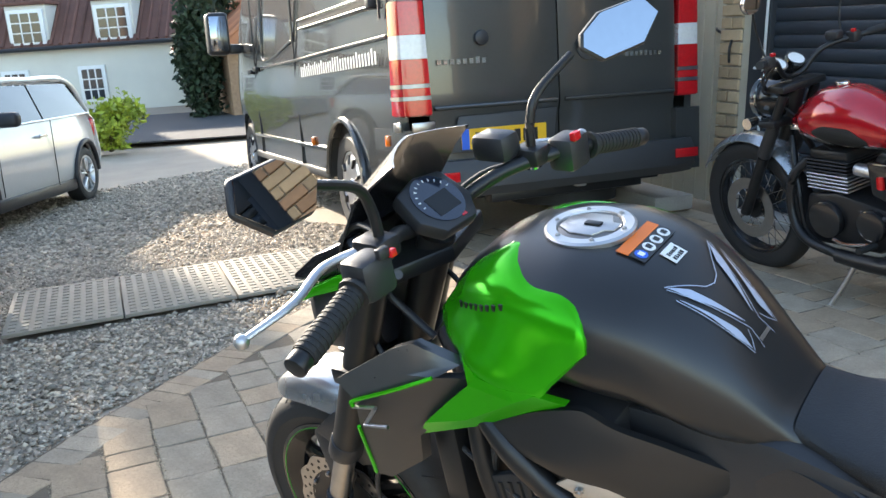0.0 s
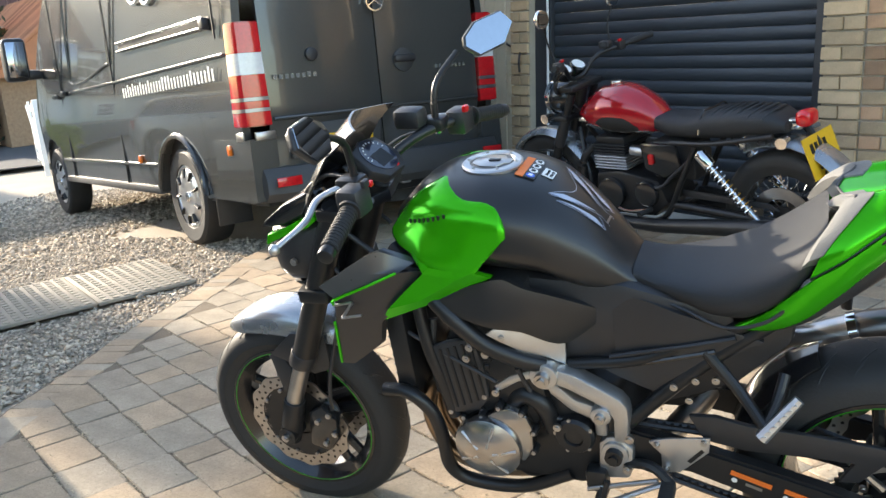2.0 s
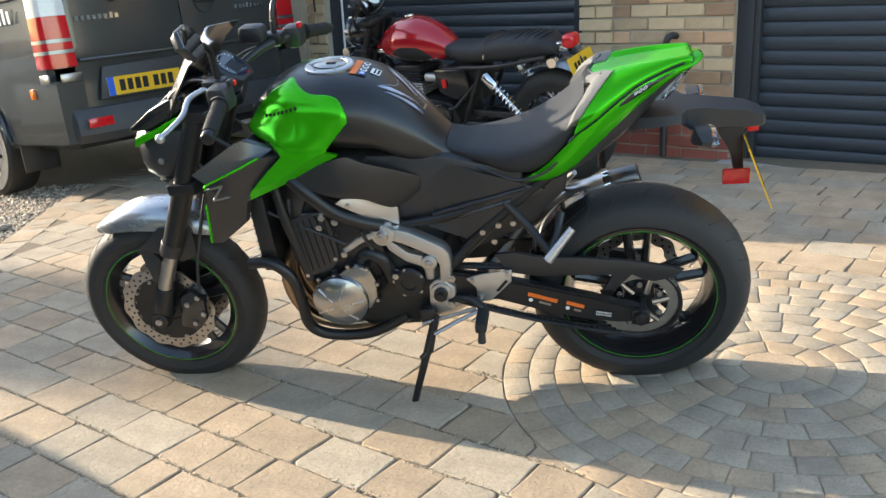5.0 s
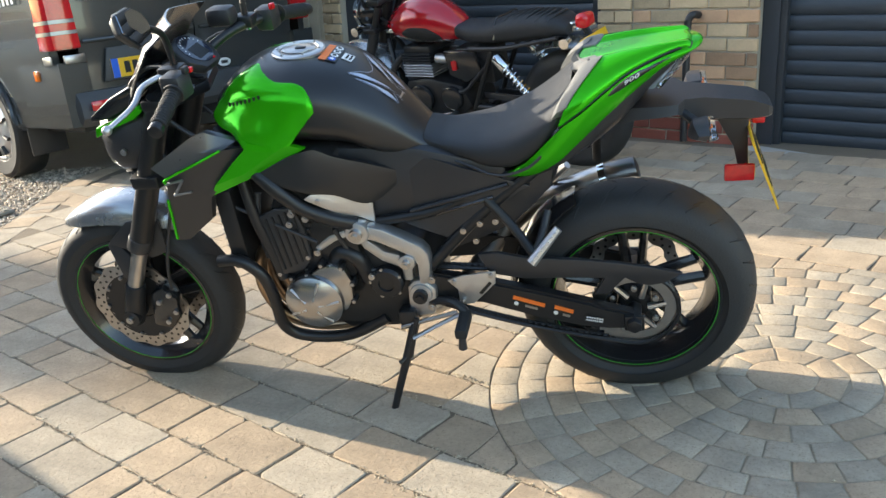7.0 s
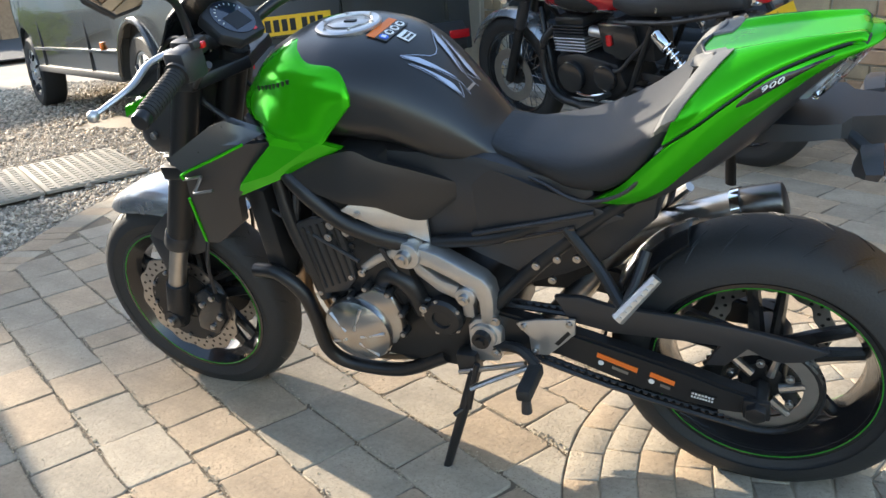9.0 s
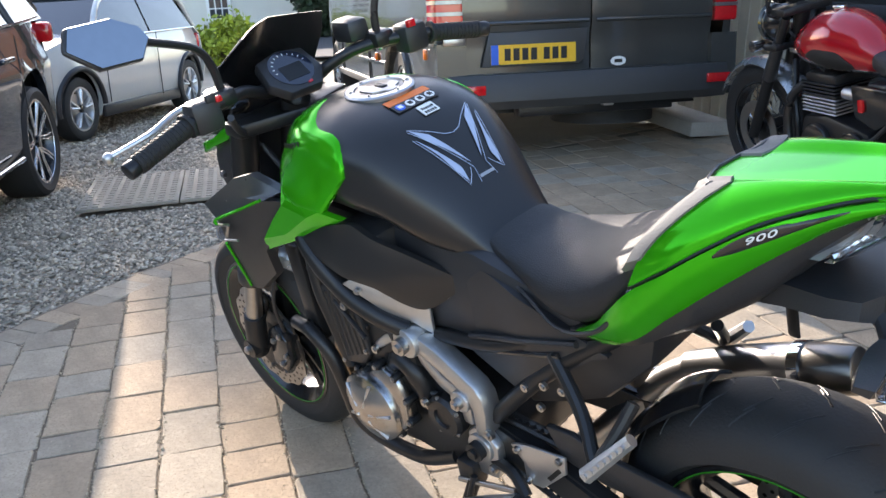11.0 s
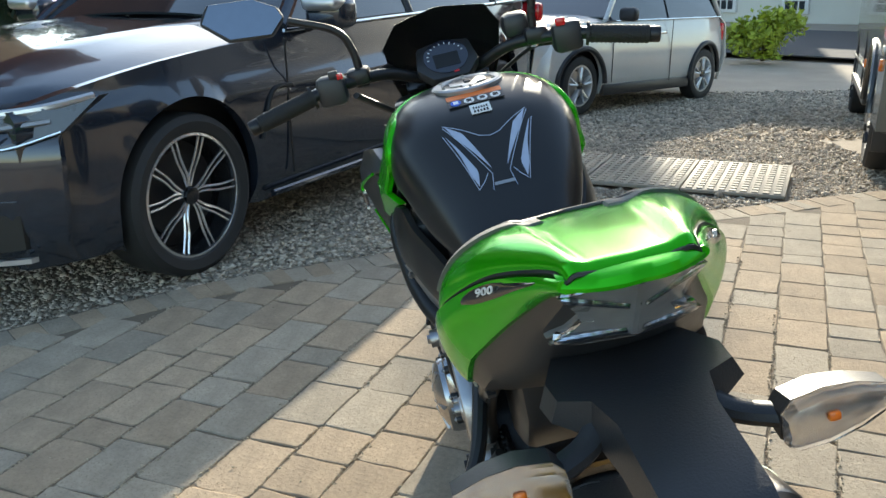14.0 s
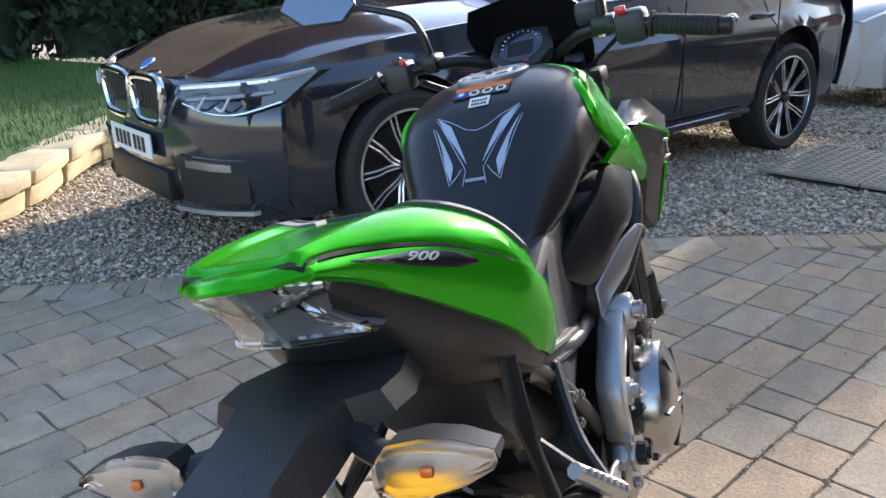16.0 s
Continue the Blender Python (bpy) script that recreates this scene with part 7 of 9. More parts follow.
# finned side of the cylinders with its studs, and the round cover below the bracket
for s in (-1, 1):
    blk = part("cylinder_side", plate([(-0.272, 0.640), (-0.215, 0.662), (-0.152, 0.672), (-0.138, 0.600), (-0.136, 0.515), (-0.165, 0.480), (-0.245, 0.460), (-0.262, 0.55)], 0.016, 0.005, at=s * 0.150), M["black_plastic"], bike, "black ribbed cylinder side")
    for k in range(6):
        u = k / 5
        part("cylinder_rib", rod((-0.256 + 0.094 * u, s * 0.158, 0.634 + 0.030 * u), (-0.238 + 0.092 * u, s * 0.158, 0.476 + 0.040 * u), 0.0042, 6), M["black_metal"], blk)
    for px, pz in ((-0.262, 0.636), (-0.160, 0.664), (-0.146, 0.520), (-0.238, 0.468)):
        bolt(blk, (px, s * 0.157, pz), 0.006, (0, s, 0))
    rc = part("round_cover", lathe([(0.046, 0.0), (0.046, s * 0.020), (0.040, s * 0.028), (0.022, s * 0.030), (0.020, s * 0.024), (0.0005, s * 0.024), (0.0005, 0.0)], "Y", 32), M["black_metal"], bike, "round black engine cover")
    rc.matrix_basis = Matrix.Translation((0.052, s * 0.128, 0.428))
    for k in range(5):
        a = 2 * math.pi * k / 5 + 0.5
        bolt(rc, (0.043 * math.cos(a), s * 0.020, 0.043 * math.sin(a)), 0.005, (0, s, 0))
    part("starter_hose", tube([(-0.06, s * 0.150, 0.60), (-0.03, s * 0.146, 0.52), (0.0, s * 0.140, 0.47), (0.04, s * 0.132, 0.46)], 0.006, 8, 5), M["black_plastic"], bike)


# the clutch side is the wider one: its castings stand further out
for ob in bike.children:
    if ob.name.split(".")[0] in ("engine_cover", "engine_bracket", "pivot_plate", "heel_plate", "frame_cover", "round_cover", "cylinder_side") and sum((ob.matrix_basis @ v.co).y for v in ob.data.vertices) > 0:
        ob.matrix_basis = Matrix.Translation((0, 0.020, 0)) @ ob.matrix_basis


# ---- vehicles; local x runs forwards, y to the left, z up ----
def side_skin(name, x0, x1, z0, z1, ymap, arches, mat, parent, side=1, nx=90, nz=14, label=""):
    """A body side as a grid with round wheel arches cut out and turned in."""
    bm = bmesh.new()
    V_ = []
    for i in range(nx + 1):
        col = []
        for j in range(nz + 1):
            x = x0 + (x1 - x0) * i / nx
            lo, hi = (z0(x), z1(x))
            z = lo + (hi - lo) * j / nz
            for cx, cz, r in arches:
                d = math.hypot(x - cx, z - cz)
                if d < r * 1.10 and d > 1e-4:
                    if d > r * 0.86:
                        k = r / d
                        x, z = cx + (x - cx) * k, cz + (z - cz) * k
            col.append(bm.verts.new((x, side * ymap(x, z), z)))
        V_.append(col)
    for i in range(nx):
        for j in range(nz):
            q = (V_[i][j], V_[i + 1][j], V_[i + 1][j + 1], V_[i][j + 1])
            c = sum((v.co for v in q), Vector()) / 4
            if any(math.hypot(c.x - cx, c.z - cz) < r * 0.985 for cx, cz, r in arches):
                continue
            bm.faces.new(q)
    bmesh.ops.delete(bm, geom=[v for v in bm.verts if not v.link_faces], context="VERTS")
    edges = [e for e in bm.edges if e.is_boundary]
    ex = bmesh.ops.extrude_edge_only(bm, edges=edges)
    bmesh.ops.translate(bm, vec=(0, -side * 0.05, 0), verts=[v for v in ex["geom"] if isinstance(v, bmesh.types.BMVert)])
    bmesh.ops.recalc_face_normals(bm, faces=bm.faces[:])
    return part(name, bm, mat, parent, label)


def sheet(name, rows, mat, parent, label="", thick=0.012, down=(0, 0, -1), sharp=40):
    """A curved panel from rows of points, given some thickness."""
    bm = bmesh.new()
    d = Vector(down) * thick
    T_ = [[bm.verts.new(p) for p in r] for r in rows]
    B_ = [[bm.verts.new(Vector(p) + d) for p in r] for r in rows]
    n, m = len(rows), len(rows[0])
    for i in range(n - 1):
        for j in range(m - 1):
            bm.faces.new((T_[i][j], T_[i + 1][j], T_[i + 1][j + 1], T_[i][j + 1]))
            bm.faces.new((B_[i][j], B_[i][j + 1], B_[i + 1][j + 1], B_[i + 1][j]))
    for i in range(n - 1):
        for j in (0, m - 1):
            bm.faces.new((T_[i][j], T_[i + 1][j], B_[i + 1][j], B_[i][j]))
    for j in range(m - 1):
        for i in (0, n - 1):
            bm.faces.new((T_[i][j], T_[i][j + 1], B_[i][j + 1], B_[i][j]))
    bmesh.ops.recalc_face_normals(bm, faces=bm.faces[:])
    return part(name, bm, mat, parent, label, sharp=sharp)


def road_wheel(parent, x, y, z, R, rim, width, style, side):
    """A car wheel on its axle: tyre, rim, spokes or cover, hub cap and brake disc; faces outwards along side."""
    w = new("wheel")
    w.parent = parent
    w.matrix_basis = Matrix.Translation((x, y, z)) @ (Matrix() if side > 0 else Matrix.Rotation(math.pi, 4, "Z"))
    hw = width / 2
    tp = [(rim, -hw * 0.8), (R - 0.035, -hw), (R - 0.008, -hw * 0.86), (R, -hw * 0.6), (R, hw * 0.6), (R - 0.008, hw * 0.86), (R - 0.035, hw), (rim + 0.012, hw * 0.92), (rim, hw * 0.8)]
    part("tyre", lathe(tp, seg=56), M["rubber"], w, "black car tyre")
    fm = M["wheel_silver"]
    part("rim", lathe([(rim + 0.006, hw * 0.86), (rim + 0.006, hw * 0.80), (rim - 0.012, hw * 0.55), (rim - 0.03, -hw * 0.5), (rim - 0.04, -hw * 0.5), (rim - 0.022, hw * 0.6), (rim - 0.010, hw * 0.86)], seg=56), M["black_paint"] if style == "twin" else fm, w, "wheel rim")
    # black disc paints in the shade behind the spokes
    part("wheel_back", cyl(rim - 0.02, 0.02, "Y", (0, -hw * 0.2, 0), 40), M["black_print_and_gaps"], w)
    part("brake_disc", cyl(rim * 0.7, 0.02, "Y", (0, 0.0, 0), 36), M["black_metal"] if style == "twin" else M["steel"], w)
    if style == "twin":
        part("rim_lip", lathe([(rim + 0.004, hw * 0.87), (rim - 0.006, hw * 0.89), (rim - 0.008, hw * 0.84), (rim + 0.004, hw * 0.82)], seg=56), M["spoke_silver"], w, "machined rim lip")
    if style == "twin":
        for k in range(10):
            # twin spokes in five groups, which part in a round fork
            end, mid = 2 * math.pi * k / 10, 2 * math.pi * (k - k % 2 + 0.5) / 10
            for s_ in (-1, 1):
                pts = []
                for q in range(8):
                    u = q / 7
                    r = 0.040 + (rim - 0.045) * u
                    f = min(1.0, u / 0.62)
                    a = mid + (end - mid) * (0.42 + 0.58 * f * f * (3 - 2 * f)) + s_ * (0.0080 + 0.0060 * u) / max(r, 0.05)
                    pts.append((r * math.cos(a), hw * (0.62 + 0.18 * u), r * math.sin(a)))
                part("spoke", tube(pts, 0.0066, 6, 2, taper=0.0058, flat=0.9), M["spoke_silver"], w)
    elif style == "five":
        for k in range(5):
            a = 2 * math.pi * k / 5 + 0.3
            for s_ in (-1, 1):
                part("spoke", tube([(0.05 * math.cos(a), hw * 0.7, 0.05 * math.sin(a)), ((rim - 0.015) * math.cos(a + s_ * 0.16), hw * 0.74, (rim - 0.015) * math.sin(a + s_ * 0.16))], 0.026, 8, 2, taper=0.02, flat=0.6), fm, w)
    else:
        part("wheel_cover", lathe([(rim - 0.005, hw * 0.70), (rim - 0.03, hw * 0.86), (rim * 0.55, hw * 0.95), (rim * 0.3, hw * 0.86), (0.001, hw * 0.9), (0.001, hw * 0.6)], seg=48), fm, w, "silver plastic wheel cover")
        for k in range(9):
            a = 2 * math.pi * k / 9
            b = tube([(rim * 0.62 * math.cos(a), hw * 0.93, rim * 0.62 * math.sin(a)), (rim * 0.9 * math.cos(a), hw * 0.86, rim * 0.9 * math.sin(a))], 0.018, 8, 2, taper=0.024, flat=0.5)
            # slot openings are black bars, not cut through; their shade is painted
            part("cover_slot", b, M["black_print_and_gaps"], w)
    part("hub_cap", cyl(0.036, 0.02, "Y", (0, hw * (0.72 if style != "cover" else 0.9), 0), 24, bevel=0.004), M["chrome"] if style == "cover" else M["black_paint"], w)
    return w


# -- grey panel van --
VAN = Matrix.Translation((-2.80, 1.90, -0.03)) @ LEVEL @ pose(0, 0, 0, 0, 0, 157.5) @ Matrix.Rotation(radians(3.6), 4, "Y") @ Matrix.Rotation(radians(-1.6), 4, "X")  # rear left corner; local x forwards, local y to the van's left
van = thing("van", "dark grey panel van with white lettering on its side", "van", VAN)
VW = 1.87


def van_y(x, z):
    """Distance of the body side from the van's left edge line, inwards negative."""
    t = 0.0
    if z > 1.15:
        t -= 0.055 * ((z - 1.15) / 1.4) ** 1.5 * 2
    t += 0.018 * math.exp(-((z - 1.0) / 0.25) ** 2)
    if x > 4.6:
        t -= 0.10 * ((x - 4.6) / 1.0) ** 2
    return t


VTOP = lambda x: 2.45 if x < 4.1 else 2.45 - 1.25 * max(0, (x - 4.1) / 1.35) ** 1.1
for sd, nm in ((1, "left"), (-1, "right")):
    hold = new("side_frame")
    hold.parent = van
    hold.matrix_basis = Matrix() if sd > 0 else Matrix.Translation((0, -VW, 0)) @ Matrix.Diagonal((1, -1, 1, 1))
    side_skin("body_side", -0.02, 5.45, lambda x: 0.42, VTOP, van_y, ((1.12, 0.385, 0.43), (4.78, 0.385, 0.43)), M["van_paint"], hold, 1, 120, 30, "dark grey metallic van side")
    if sd > 0:
        # rubbing strip and waist mouldings
        for x0, x1 in ((1.58, 4.32),):
            part("rubbing_strip", box(x1 - x0, 0.03, 0.03, ((x0 + x1) / 2, 0.006, 0.615), 0.008), M["van_paint"], hold)
            part("sill", box(x1 - x0, 0.05, 0.06, ((x0 + x1) / 2, -0.005, 0.43), 0.012), M["van_plastic"], hold, "dark plastic sill")
        part("arch_lip", tube([(1.12 + 0.445 * math.cos(radians(a)), 0.012, 0.385 + 0.445 * math.sin(radians(a))) for a in range(8, 175, 11)], 0.022, 8, 2, flat=1.0), M["van_paint"], hold, "flared rear wheel arch")
        part("door_rail", box(1.75, 0.012, 0.045, (1.24, -0.008, 1.51), 0.004), M["black_plastic"], hold, "sliding door rail")
        part("rail_lip", rod((0.36, 0.006, 1.54), (2.12, 0.006, 1.54), 0.009, 8), M["van_paint"], hold)
        part("rail_lip", rod((0.36, 0.008, 1.48), (2.12, 0.008, 1.48), 0.009, 8), M["van_paint"], hold)
        part("rail_stop", box(0.07, 0.05, 0.07, (0.345, 0.01, 1.50), 0.012), M["black_plastic"], hold)
        # panel gaps are black strips on the skin that paint their shade
        for sx in (2.35, 4.02):
            part("panel_gap", box(0.010, 0.012, 1.9, (sx, 0.008, 1.38)), M["black_print_and_gaps"], hold, smooth=False)
        part("panel_gap", box(0.010, 0.012, 1.0, (0.20, 0.012, 1.9)), M["black_print_and_gaps"], hold, smooth=False)
        # swaged panels
        part("swage_panel", tube([(2.42, -0.01, 2.3), (2.40, 0.0, 1.5), (2.55, 0.004, 1.40), (3.55, 0.0, 1.30), (3.66, -0.005, 1.5), (3.66, -0.05, 2.3)], 0.010, 8, 5), M["van_paint"], hold)
        part("swage_panel", tube([(0.12, 0.010, 1.30), (1.2, 0.012, 1.28), (2.2, 0.012, 1.26), (3.7, 0.010, 1.24)], 0.011, 8, 4), M["van_paint"], hold)
        for hx, hz in ((3.90, 1.24), (4.16, 1.22)):
            part("door_handle", box(0.16, 0.04, 0.045, (hx, 0.03, hz), 0.014), M["black_plastic"], hold, "black door handle")
        part("cab_glass", loft([[(3.92, -0.012, 1.42), (4.9, -0.02, 1.36), (4.45, -0.10, 2.05), (3.96, -0.06, 2.05)], [(3.92, -0.04, 1.42), (4.9, -0.05, 1.36), (4.45, -0.13, 2.05), (3.96, -0.09, 2.05)]]), M["car_glass"], hold, "dark cab window", smooth=False)
        mr = part("door_mirror", box(0.20, 0.22, 0.42, (4.75, 0.22, 1.62), 0.05, 3), M["black_plastic"], hold, "large black door mirror")
        part("mirror_glass", box(0.006, 0.17, 0.34, (4.647, 0.22, 1.62), 0.002), M["mirror"], mr)
        part("mirror_arm", box(0.10, 0.16, 0.10, (4.78, 0.06, 1.47), 0.03), M["black_plastic"], mr)
        for ax_, az in ((0.20, 0.735), (1.94, 0.655)):
            part("side_marker", box(0.05, 0.022, 0.062, (ax_, 0.014, az), 0.008), M["amber"], hold, "amber side marker")
        # web address as plain bars, and the emblem above as a plain knot of strokes
        word_bars(hold, facing((2.05, 0.0375, 1.125), (-1, 0, 0.018), (0, 0, 1)), 1.84, 0.090, 31, M["white"], 9, 0.003, fill=0.42)
        for cx, cz, r in ((1.62, 1.92, 0.16), (1.36, 1.86, 0.13), (1.16, 1.97, 0.12)):
            part("emblem_stroke", tube([(cx + r * math.cos(t_), -0.012, cz + r * 0.9 * math.sin(t_)) for t_ in [0.3 + 5.4 * q / 9 for q in range(10)]], 0.014, 6, 4, flat=1.0), M["white"], hold, "white emblem stroke")
# roof, front
sheet("roof", [[(x, -0.11 - (VW - 0.22) * j / 8, VTOP(x) + 0.09 * math.sin(math.pi * j / 8)) for j in range(9)] for x in (-0.02, 2, 4.1, 4.6)], M["van_paint"], van, "grey van roof")
sheet("windscreen", [[(x, -0.13 - (VW - 0.26) * j / 8, VTOP(x)) for j in range(9)] for x in (4.6, 5.0, 5.3)], M["car_glass"], van, "dark windscreen")
sheet("bonnet", [[(x, -0.18 - (VW - 0.36) * j / 8, z) for j in range(9)] for x, z in ((5.3, 1.32), (5.55, 1.15), (5.72, 0.95), (5.78, 0.5))], M["van_paint"], van)
part("floor_pan", box(5.2, VW - 0.3, 0.10, (2.7, -VW / 2, 0.42)), M["black_print_and_gaps"], van)
# solid black boxes stand for the shade inside the wheel arches
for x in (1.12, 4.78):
    part("wheel_well", box(0.92, VW - 0.10, 0.46, (x, -VW / 2, 0.62)), M["black_print_and_gaps"], van)
    for y, sd in ((-0.125, 1), (-VW + 0.125, -1)):
        hub = VAN @ Vector((x, y, 0))
        road_wheel(van, x, y, 0.345 + ground_z(hub.x, hub.y) + 0.010 - hub.z, 0.345, 0.215, 0.23, "cover", sd)
part("mud_flap", box(0.02, 0.24, 0.34, (0.62, -0.14, 0.40), 0.006), M["black_plastic"], van, "black rubber mud flap")
part("spare_wheel", lathe([(0.335, -0.10), (0.335, 0.10), (0.26, 0.11), (0.18, 0.06), (0.18, -0.06), (0.26, -0.11)], "Z", 40), M["rubber"], van, "spare wheel slung under the tail").matrix_basis = Matrix.Translation((0.42, -1.22, 0.36))
# rear: two doors, plate recess, bumper, lamps
rear_y0, rear_y1 = -0.145, -VW + 0.145
seam = -0.935
for ya, yb, nm in ((rear_y0, seam + 0.005, "rear_door"), (seam - 0.005, rear_y1, "rear_door")):
    w_ = abs(ya - yb)
    rows = []
    for q in range(25):
        z = 0.60 + 1.84 * q / 24
        xx = -0.085 + 0.07 * max(0, (z - 1.2) / 1.3) ** 2 + (0.020 if 0.60 <= z < 0.90 else 0.0)
        rows.append([(xx + 0.012 * (2 * abs(j / 10 - 0.5)) ** 4, ya + (yb - ya) * j / 10, z) for j in range(11)])
    dr = sheet(nm, rows, M["van_paint"], van, "dark grey rear van door", 0.03, (1, 0, 0))
    part("door_crease", tube([(-0.083 + 0.004, ya + (yb - ya) * j / 6 * 0.96 - 0.02, 1.62 + 0.10 * math.sin(math.pi * (j / 6) ** 1.0 * 0.9)) for j in range(7)], 0.009, 8, 3), M["van_paint"], dr)
    part("door_swage", rod((-0.090, ya - 0.02, 0.905), (-0.090, yb + 0.02, 0.905), 0.012, 8), M["van_paint"], dr)
pl_rec = plate([(-0.25, 0.660), (-0.30, 0.852), (-0.905, 0.862), (-0.88, 0.685), (-0.85, 0.660)], 0.012, 0.004, "YZ", -0.088)
part("plate_recess", pl_rec, M["van_plastic"], van, "grey plate surround")
vp = part("number_plate", box(0.52, 0.111, 0.006), M["yellow_plate"], van, "yellow rear number plate", smooth=False)
vp.matrix_basis = facing((-0.100, -0.565, 0.728), (0, -1, 0), (0, 0, 1))
part("plate_band", box(0.045, 0.111, 0.0065, (-0.237, 0, 0.0005)), M["blue"], vp, smooth=False)
plate_bars(vp, Matrix.Translation((0.02, 0, 0.001)), 0.50, 0.111, 7, M["black_print_and_gaps"], 4)
part("door_lock", cyl(0.04, 0.03, "X", (-0.095, -0.455, 1.262), 20, bevel=0.006), M["black_plastic"], van, "round black lock cover")
lh = part("door_grip", box(0.05, 0.16, 0.045, (-0.105, -1.12, 1.20), 0.014), M["black_plastic"], van, "black rear door handle")
part("grip_dish", cyl(0.075, 0.012, "X", (-0.088, -1.12, 1.19), 28, bevel=0.003), M["van_plastic"], lh)
eb = part("round_badge", lathe([(0.066, 0.0), (0.066, 0.02), (0.056, 0.02), (0.056, 0.0)], "X", 32), M["chrome"], van, "round chrome badge")
eb.matrix_basis = Matrix.Translation((-0.09, -0.935, 1.56)) @ Matrix.Rotation(math.pi, 4, "Z")
for k in range(3):
    a = radians(90 + 120 * k)
    part("badge_arm", rod((0.012, 0, 0), (0.012, 0.058 * math.cos(a), 0.058 * math.sin(a)), 0.006, 6), M["chrome"], eb)
word_bars(van, facing((-0.0925, -0.185, 1.130), (0, -1, 0), (0, 0, 1)), 0.30, 0.034, 8, M["chrome"], 11, 0.004, name="badge_letter")
word_bars(van, facing((-0.0925, -1.36, 1.12), (0, -1, 0), (0, 0, 1)), 0.26, 0.030, 8, M["chrome"], 12, 0.004, name="badge_letter")
ar = part("oval_sticker", cyl(0.034, 0.003, "X", (0, 0, 0), 28), M["white"], van, "small white oval sticker")
ar.matrix_basis = Matrix.Translation((-0.094, -1.10, 0.662)) @ Matrix.Diagonal((1, 1.45, 0.8, 1))
part("sticker_mark", box(0.002, 0.05, 0.02, (-0.0965, -1.10, 0.662)), M["black_print_and_gaps"], van, smooth=False)
bump = loft([[(x, y, z) for x, z in ((-0.155 + o, 0.42), (-0.195 + o, 0.47), (-0.195 + o, 0.56), (-0.16 + o, 0.62), (-0.06, 0.62), (0.02, 0.42))] for y, o in ((0.0, 0.16), (-0.05, 0.06), (-0.20, 0.01), (-0.60, 0), (-VW + 0.60, 0), (-VW + 0.20, 0.01), (-VW + 0.05, 0.06), (-VW, 0.16))])
part("rear_bumper", bump, M["van_plastic"], van, "dark grey plastic rear bumper")
part("bumper_corner", loft([[(x, y, z) for y, z in ((0.012, 0.43), (0.012, 0.80), (-0.16, 0.80), (-0.16, 0.43))] for x in (-0.10, 0.22, 0.44)]), M["van_paint"], van, "grey corner panel")
part("bumper_corner", loft([[(x, y, z) for y, z in ((-VW - 0.012, 0.43), (-VW - 0.012, 0.80), (-VW + 0.16, 0.80), (-VW + 0.16, 0.43))] for x in (-0.10, 0.22, 0.44)]), M["van_paint"], van, "grey corner panel")
for y in (-0.165, -1.715):
    part("bumper_reflector", box(0.012, 0.16, 0.055, (-0.194, y, 0.540), 0.005), M["red_lens"], van, "red bumper reflector")
part("hinge_plate", box(0.10, 0.015, 0.05, (0.0, 0.022, 0.815), 0.006), M["steel"], van, "bare metal door hinge")
part("hinge_plate", box(0.02, 0.13, 0.05, (-0.105, -0.09, 0.815), 0.006), M["steel"], van)
part("tow_bracket", box(0.10, 1.0, 0.08, (-0.02, -0.98, 0.40), 0.01), M["black_metal"], van)
part("tow_socket", box(0.05, 0.07, 0.05, (-0.12, -1.02, 0.43), 0.01), M["alu"], van)
for sgn, y0 in ((1, 0.0), (-1, -VW)):
    def lamp_band(z0, z1, proud):
        """One level of the lamp; it narrows a little upwards and wraps round the corner."""
        out = []
        for z in (z0, z1):
            k = 0.145 - 0.030 * (z - 0.875)
            out.append([(x, y0 + sgn * y, z) for x, y in ((-0.094 - proud, -k), (-0.100 - proud, -0.03), (-0.085 - proud * 0.8, 0.004 + proud * 0.6), (-0.05, 0.018 + proud), (0.045 - 0.05 * (z - 0.875), 0.024 + proud), (0.04, -0.04), (-0.05, -k))])
        return loft(out)

    tlm = part("tail_light", lamp_band(0.872, 1.466, 0.0), M["red_dark"], van, "tall red and clear tail light")
    for za, zb_, mt in ((0.878, 0.955, "red_lens"), (0.955, 0.977, "lamp_facet"), (0.977, 1.018, "red_lens"), (1.018, 1.040, "lamp_facet"), (1.040, 1.168, "red_lens"), (1.168, 1.292, "lamp_clear"), (1.292, 1.460, "red_lens")):
        part("lamp_segment", lamp_band(za + 0.001, zb_ - 0.001, 0.011 if mt == "lamp_facet" else 0.007), M[mt], tlm, {"red_lens": "red lamp band", "lamp_clear": "clear lamp band"}.get(mt, "silver lamp strip"))

# -- black estate/saloon with multi-spoke wheels --
CAR = pose(-1.92, -1.28, 0, 0, 0, -27.7)
car = thing("car", "black executive car with large multi-spoke wheels parked on gravel", "car", CAR)
CH = -0.93  # centre line


def car_w(x):
    """Half width of the body along the car."""
    return interp(x, [(-3.95, 0.72), (-3.6, 0.87), (-2.9, 0.94), (-1.4, 0.94), (0.0, 0.945), (0.45, 0.92), (0.70, 0.82)])


def car_y(x, z):
    t = interp(z, [(0.20, -0.06), (0.32, -0.015), (0.55, 0.0), (0.70, 0.005), (0.78, -0.02), (0.92, -0.055), (1.02, -0.085)])
    crease = 0.012 * math.exp(-((z - (0.74 + 0.02 * x / 3)) / 0.03) ** 2)
    return car_w(x) + t + crease


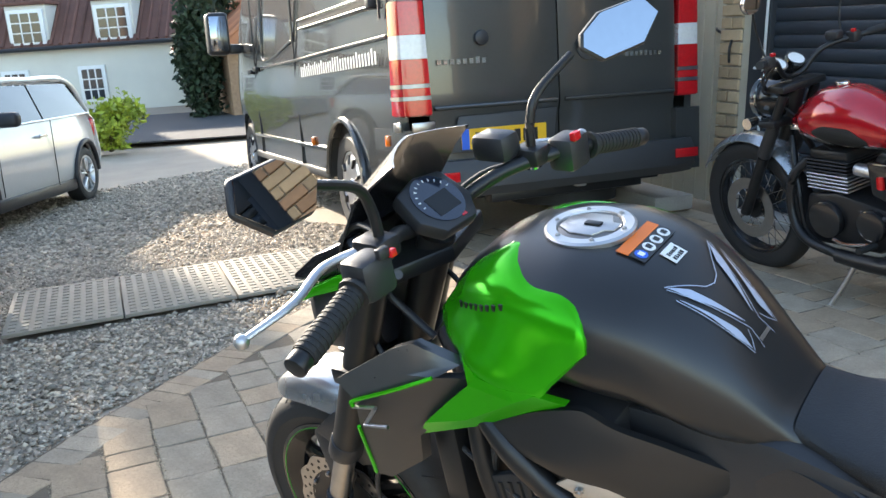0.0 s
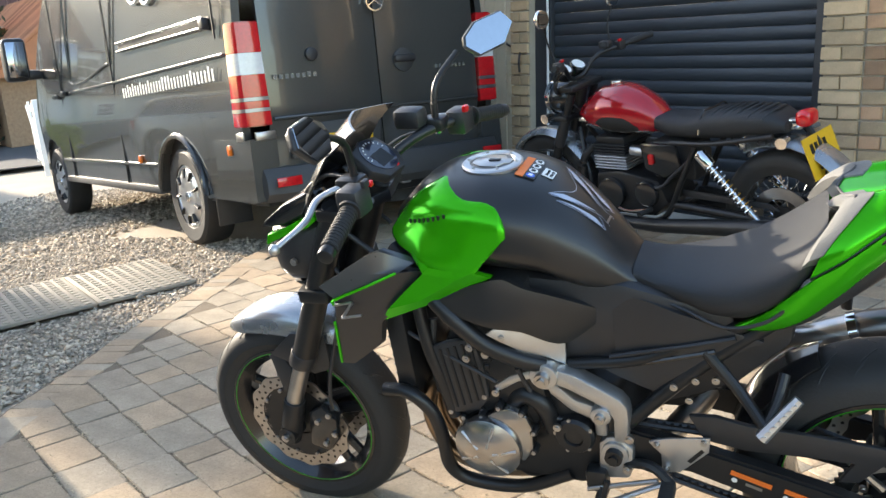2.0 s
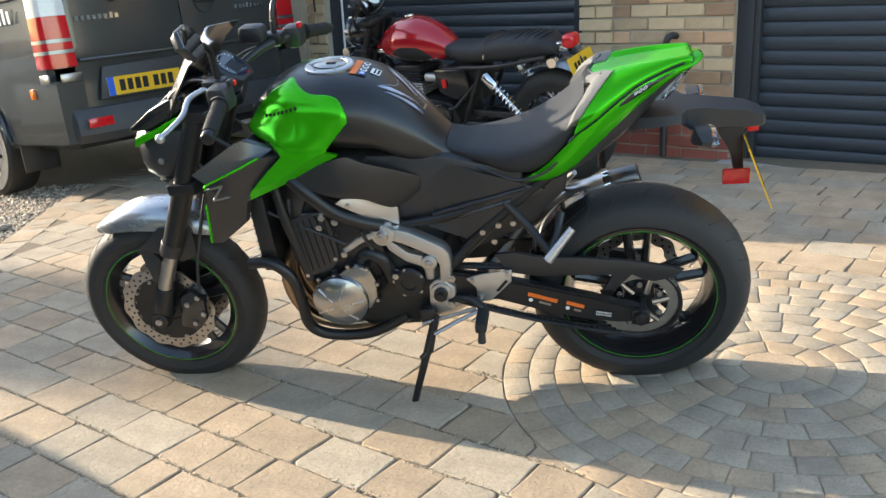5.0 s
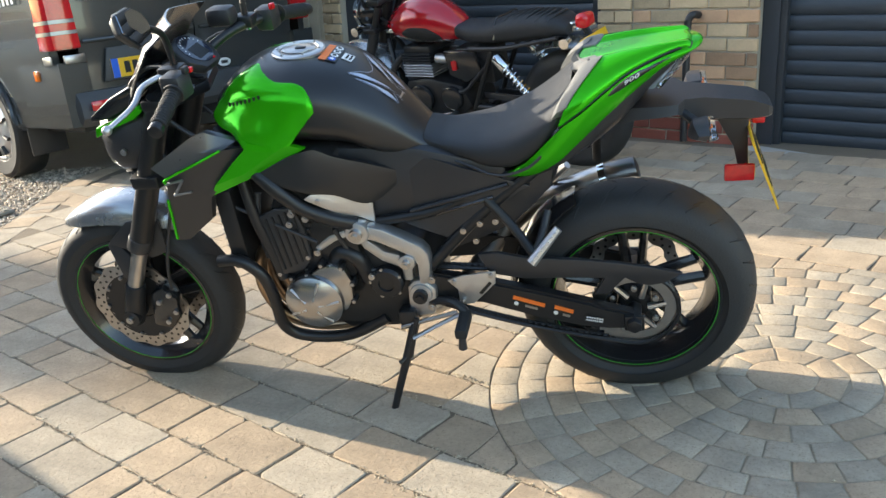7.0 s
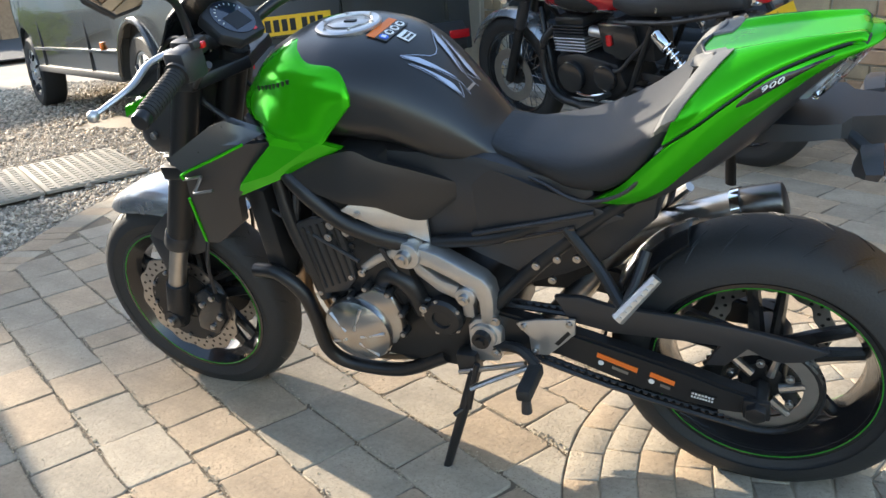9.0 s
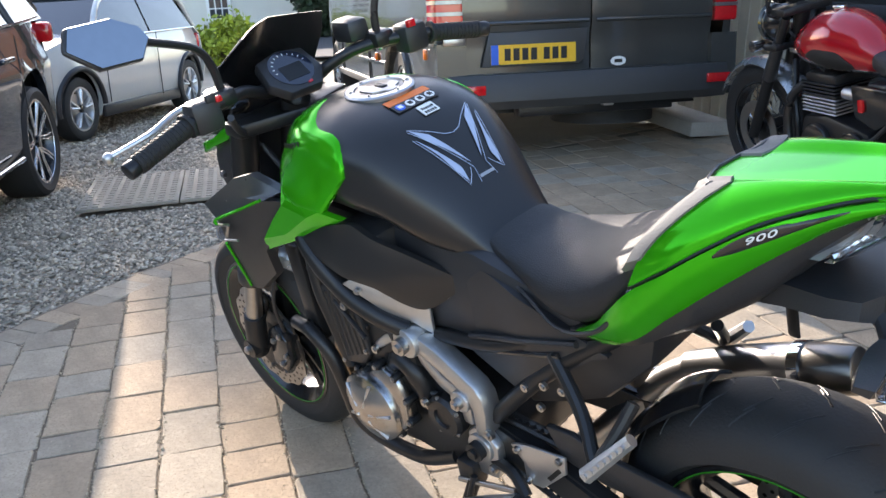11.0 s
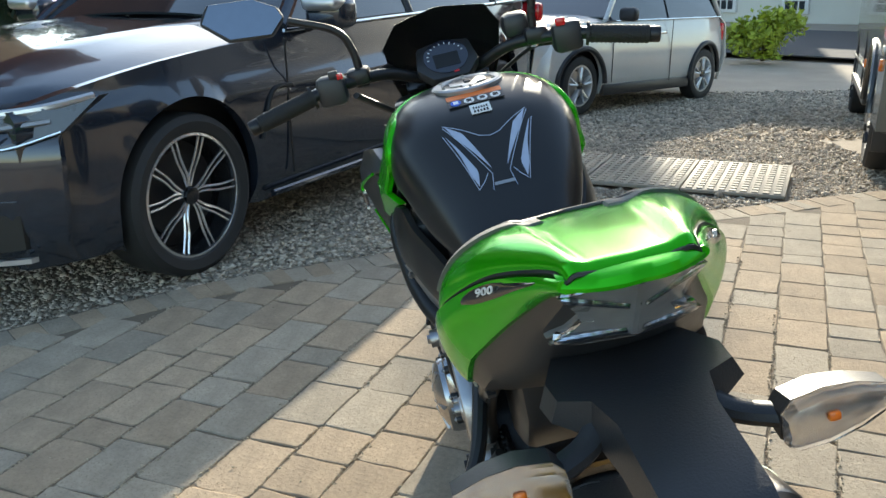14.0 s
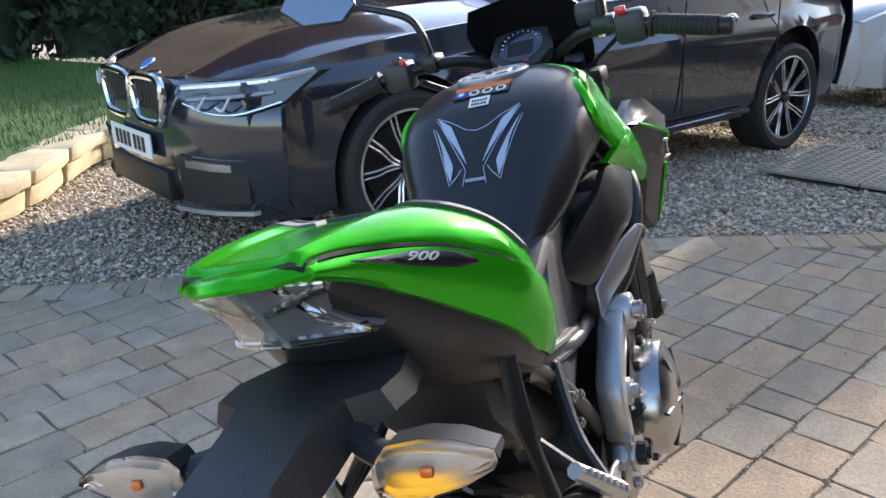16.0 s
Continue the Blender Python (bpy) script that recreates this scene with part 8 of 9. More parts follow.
BELT = [(-3.95, 0.98), (-3.0, 1.00), (-1.6, 0.97), (-0.75, 0.945), (0.0, 0.90), (0.45, 0.84), (0.70, 0.775)]
for sd in (1, -1):
    hold = new("body_side_frame")
    hold.parent = car
    hold.matrix_basis = Matrix.Translation((0, CH, 0))
    side_skin("body_side", -3.95, 0.70, lambda x: 0.20, lambda x: interp(x, BELT), car_y, ((0, 0.36, 0.385), (-2.975, 0.33, 0.385)), M["car_black"], hold, sd, 120, 16, "glossy black body side")
    # black strips and the vent tube paint the shade of open gaps
    for gx_ in (-0.62, -1.85, -2.75):
        part("door_gap", box(0.007, 0.006, 0.62, (gx_, sd * (car_y(gx_, 0.62) + 0.004), 0.62)), M["black_print_and_gaps"], hold, smooth=False)
    for hx in (-1.62, -2.62):
        part("door_handle", box(0.20, 0.03, 0.028, (hx, sd * (car_y(hx, 0.80) + 0.014), 0.80), 0.01), M["car_black"], hold, "black door handle")
    part("sill_trim", tube([(-0.48, sd * 0.93, 0.235), (-1.5, sd * 0.945, 0.245), (-2.5, sd * 0.945, 0.25)], 0.016, 8, 4), M["car_black"], hold)
    part("fender_vent", tube([(-0.42, sd * 0.952, 0.50), (-0.50, sd * 0.955, 0.70), (-0.64, sd * 0.955, 0.72)], 0.010, 8, 4), M["black_print_and_gaps"], hold)
    # greenhouse
    for x0, x1, xt0, xt1 in ((-0.72, -1.82, -1.28, -1.84), (-1.88, -2.95, -1.90, -2.90), (-3.02, -3.60, -2.97, -3.42)):
        part("side_window", loft([[(x0, sd * 0.872, 0.97), (x1, sd * 0.878, 0.985), (xt1, sd * 0.70, 1.36), (xt0, sd * 0.70, 1.34)], [(x0, sd * 0.852, 0.97), (x1, sd * 0.858, 0.985), (xt1, sd * 0.68, 1.36), (xt0, sd * 0.68, 1.34)]]), M["car_glass"], hold, "dark side window", smooth=False)
    part("window_trim", tube([(-0.70, sd * 0.885, 0.955), (-1.8, sd * 0.89, 0.972), (-2.9, sd * 0.888, 0.985), (-3.6, sd * 0.86, 1.0)], 0.009, 6, 4), M["chrome"], hold, "bright window trim")
    part("roof_rail", tube([(-0.72, sd * 0.85, 0.97), (-1.25, sd * 0.70, 1.35), (-1.9, sd * 0.68, 1.43), (-2.9, sd * 0.68, 1.42), (-3.5, sd * 0.70, 1.30), (-3.85, sd * 0.76, 1.03)], 0.035, 10, 5), M["car_black"], hold)
    for px in (-1.85, -2.97):
        part("pillar", rod((px, sd * 0.875, 0.97), (px - 0.02, sd * 0.695, 1.38), 0.03, 8), M["black_plastic"], hold)
    dm_ = box(0.16, 0.22, 0.15, (-0.86, sd * 1.045, 1.03), 0.045, 3)
    dmr = part("door_mirror", dm_, M["car_black"], hold, "black door mirror with silver cap")
    part("mirror_cap", box(0.12, 0.20, 0.07, (-0.80, sd * 1.05, 1.075), 0.03, 3), M["wheel_silver"], dmr)
    part("mirror_arm", rod((-0.88, sd * 0.88, 0.965), (-0.87, sd * 1.0, 1.0), 0.03, 8), M["black_plastic"], dmr)
# bonnet with two creases, windscreen, roof, rear
def hood_z(x, v):
    b = interp(x, BELT)
    return b + 0.075 * (1 - v ** 4) * interp(x, [(-0.75, 0.9), (0.3, 1.0), (0.70, 0.35), (0.86, 0.0)]) + 0.012 * math.exp(-((abs(v) - 0.58) / 0.10) ** 2)


def nose_x(v):
    return 0.86 - 0.07 * abs(v) ** 2 - 0.20 * abs(v) ** 5


rows = []
for i in range(22):
    row_ = []
    for j in range(25):
        v = -1 + 2 * j / 24
        x = -0.75 + (nose_x(v) - 0.05 + 0.75) * i / 21
        row_.append((x, CH + v * (car_w(min(x, 0.66)) - 0.075), hood_z(x, v) if i < 21 else hood_z(x, v) - 0.015))
    rows.append(row_)
sheet("bonnet", rows, M["car_black"], car, "long creased black bonnet", 0.02)
sheet("windscreen", [[(x, CH + v * w_, z + 0.05 * (1 - v * v)) for v in [-1 + j / 6 for j in range(13)]] for x, z, w_ in ((-0.72, 0.985, 0.80), (-1.0, 1.18, 0.74), (-1.28, 1.36, 0.67))], M["car_glass"], car, "dark windscreen")
sheet("roof", [[(x, CH + v * w_, z + 0.045 * (1 - v * v)) for v in [-1 + j / 6 for j in range(13)]] for x, z, w_ in ((-1.26, 1.365, 0.68), (-1.8, 1.425, 0.68), (-2.9, 1.42, 0.67), (-3.5, 1.31, 0.66))], M["car_black"], car, "black roof")
sheet("rear_glass", [[(x, CH + v * w_, z) for v in [-1 + j / 6 for j in range(13)]] for x, z, w_ in ((-3.48, 1.31, 0.66), (-3.85, 1.02, 0.72))], M["car_glass"], car)
sheet("tailgate", [[(x - 0.08 * (1 - v * v), CH + v * w_, z) for v in [-1 + j / 6 for j in range(13)]] for x, z, w_ in ((-3.83, 1.03, 0.74), (-3.98, 0.95, 0.74), (-4.0, 0.6, 0.76), (-3.95, 0.22, 0.72))], M["car_black"], car, "", 0.02, (1, 0, 0))
part("rear_lamp", box(0.10, 0.20, 0.14, (-3.93, CH + 0.74, 0.88), 0.03), M["red_lens"], car, "red tail lamp")
# front fascia below the bonnet
rows = []
for k in range(15):
    z = 0.20 + (0.765 - 0.20) * k / 14
    bulge = interp(z, [(0.20, -0.05), (0.30, 0.015), (0.45, 0.02), (0.60, 0.015), (0.70, 0.0), (0.77, -0.045)])
    rows.append([(nose_x(-1 + 2 * j / 28) + bulge, CH + (-1 + 2 * j / 28) * interp(z, [(0.2, 0.84), (0.4, 0.905), (0.6, 0.915), (0.77, 0.875)]), z) for j in range(29)])
sheet("front_bumper", rows, M["car_black"], car, "glossy black front bumper", 0.02, (-1, 0, 0))
for sd in (1, -1):
    # head lamp with bright upper band
    hl = [(0.36, 0.905, 0.80), (0.55, 0.84, 0.775), (0.66, 0.68, 0.755), (0.745, 0.47, 0.735), (0.75, 0.455, 0.675), (0.72, 0.60, 0.645), (0.66, 0.76, 0.645), (0.52, 0.885, 0.69)]
    hb_ = bmesh.new()
    A_ = [hb_.verts.new((x + 0.075, CH + sd * (y + 0.042), z + 0.008)) for x, y, z in hl]
    B_ = [hb_.verts.new((x - 0.06, CH + sd * (y - 0.03), z)) for x, y, z in hl]
    hb_.faces.new(A_), hb_.faces.new(B_[::-1])
    for i in range(len(hl)):
        j = (i + 1) % len(hl)
        hb_.faces.new((A_[i], B_[i], B_[j], A_[j]))
    bmesh.ops.recalc_face_normals(hb_, faces=hb_.faces[:])
    hlp = part("headlight", hb_, M["cowl_grey"], car, "swept headlight under a bright silver band")
    part("headlight_band", tube([(0.445, CH + sd * 0.930, 0.806), (0.618, CH + sd * 0.868, 0.781), (0.728, CH + sd * 0.708, 0.761), (0.818, CH + sd * 0.49, 0.740)], 0.016, 8, 5), M["wheel_silver"], hlp)
    part("headlight_insert", tube([(0.60, CH + sd * 0.888, 0.742), (0.722, CH + sd * 0.745, 0.722), (0.808, CH + sd * 0.53, 0.700)], 0.026, 8, 5, flat=0.5), M["lamp_grey"], hlp, "grey inner bezel")
    for lx, ly, w_ in ((0.742, 0.752, 0.05), (0.792, 0.625, 0.06)):
        part("headlight_glint", tube([(lx + 0.018, CH + sd * (ly + w_), 0.722), (lx + 0.034, CH + sd * (ly + 0.010), 0.672), (lx + 0.042, CH + sd * (ly - w_ * 0.7), 0.680)], 0.006, 6, 4), M["lamp_clear"], hlp, "white light guide")
    part("headlight_edge", tube([(0.60, CH + sd * 0.930, 0.703), (0.737, CH + sd * 0.806, 0.656), (0.800, CH + sd * 0.645, 0.655), (0.830, CH + sd * 0.50, 0.682)], 0.005, 6, 4), M["chrome"], hlp)
    # kidney grille
    gy_ = CH + sd * 0.20
    ky = [(-0.165, 0.615), (-0.185, 0.70), (-0.155, 0.765), (0.10, 0.775), (0.165, 0.755), (0.175, 0.70), (0.15, 0.60), (0.10, 0.575), (-0.11, 0.575)]
    gr_ = part("grille", plate([(gy_ + sd * y, z) for y, z in ky], 0.05, 0.006, "YZ", 0.842), M["black_print_and_gaps"], car, "black kidney grille with chrome surround")
    part("grille_surround", tube([(0.868, gy_ + sd * y, z) for y, z in ky + ky[:1]], 0.019, 8, 3), M["chrome"], gr_)
    for k in range(7):
        part("grille_bar", box(0.012, 0.006, 0.165, (0.864, gy_ + (k - 3) * 0.041, 0.675), 0.002, 1), M["black_paint"], gr_)
    def strip_at(y0, y1, z0, z1, proud, n=8):
        """A band that follows the curve of the bumper."""
        out = []
        for k in range(n + 1):
            y = y0 + (y1 - y0) * k / n
            x = nose_x(y / 0.905) + 0.018 + proud
            zl, zh = z0(k / n), z1(k / n)
            out.append([(x - 0.03, CH + sd * y, zl), (x, CH + sd * y, zl), (x, CH + sd * y, zh), (x - 0.03, CH + sd * y, zh)])
        return loft(out)

    part("intake", strip_at(0.44, 0.80, lambda u: 0.26 + 0.03 * u, lambda u: 0.445 - 0.03 * u, 0.002), M["black_print_and_gaps"], car, "black lower intake")
    part("fog_lamp", strip_at(0.50, 0.74, lambda u: 0.418, lambda u: 0.448, 0.010), M["reflector_silver"], car, "clear fog lamp strip")
    part("fog_trim", strip_at(0.46, 0.80, lambda u: 0.456, lambda u: 0.468, 0.012), M["car_black"], car)
    part("splitter", strip_at(0.40, 0.82, lambda u: 0.222 + 0.02 * u, lambda u: 0.240 + 0.02 * u, 0.02), M["wheel_silver"] if sd > 0 else M["car_black"], car, "bright splitter edge")
part("centre_intake", plate([(CH + y, z) for y, z in ((-0.38, 0.25), (-0.36, 0.38), (0.36, 0.38), (0.38, 0.25))], 0.06, 0.008, "YZ", 0.862), M["black_print_and_gaps"], car)
cpm = facing((0.905, CH, 0.475), (0, 1, 0), (0, 0, 1))
cpl = part("number_plate", box(0.52, 0.111, 0.006), M["white_plate"], car, "white front number plate", smooth=False)
cpl.matrix_basis = cpm
plate_bars(cpl, Matrix.Translation((0.0, 0, 0.001)), 0.50, 0.111, 7, M["black_print_and_gaps"], 4)
bg = part("round_badge", cyl(0.041, 0.012, "Z", (0, 0, 0), 28, bevel=0.003), M["chrome"], car, "round bonnet badge")
bg.matrix_basis = Matrix.Translation((0.78, CH, 0.805)) @ Matrix.Rotation(radians(35), 4, "Y")
part("badge_field", cyl(0.032, 0.013, "Z", (0, 0, 0.001), 24), M["blue"], bg)
# black fill boxes stand for the shade in the arches and the cabin
for x, z in ((0.0, 0.36), (-2.975, 0.30)):
    part("wheel_well", box(0.80, 1.6, 0.42, (x, CH, z + 0.20)), M["black_print_and_gaps"], car)
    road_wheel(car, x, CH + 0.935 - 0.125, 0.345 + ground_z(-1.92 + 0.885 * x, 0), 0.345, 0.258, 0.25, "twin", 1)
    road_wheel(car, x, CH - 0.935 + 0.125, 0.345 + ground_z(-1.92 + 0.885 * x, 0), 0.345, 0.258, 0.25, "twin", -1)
part("floor_pan", box(4.3, 1.6, 0.10, (-1.55, CH, 0.24)), M["black_print_and_gaps"], car)
part("cabin_fill", box(2.2, 1.2, 0.5, (-2.2, CH, 0.85), 0.05), M["black_print_and_gaps"], car)

# -- small pale hatchback --
MINI = pose(-7.45, 1.07, -0.27, 0, -2.6, -44.3)
mini = thing("small_car", "pale silver small hatchback with black wheel arches", "car", MINI)
MC = -0.85


def mini_w(x):
    return interp(x, [(-3.15, 0.70), (-2.9, 0.80), (-2.4, 0.855), (-1.2, 0.85), (0.0, 0.86), (0.40, 0.80), (0.62, 0.66)])


MB = [(-3.15, 0.95), (-2.4, 0.985), (-1.2, 0.965), (-0.45, 0.945), (0.1, 0.93), (0.45, 0.85), (0.62, 0.76)]


def mini_y(x, z):
    return mini_w(x) + interp(z, [(0.2, -0.06), (0.35, -0.01), (0.6, 0.005), (0.8, -0.02), (1.0, -0.07)])


for sd in (1, -1):
    hold = new("body_side_frame")
    hold.parent = mini
    hold.matrix_basis = Matrix.Translation((0, MC, 0))
    side_skin("body_side", -3.15, 0.62, lambda x: 0.20, lambda x: interp(x, MB), mini_y, ((0, 0.31, 0.36), (-2.495, 0.31, 0.36)), M["car_white"], hold, sd, 100, 14, "pale silver body side")
    for cx in (0, -2.495):
        part("arch_trim", tube([(cx + 0.375 * math.cos(radians(a)), sd * (mini_y(cx + 0.375 * math.cos(radians(a)), 0.5) + 0.004), 0.31 + 0.375 * math.sin(radians(a))) for a in range(-8, 190, 11)], 0.028, 8, 2), M["black_plastic"], hold, "black wheel arch trim")
    part("sill_trim", box(1.75, 0.05, 0.12, (-1.25, sd * 0.83, 0.24), 0.02), M["black_plastic"], hold, "black sill trim")
    for x0, x1, t0, t1 in ((-0.42, -1.62, -0.92, -1.64), (-1.68, -2.78, -1.68, -2.60)):
        part("side_window", loft([[(x0, sd * 0.795, 0.96), (x1, sd * 0.80, 0.975), (t1, sd * 0.66, 1.33), (t0, sd * 0.66, 1.33)], [(x0, sd * 0.77, 0.96), (x1, sd * 0.775, 0.975), (t1, sd * 0.64, 1.33), (t0, sd * 0.64, 1.33)]]), M["car_glass"], hold, "dark side window", smooth=False)
    part("roof_edge", tube([(-0.42, sd * 0.79, 0.95), (-0.90, sd * 0.665, 1.34), (-1.7, sd * 0.655, 1.385), (-2.65, sd * 0.655, 1.36), (-2.98, sd * 0.72, 1.0)], 0.03, 8, 5), M["car_white"], hold)
    part("belt_trim", tube([(-0.40, sd * 0.81, 0.95), (-1.6, sd * 0.815, 0.968), (-2.85, sd * 0.80, 0.985)], 0.008, 6, 4), M["chrome"], hold)
    part("door_handle", box(0.16, 0.03, 0.03, (-1.45, sd * 0.86, 0.82), 0.01), M["chrome"], hold)
    # door gaps drawn as black strips in place of shaded slits
    part("door_gap", box(0.008, 0.006, 0.68, (-1.66, sd * 0.862, 0.62)), M["black_print_and_gaps"], hold, smooth=False)
    part("door_gap", box(0.008, 0.006, 0.60, (-0.50, sd * 0.862, 0.62)), M["black_print_and_gaps"], hold, smooth=False)
    part("door_mirror", box(0.13, 0.20, 0.14, (-0.62, sd * 0.95, 1.02), 0.045, 3), M["black_plastic"], hold, "black door mirror")
    hl_ = part("headlight", cyl(0.115, 0.08, "X", (0, 0, 0), 28, bevel=0.02), M["reflector_silver"], hold, "round headlight")
    hl_.matrix_basis = Matrix.Translation((0.46, sd * 0.60, 0.72)) @ Matrix.Rotation(sd * 0.45, 4, "Z") @ Matrix.Rotation(-0.35, 4, "Y")
    part("headlight_lens", lathe([(0.125, 0.03), (0.125, 0.05), (0.108, 0.055), (0.108, 0.03)], "X", 28), M["chrome"], hl_)
    part("rear_lamp", box(0.08, 0.10, 0.22, (-3.05, sd * 0.70, 0.80), 0.03), M["red_lens"], hold)
sheet("bonnet", [[(min(x, 0.80 - 0.22 * abs(v) ** 2.2), MC + v * (mini_w(x) - 0.06), interp(x, MB) + 0.06 * (1 - v ** 4)) for v in [-1 + j / 8 for j in range(17)]] for x in (-0.45, -0.2, 0.1, 0.35, 0.55, 0.72)], M["car_white"], mini, "pale bonnet", 0.02)
sheet("front_bumper", [[(0.80 - 0.30 * abs(v) ** 2.2 + b, MC + v * 0.80, z) for v in [-1 + j / 8 for j in range(17)]] for z, b in ((0.20, -0.03), (0.4, 0.0), (0.6, -0.02), (0.76, -0.08))], M["car_white"], mini, "", 0.02, (-1, 0, 0))
sheet("windscreen", [[(x, MC + v * w_, z) for v in [-1 + j / 6 for j in range(13)]] for x, z, w_ in ((-0.43, 0.99, 0.76), (-0.92, 1.35, 0.65))], M["car_glass"], mini, "dark windscreen")
sheet("roof", [[(x, MC + v * w_, z + 0.035 * (1 - v * v)) for v in [-1 + j / 6 for j in range(13)]] for x, z, w_ in ((-0.90, 1.355, 0.66), (-1.7, 1.395, 0.66), (-2.65, 1.36, 0.65), (-2.78, 1.33, 0.64))], M["car_white"], mini, "pale roof")
sheet("rear_glass", [[(x, MC + v * w_, z) for v in [-1 + j / 6 for j in range(13)]] for x, z, w_ in ((-2.76, 1.33, 0.64), (-3.0, 0.98, 0.72))], M["car_glass"], mini)
sheet("tailgate", [[(x - 0.06 * (1 - v * v), MC + v * w_, z) for v in [-1 + j / 6 for j in range(13)]] for x, z, w_ in ((-2.98, 1.0, 0.72), (-3.12, 0.9, 0.74), (-3.18, 0.5, 0.75), (-3.12, 0.2, 0.70))], M["car_white"], mini, "", 0.02, (1, 0, 0))
# arches and cabin are filled with black blocks in place of their shade
for x in (0, -2.495):
    part("wheel_well", box(0.74, 1.4, 0.40, (x, MC, 0.48)), M["black_print_and_gaps"], mini)
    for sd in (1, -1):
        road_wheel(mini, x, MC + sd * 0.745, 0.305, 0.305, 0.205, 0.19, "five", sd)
part("floor_pan", box(3.4, 1.4, 0.10, (-1.25, MC, 0.24)), M["black_print_and_gaps"], mini)
part("cabin_fill", box(1.6, 1.1, 0.5, (-1.8, MC, 0.85), 0.05), M["black_print_and_gaps"], mini)


# ---- the red classic motorcycle in front of the garage; local x backwards, y to its right ----
RED = pose(-1.265, 2.97, 0.0, 0, 0, -20.5) @ Matrix.Rotation(radians(9), 4, "X")
red = thing("classic_motorcycle", "red and silver classic motorcycle with black ribbed seat", "motorcycle", RED)


def wire_wheel(name, cx, R, rim, tw):
    hub = new(name)
    hub.parent = red
    hub.matrix_basis = Matrix.Translation((cx, 0, R))
    part("tyre", lathe(tyre_profile(R, tw, rim), seg=56), M["rubber"], hub, "black classic tyre")
    part("rim", lathe([(rim + 0.004, -0.04), (rim - 0.012, -0.038), (rim - 0.018, 0), (rim - 0.012, 0.038), (rim + 0.004, 0.04), (rim - 0.006, 0.045), (rim - 0.026, 0), (rim - 0.006, -0.045)], seg=56), M["black_paint"], hub, "black spoked rim")
    part("hub_shell", cyl(0.06, 0.11, "Y", bevel=0.01), M["black_metal"], hub)
    for k in range(36):
        a = 2 * math.pi * k / 36
        b = a + (0.5 if k % 2 else -0.5)
        s = 1 if k % 4 < 2 else -1
        part("wire_spoke", rod((0.055 * math.cos(b), s * 0.045, 0.055 * math.sin(b)), ((rim - 0.018) * math.cos(a), 0, (rim - 0.018) * math.sin(a)), 0.0022, 5), M["chrome"], hub)
    part("brake_disc", lathe([(0.155, -0.068), (0.155, -0.063), (0.10, -0.063), (0.10, -0.068)], seg=40), M["steel"], hub)
    return hub


wire_wheel("front_wheel", 0.0, 0.335, 0.245, 0.105)
wire_wheel("rear_wheel", 1.49, 0.325, 0.225, 0.135)
for s in (-1, 1):
    part("fork_leg", rod((0.0, s * 0.095, 0.32), (0.155, s * 0.095, 0.62), 0.027, 14), M["black_metal"], red)
    part("fork_tube", rod((0.15, s * 0.095, 0.61), (0.315, s * 0.095, 0.93), 0.021, 14), M["black_metal"], red)
    part("fork_gaiter", rod((0.16, s * 0.095, 0.63), (0.255, s * 0.095, 0.815), 0.033, 14, r2=0.028), M["black_plastic"], red)


def guard(name, cx, R, a0, a1, w, label):
    secs_ = []
    for k in range(17):
        a = radians(a0 + (a1 - a0) * k / 16)
        o = [(cx + (R + 0.018 - 0.03 * abs(u) ** 3) * math.cos(a), w * u, R - 0.02 + (R + 0.018 - 0.03 * abs(u) ** 3) * math.sin(a)) for u in [-1 + j / 5 for j in range(11)]]
        i_ = [(cx + (R + 0.013 - 0.03 * abs(u) ** 3) * math.cos(a), w * u * 0.97, R - 0.02 + (R + 0.013 - 0.03 * abs(u) ** 3) * math.sin(a)) for u in [1 - j / 5 for j in range(11)]]
        secs_.append(o + i_)
    return part(name, loft(secs_), M["silver_paint"], red, label)


guard("front_mudguard", 0.0, 0.355, 150, 35, 0.068, "silver front mudguard")
guard("rear_mudguard", 1.49, 0.36, 118, 28, 0.085, "silver rear mudguard")
hl = part("headlight", lathe([(0.088, 0.0), (0.092, 0.02), (0.09, 0.08), (0.07, 0.14), (0.03, 0.17), (0.001, 0.172), (0.001, 0.0)], "X", 32), M["black_paint"], red, "round headlight with chrome rim")
hl.matrix_basis = Matrix.Translation((0.115, 0, 0.885))
part("headlight_rim", lathe([(0.098, -0.012), (0.098, 0.014), (0.084, 0.018), (0.084, -0.016)], "X", 32), M["chrome"], hl)
part("headlight_lens", lathe([(0.086, -0.006), (0.06, -0.022), (0.001, -0.028), (0.001, 0.0), (0.08, 0.0)], "X", 28), M["lens"], hl)
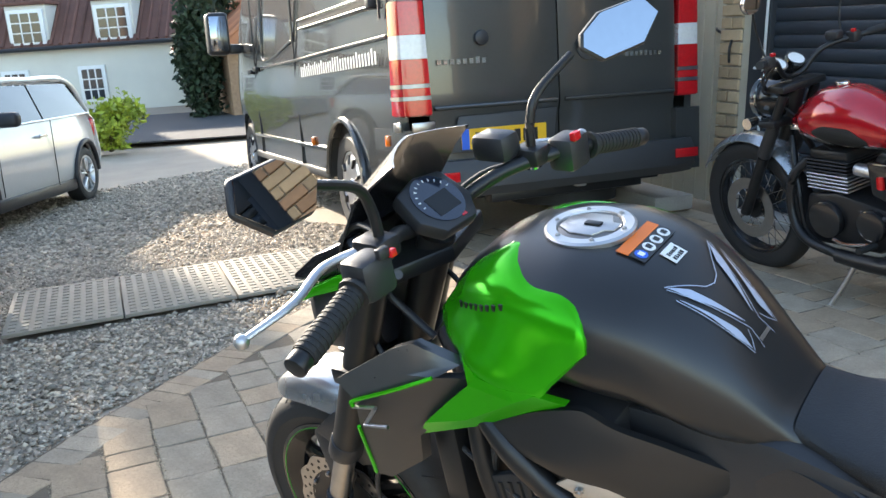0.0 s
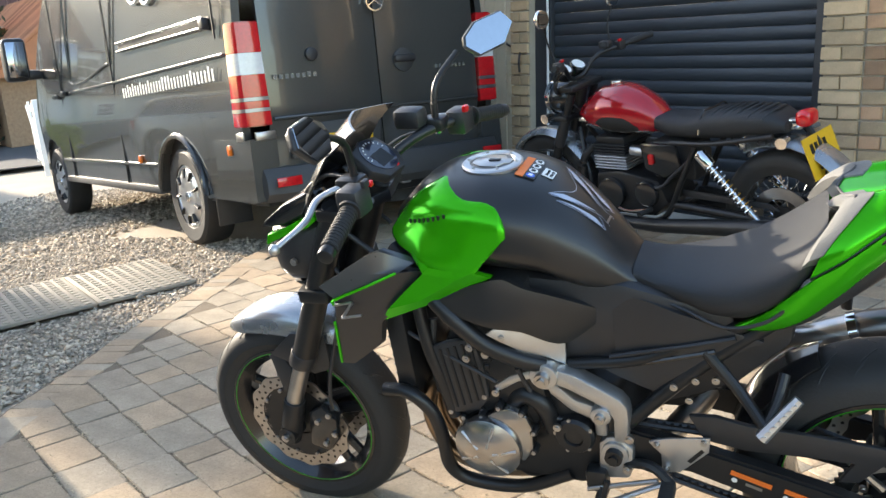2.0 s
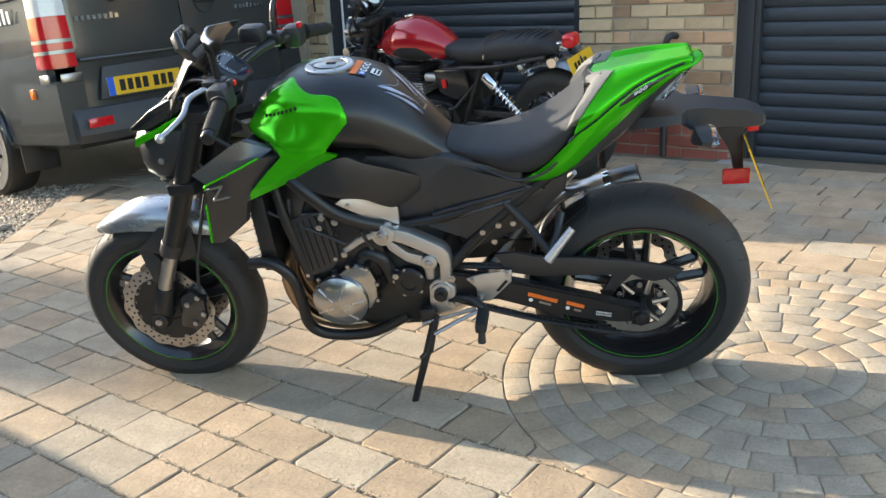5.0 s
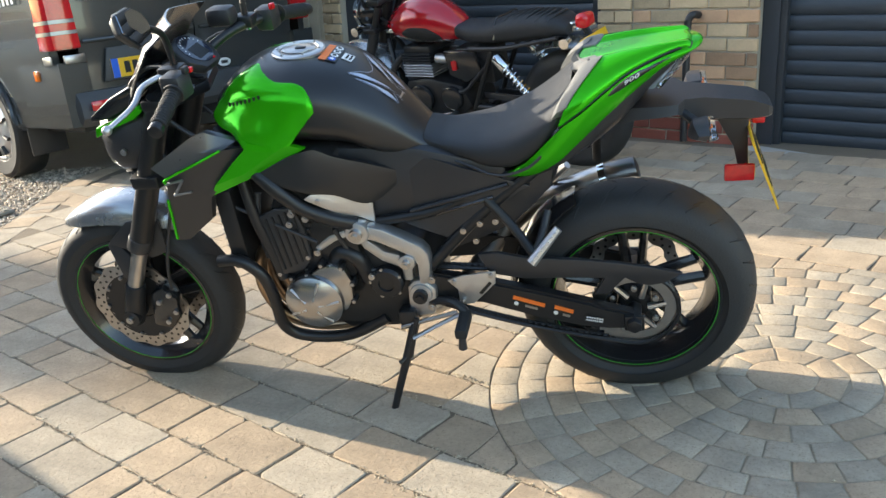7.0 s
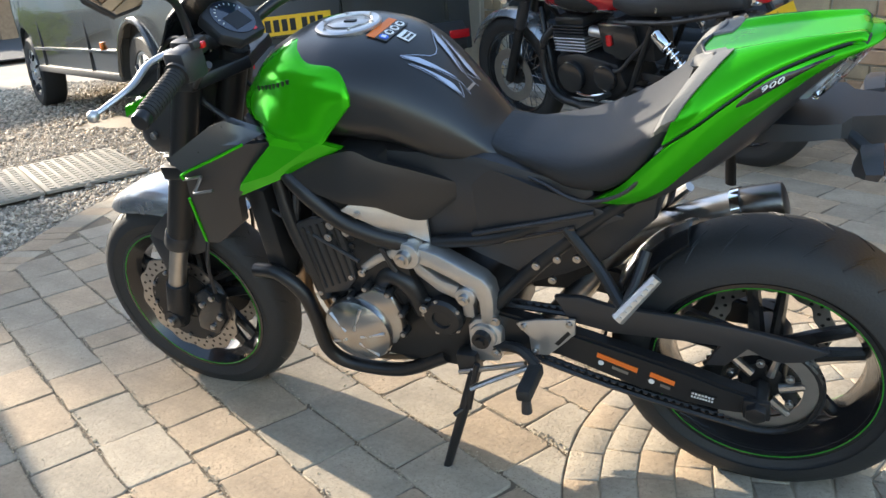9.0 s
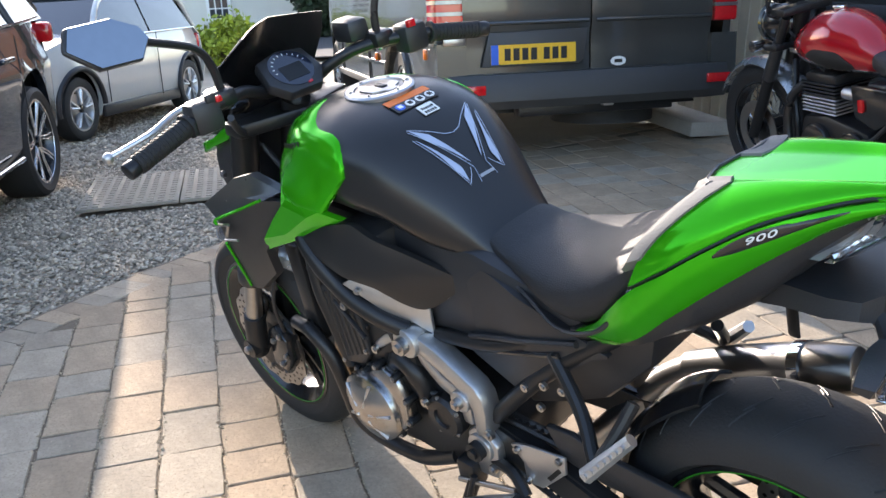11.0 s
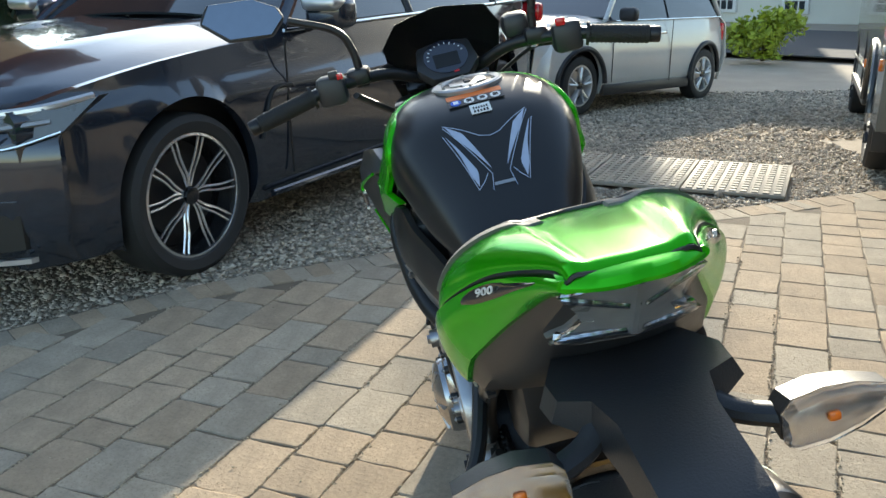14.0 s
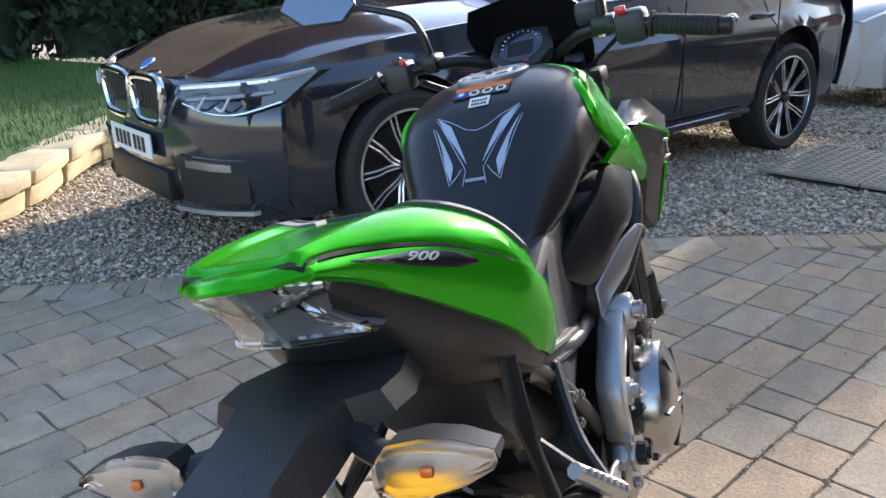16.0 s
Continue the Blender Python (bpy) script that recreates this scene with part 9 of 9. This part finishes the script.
for s in (-1, 1):
    gp = part("gauge", cyl(0.043, 0.06, "Z", (0, 0, 0), 28, bevel=0.006), M["black_paint"], red, "chrome-rimmed clock")
    gp.matrix_basis = Matrix.Translation((0.235, s * 0.055, 1.03)) @ Matrix.Rotation(radians(35), 4, "Y")
    part("gauge_rim", lathe([(0.046, 0.024), (0.046, 0.036), (0.038, 0.036), (0.038, 0.024)], "Z", 28), M["chrome"], gp)
    part("gauge_face", cyl(0.038, 0.004, "Z", (0, 0, 0.03), 28), M["white_plate"], gp)
    part("front_indicator", rod((0.15, s * 0.11, 0.80), (0.15, s * 0.17, 0.80), 0.022, 12, r2=0.028), M["chrome"], red, "small chrome indicator")
    part("grip", rod((0.43, s * 0.30, 1.115), (0.51, s * 0.40, 1.135), 0.017, 12), M["grip"], red)
    part("lever", tube([(0.36, s * 0.20, 1.11), (0.40, s * 0.29, 1.10), (0.46, s * 0.38, 1.12)], 0.006, 8, 4), M["alu"], red)
    part("switch_block", box(0.05, 0.05, 0.05, (0.40, s * 0.25, 1.11), 0.01), M["black_plastic"], red)
    part("switch_button", box(0.016, 0.02, 0.016, (0.415, s * 0.235, 1.14), 0.003), M["red_lens"], red)
    part("mirror_stem", tube([(0.36, s * 0.22, 1.11), (0.34, s * 0.24, 1.23), (0.36, s * 0.27, 1.33)], 0.005, 8, 5), M["black_metal"], red)
    mh2 = part("mirror_head", cyl(0.048, 0.022, "X", (0.36, s * 0.28, 1.365), 24, bevel=0.006), M["chrome"], red, "round chrome mirror")
    part("mirror_glass", cyl(0.043, 0.003, "X", (0.373, s * 0.28, 1.365), 24), M["mirror"], mh2)
part("handlebar", tube([(0.51, -0.40, 1.135), (0.42, -0.28, 1.112), (0.33, -0.14, 1.085), (0.285, -0.05, 1.00), (0.285, 0.05, 1.00), (0.33, 0.14, 1.085), (0.42, 0.28, 1.112), (0.51, 0.40, 1.135)], 0.012, 12, 6), M["black_metal"], red)
part("fluid_reservoir", box(0.07, 0.05, 0.04, (0.35, 0.19, 1.13), 0.012), M["black_plastic"], red)
part("head_stock", rod((0.21, 0, 0.70), (0.32, 0, 0.97), 0.035), M["black_metal"], red)
part("yoke", box(0.10, 0.26, 0.035, (0.30, 0, 0.955), 0.01), M["black_metal"], red)
part("lower_yoke", box(0.10, 0.26, 0.035, (0.225, 0, 0.79), 0.01), M["black_metal"], red)
# teardrop tank: red above, silver below, rubber knee pads
RZ = [(0.33, 0.845), (0.40, 0.905), (0.50, 0.955), (0.60, 0.962), (0.70, 0.935), (0.80, 0.875), (0.855, 0.815)]
RW_ = [(0.33, 0.075), (0.42, 0.125), (0.52, 0.145), (0.62, 0.14), (0.72, 0.115), (0.82, 0.085), (0.855, 0.06)]
RB_ = [(0.33, 0.755), (0.45, 0.715), (0.6, 0.70), (0.75, 0.70), (0.855, 0.715)]


def red_row(x, grow=0.0, n=28):
    zt, w, zb = interp(x, RZ) + grow, interp(x, RW_) + grow, interp(x, RB_) - grow
    zm = zb + (zt - zb) * 0.45
    r = []
    for k in range(n):
        c, s_ = math.cos(2 * math.pi * k / n), math.sin(2 * math.pi * k / n)
        r.append((x, w * abs(c) ** 0.9 * (1 if c >= 0 else -1), zm + ((zt - zm) if s_ >= 0 else (zm - zb)) * abs(s_) ** 0.9 * (1 if s_ >= 0 else -1)))
    return r


def red_y(x, z):
    zt, w, zb = interp(x, RZ), interp(x, RW_), interp(x, RB_)
    zm = zb + (zt - zb) * 0.45
    t = min(1.0, abs((z - zm) / ((zt - zm) if z >= zm else (zm - zb)))) ** (1 / 0.9)
    return w * max(0.0, 1 - t * t) ** 0.45


rt = part("fuel_tank", loft([red_row(0.33 + 0.525 * k / 24) for k in range(25)]), M["red_paint"], red, "red and silver fuel tank")
part("filler_cap", cyl(0.032, 0.016, "Z", (0.555, 0, 0.968), 24, bevel=0.004), M["chrome"], rt)
for s in (-1, 1):
    skin("silver_flank", [(0.34, 0.775), (0.45, 0.768), (0.60, 0.745), (0.84, 0.722)], [(0.34, 0.758), (0.45, 0.722), (0.60, 0.706), (0.84, 0.712)], 0.34, 0.84, s, M["silver_paint"], rt, 0.003, 20, 4, red_y, "silver lower flank", 0.004)
    skin("knee_pad", [(0.50, 0.79), (0.56, 0.815), (0.66, 0.81), (0.74, 0.755)], [(0.50, 0.775), (0.56, 0.742), (0.66, 0.722), (0.74, 0.735)], 0.50, 0.74, s, M["grip"], rt, 0.006, 14, 5, red_y, "black rubber knee pad", 0.006)
    part("tank_badge", box(0.07, 0.010, 0.022, (0.39, s * 0.112, 0.79), 0.004), M["chrome"], rt, "chrome tank badge")
# seat with ribbed rear half
rs = []
for k in range(26):
    x = 0.80 + 0.74 * k / 25
    zt = interp(x, [(0.80, 0.815), (0.90, 0.808), (1.05, 0.812), (1.15, 0.835), (1.30, 0.850), (1.45, 0.845), (1.54, 0.80)])
    zb = interp(x, [(0.80, 0.73), (0.95, 0.70), (1.2, 0.705), (1.54, 0.74)])
    w = interp(x, [(0.80, 0.07), (0.95, 0.115), (1.10, 0.135), (1.45, 0.12), (1.54, 0.08)])
    if x > 1.14:
        zt += 0.004 * math.sin((x - 1.14) * 120)
    rs.append([(x, w * abs(c) ** 0.7 * (1 if c >= 0 else -1), (zt + zb) / 2 + (zt - zb) / 2 * abs(s_) ** 0.7 * (1 if s_ >= 0 else -1)) for c, s_ in [(math.cos(2 * math.pi * j / 24), math.sin(2 * math.pi * j / 24)) for j in range(24)]])
rseat = part("seat", loft(rs), M["seat"], red, "black two-part vinyl seat")
part("seat_seam", tube([(1.13, -0.138, 0.74), (1.135, -0.10, 0.835), (1.14, 0, 0.842), (1.135, 0.10, 0.835), (1.13, 0.138, 0.74)], 0.005, 6, 4), M["black_paint"], rseat)
for k in range(9):
    x = 1.19 + 0.035 * k
    z = interp(x, [(1.15, 0.838), (1.30, 0.853), (1.45, 0.848), (1.54, 0.80)])
    part("seat_rib", tube([(x - 0.02, -0.112, z - 0.03), (x, -0.06, z - 0.004), (x + 0.01, 0, z + 0.001), (x, 0.06, z - 0.004), (x - 0.02, 0.112, z - 0.03)], 0.006, 6, 3), M["seat"], rseat)
# engine: two finned cylinders, cases, carburettors
part("crankcase", plate([(0.40, 0.34), (0.44, 0.50), (0.60, 0.52), (0.85, 0.48), (0.90, 0.36), (0.80, 0.28), (0.48, 0.27)], 0.26, 0.02), M["black_metal"], red, "black crankcase")
for k in range(9):
    part("cylinder_fin", box(0.22, 0.24, 0.008, (0.54, 0, 0.525 + 0.016 * k), 0.003, 1), M["black_metal"] if k > 4 else M["alu"], red)
part("cylinder", box(0.16, 0.20, 0.18, (0.54, 0, 0.58), 0.01), M["black_metal"], red)
part("cylinder_head", box(0.20, 0.22, 0.05, (0.545, 0, 0.675), 0.016), M["black_metal"], red)
for s in (-1, 1):
    part("engine_case", cyl(0.085, 0.04, "Y", (0.55, s * 0.145, 0.40), 32, bevel=0.012), M["black_paint"], red, "black round engine case")
    part("engine_case", cyl(0.07, 0.04, "Y", (0.78, s * 0.14, 0.41), 28, bevel=0.012), M["black_paint"], red)
    part("carburettor", rod((0.66, s * 0.07, 0.62), (0.74, s * 0.07, 0.615), 0.028, 14), M["alu"], red, "bare carburettor")
    part("side_cover", plate([(0.76, 0.68), (0.98, 0.68), (1.0, 0.56), (0.90, 0.50), (0.78, 0.54)], 0.03, 0.012, at=s * 0.12), M["black_paint"], red, "black side cover")
    part("cover_badge", box(0.03, 0.004, 0.055, (0.83, s * 0.138, 0.60), 0.008), M["red_lens"], red, "small red badge")
    part("frame_tube", tube([(0.28, s * 0.03, 0.72), (0.36, s * 0.10, 0.50), (0.42, s * 0.12, 0.30), (0.60, s * 0.13, 0.245), (0.86, s * 0.13, 0.28), (1.0, s * 0.13, 0.50), (1.1, s * 0.13, 0.68)], 0.015, 10, 5), M["black_metal"], red)
    part("rear_subframe", tube([(0.95, s * 0.13, 0.69), (1.2, s * 0.14, 0.70), (1.50, s * 0.11, 0.74)], 0.013, 10, 4), M["black_metal"], red)
    part("swingarm", rod((0.92, s * 0.12, 0.36), (1.50, s * 0.12, 0.325), 0.022, 12), M["black_metal"], red)
    sk = part("rear_shock", rod((1.13, s * 0.155, 0.66), (1.42, s * 0.155, 0.34), 0.014, 12), M["chrome"], red, "chrome sprung rear shock")
    part("shock_shroud", rod((1.135, s * 0.155, 0.655), (1.19, s * 0.155, 0.594), 0.033, 16, bevel=0.005), M["chrome"], sk)
    coil = []
    n_t = 11
    a0_, a1_ = Vector((1.19, s * 0.155, 0.594)), Vector((1.39, s * 0.155, 0.373))
    ax_ = (a1_ - a0_).normalized()
    e1 = ax_.cross(Vector((0, 1, 0))).normalized()
    e2 = ax_.cross(e1)
    for q in range(n_t * 8 + 1):
        t_ = q / (n_t * 8)
        coil.append(a0_.lerp(a1_, t_) + 0.027 * (math.cos(2 * math.pi * n_t * t_) * e1 + math.sin(2 * math.pi * n_t * t_) * e2))
    part("spring", tube(coil, 0.0055, 6, 1), M["chrome"], sk)
    part("exhaust_header", tube([(0.42, s * 0.09, 0.64), (0.36, s * 0.13, 0.56), (0.36, s * 0.15, 0.40), (0.44, s * 0.16, 0.29), (0.62, s * 0.16, 0.25)], 0.021, 12, 5), M["black_metal"], red)
    part("silencer", tube([(0.62, s * 0.165, 0.25), (0.85, s * 0.175, 0.255), (1.25, s * 0.19, 0.30), (1.62, s * 0.20, 0.335)], 0.032, 16, 5, taper=0.046), M["black_metal"], red, "black silencer")
    part("rear_indicator", rod((1.55, s * 0.09, 0.72), (1.56, s * 0.15, 0.72), 0.022, 12, r2=0.026), M["chrome"], red)
    part("foot_peg", rod((0.80, s * 0.15, 0.33), (0.80, s * 0.25, 0.335), 0.014, 10), M["grip"], red)
rl_ = part("tail_light", box(0.075, 0.10, 0.075, (1.605, 0, 0.80), 0.025, 3), M["red_lens"], red, "red tail light on a chrome bracket")
part("tail_bracket", box(0.10, 0.085, 0.05, (1.555, 0, 0.775), 0.015), M["chrome"], rl_)
rp = part("number_plate", box(0.25, 0.19, 0.005), M["yellow_plate"], red, "yellow rear number plate", smooth=False)
rp.matrix_basis = facing((1.67, 0, 0.640), (0.0, 1, 0), (-0.30, 0, 0.95))
plate_bars(rp, Matrix.Translation((0, 0.04, 0)), 0.2, 0.07, 4, M["black_print_and_gaps"], 9)
plate_bars(rp, Matrix.Translation((0.03, -0.04, 0)), 0.2, 0.07, 3, M["black_print_and_gaps"], 9)
part("plate_bracket", rod((1.60, 0, 0.77), (1.655, 0, 0.68), 0.015, 8), M["black_metal"], red)
part("side_stand", tube([(0.72, -0.14, 0.28), (0.68, -0.20, 0.15), (0.64, -0.262, 0.045)], 0.011, 10, 4), M["steel"], red, "bare metal side stand")
part("shift_lever", tube([(0.78, -0.16, 0.33), (0.68, -0.18, 0.32), (0.62, -0.19, 0.335)], 0.008, 8, 4), M["chrome"], red)
part("chain_guard", plate([(0.98, 0.44), (1.45, 0.41), (1.50, 0.38), (0.98, 0.40)], 0.012, 0.003, at=-0.10), M["black_plastic"], red)
for k in range(3):
    part("cable", tube([(0.36, -0.20 + 0.02 * k, 1.09), (0.24, -0.14, 1.02 - 0.03 * k), (0.20, -0.05, 0.90), (0.36, -0.05, 0.80), (0.6, -0.09, 0.66)], 0.005, 6, 5), M["black_plastic"], red)
part("battery_box", box(0.26, 0.16, 0.20, (0.92, 0, 0.58), 0.02), M["black_plastic"], red)
part("starter_hose", tube([(0.70, -0.12, 0.46), (0.86, -0.14, 0.45), (0.95, -0.13, 0.52), (1.05, -0.13, 0.60)], 0.010, 8, 4), M["black_plastic"], red)
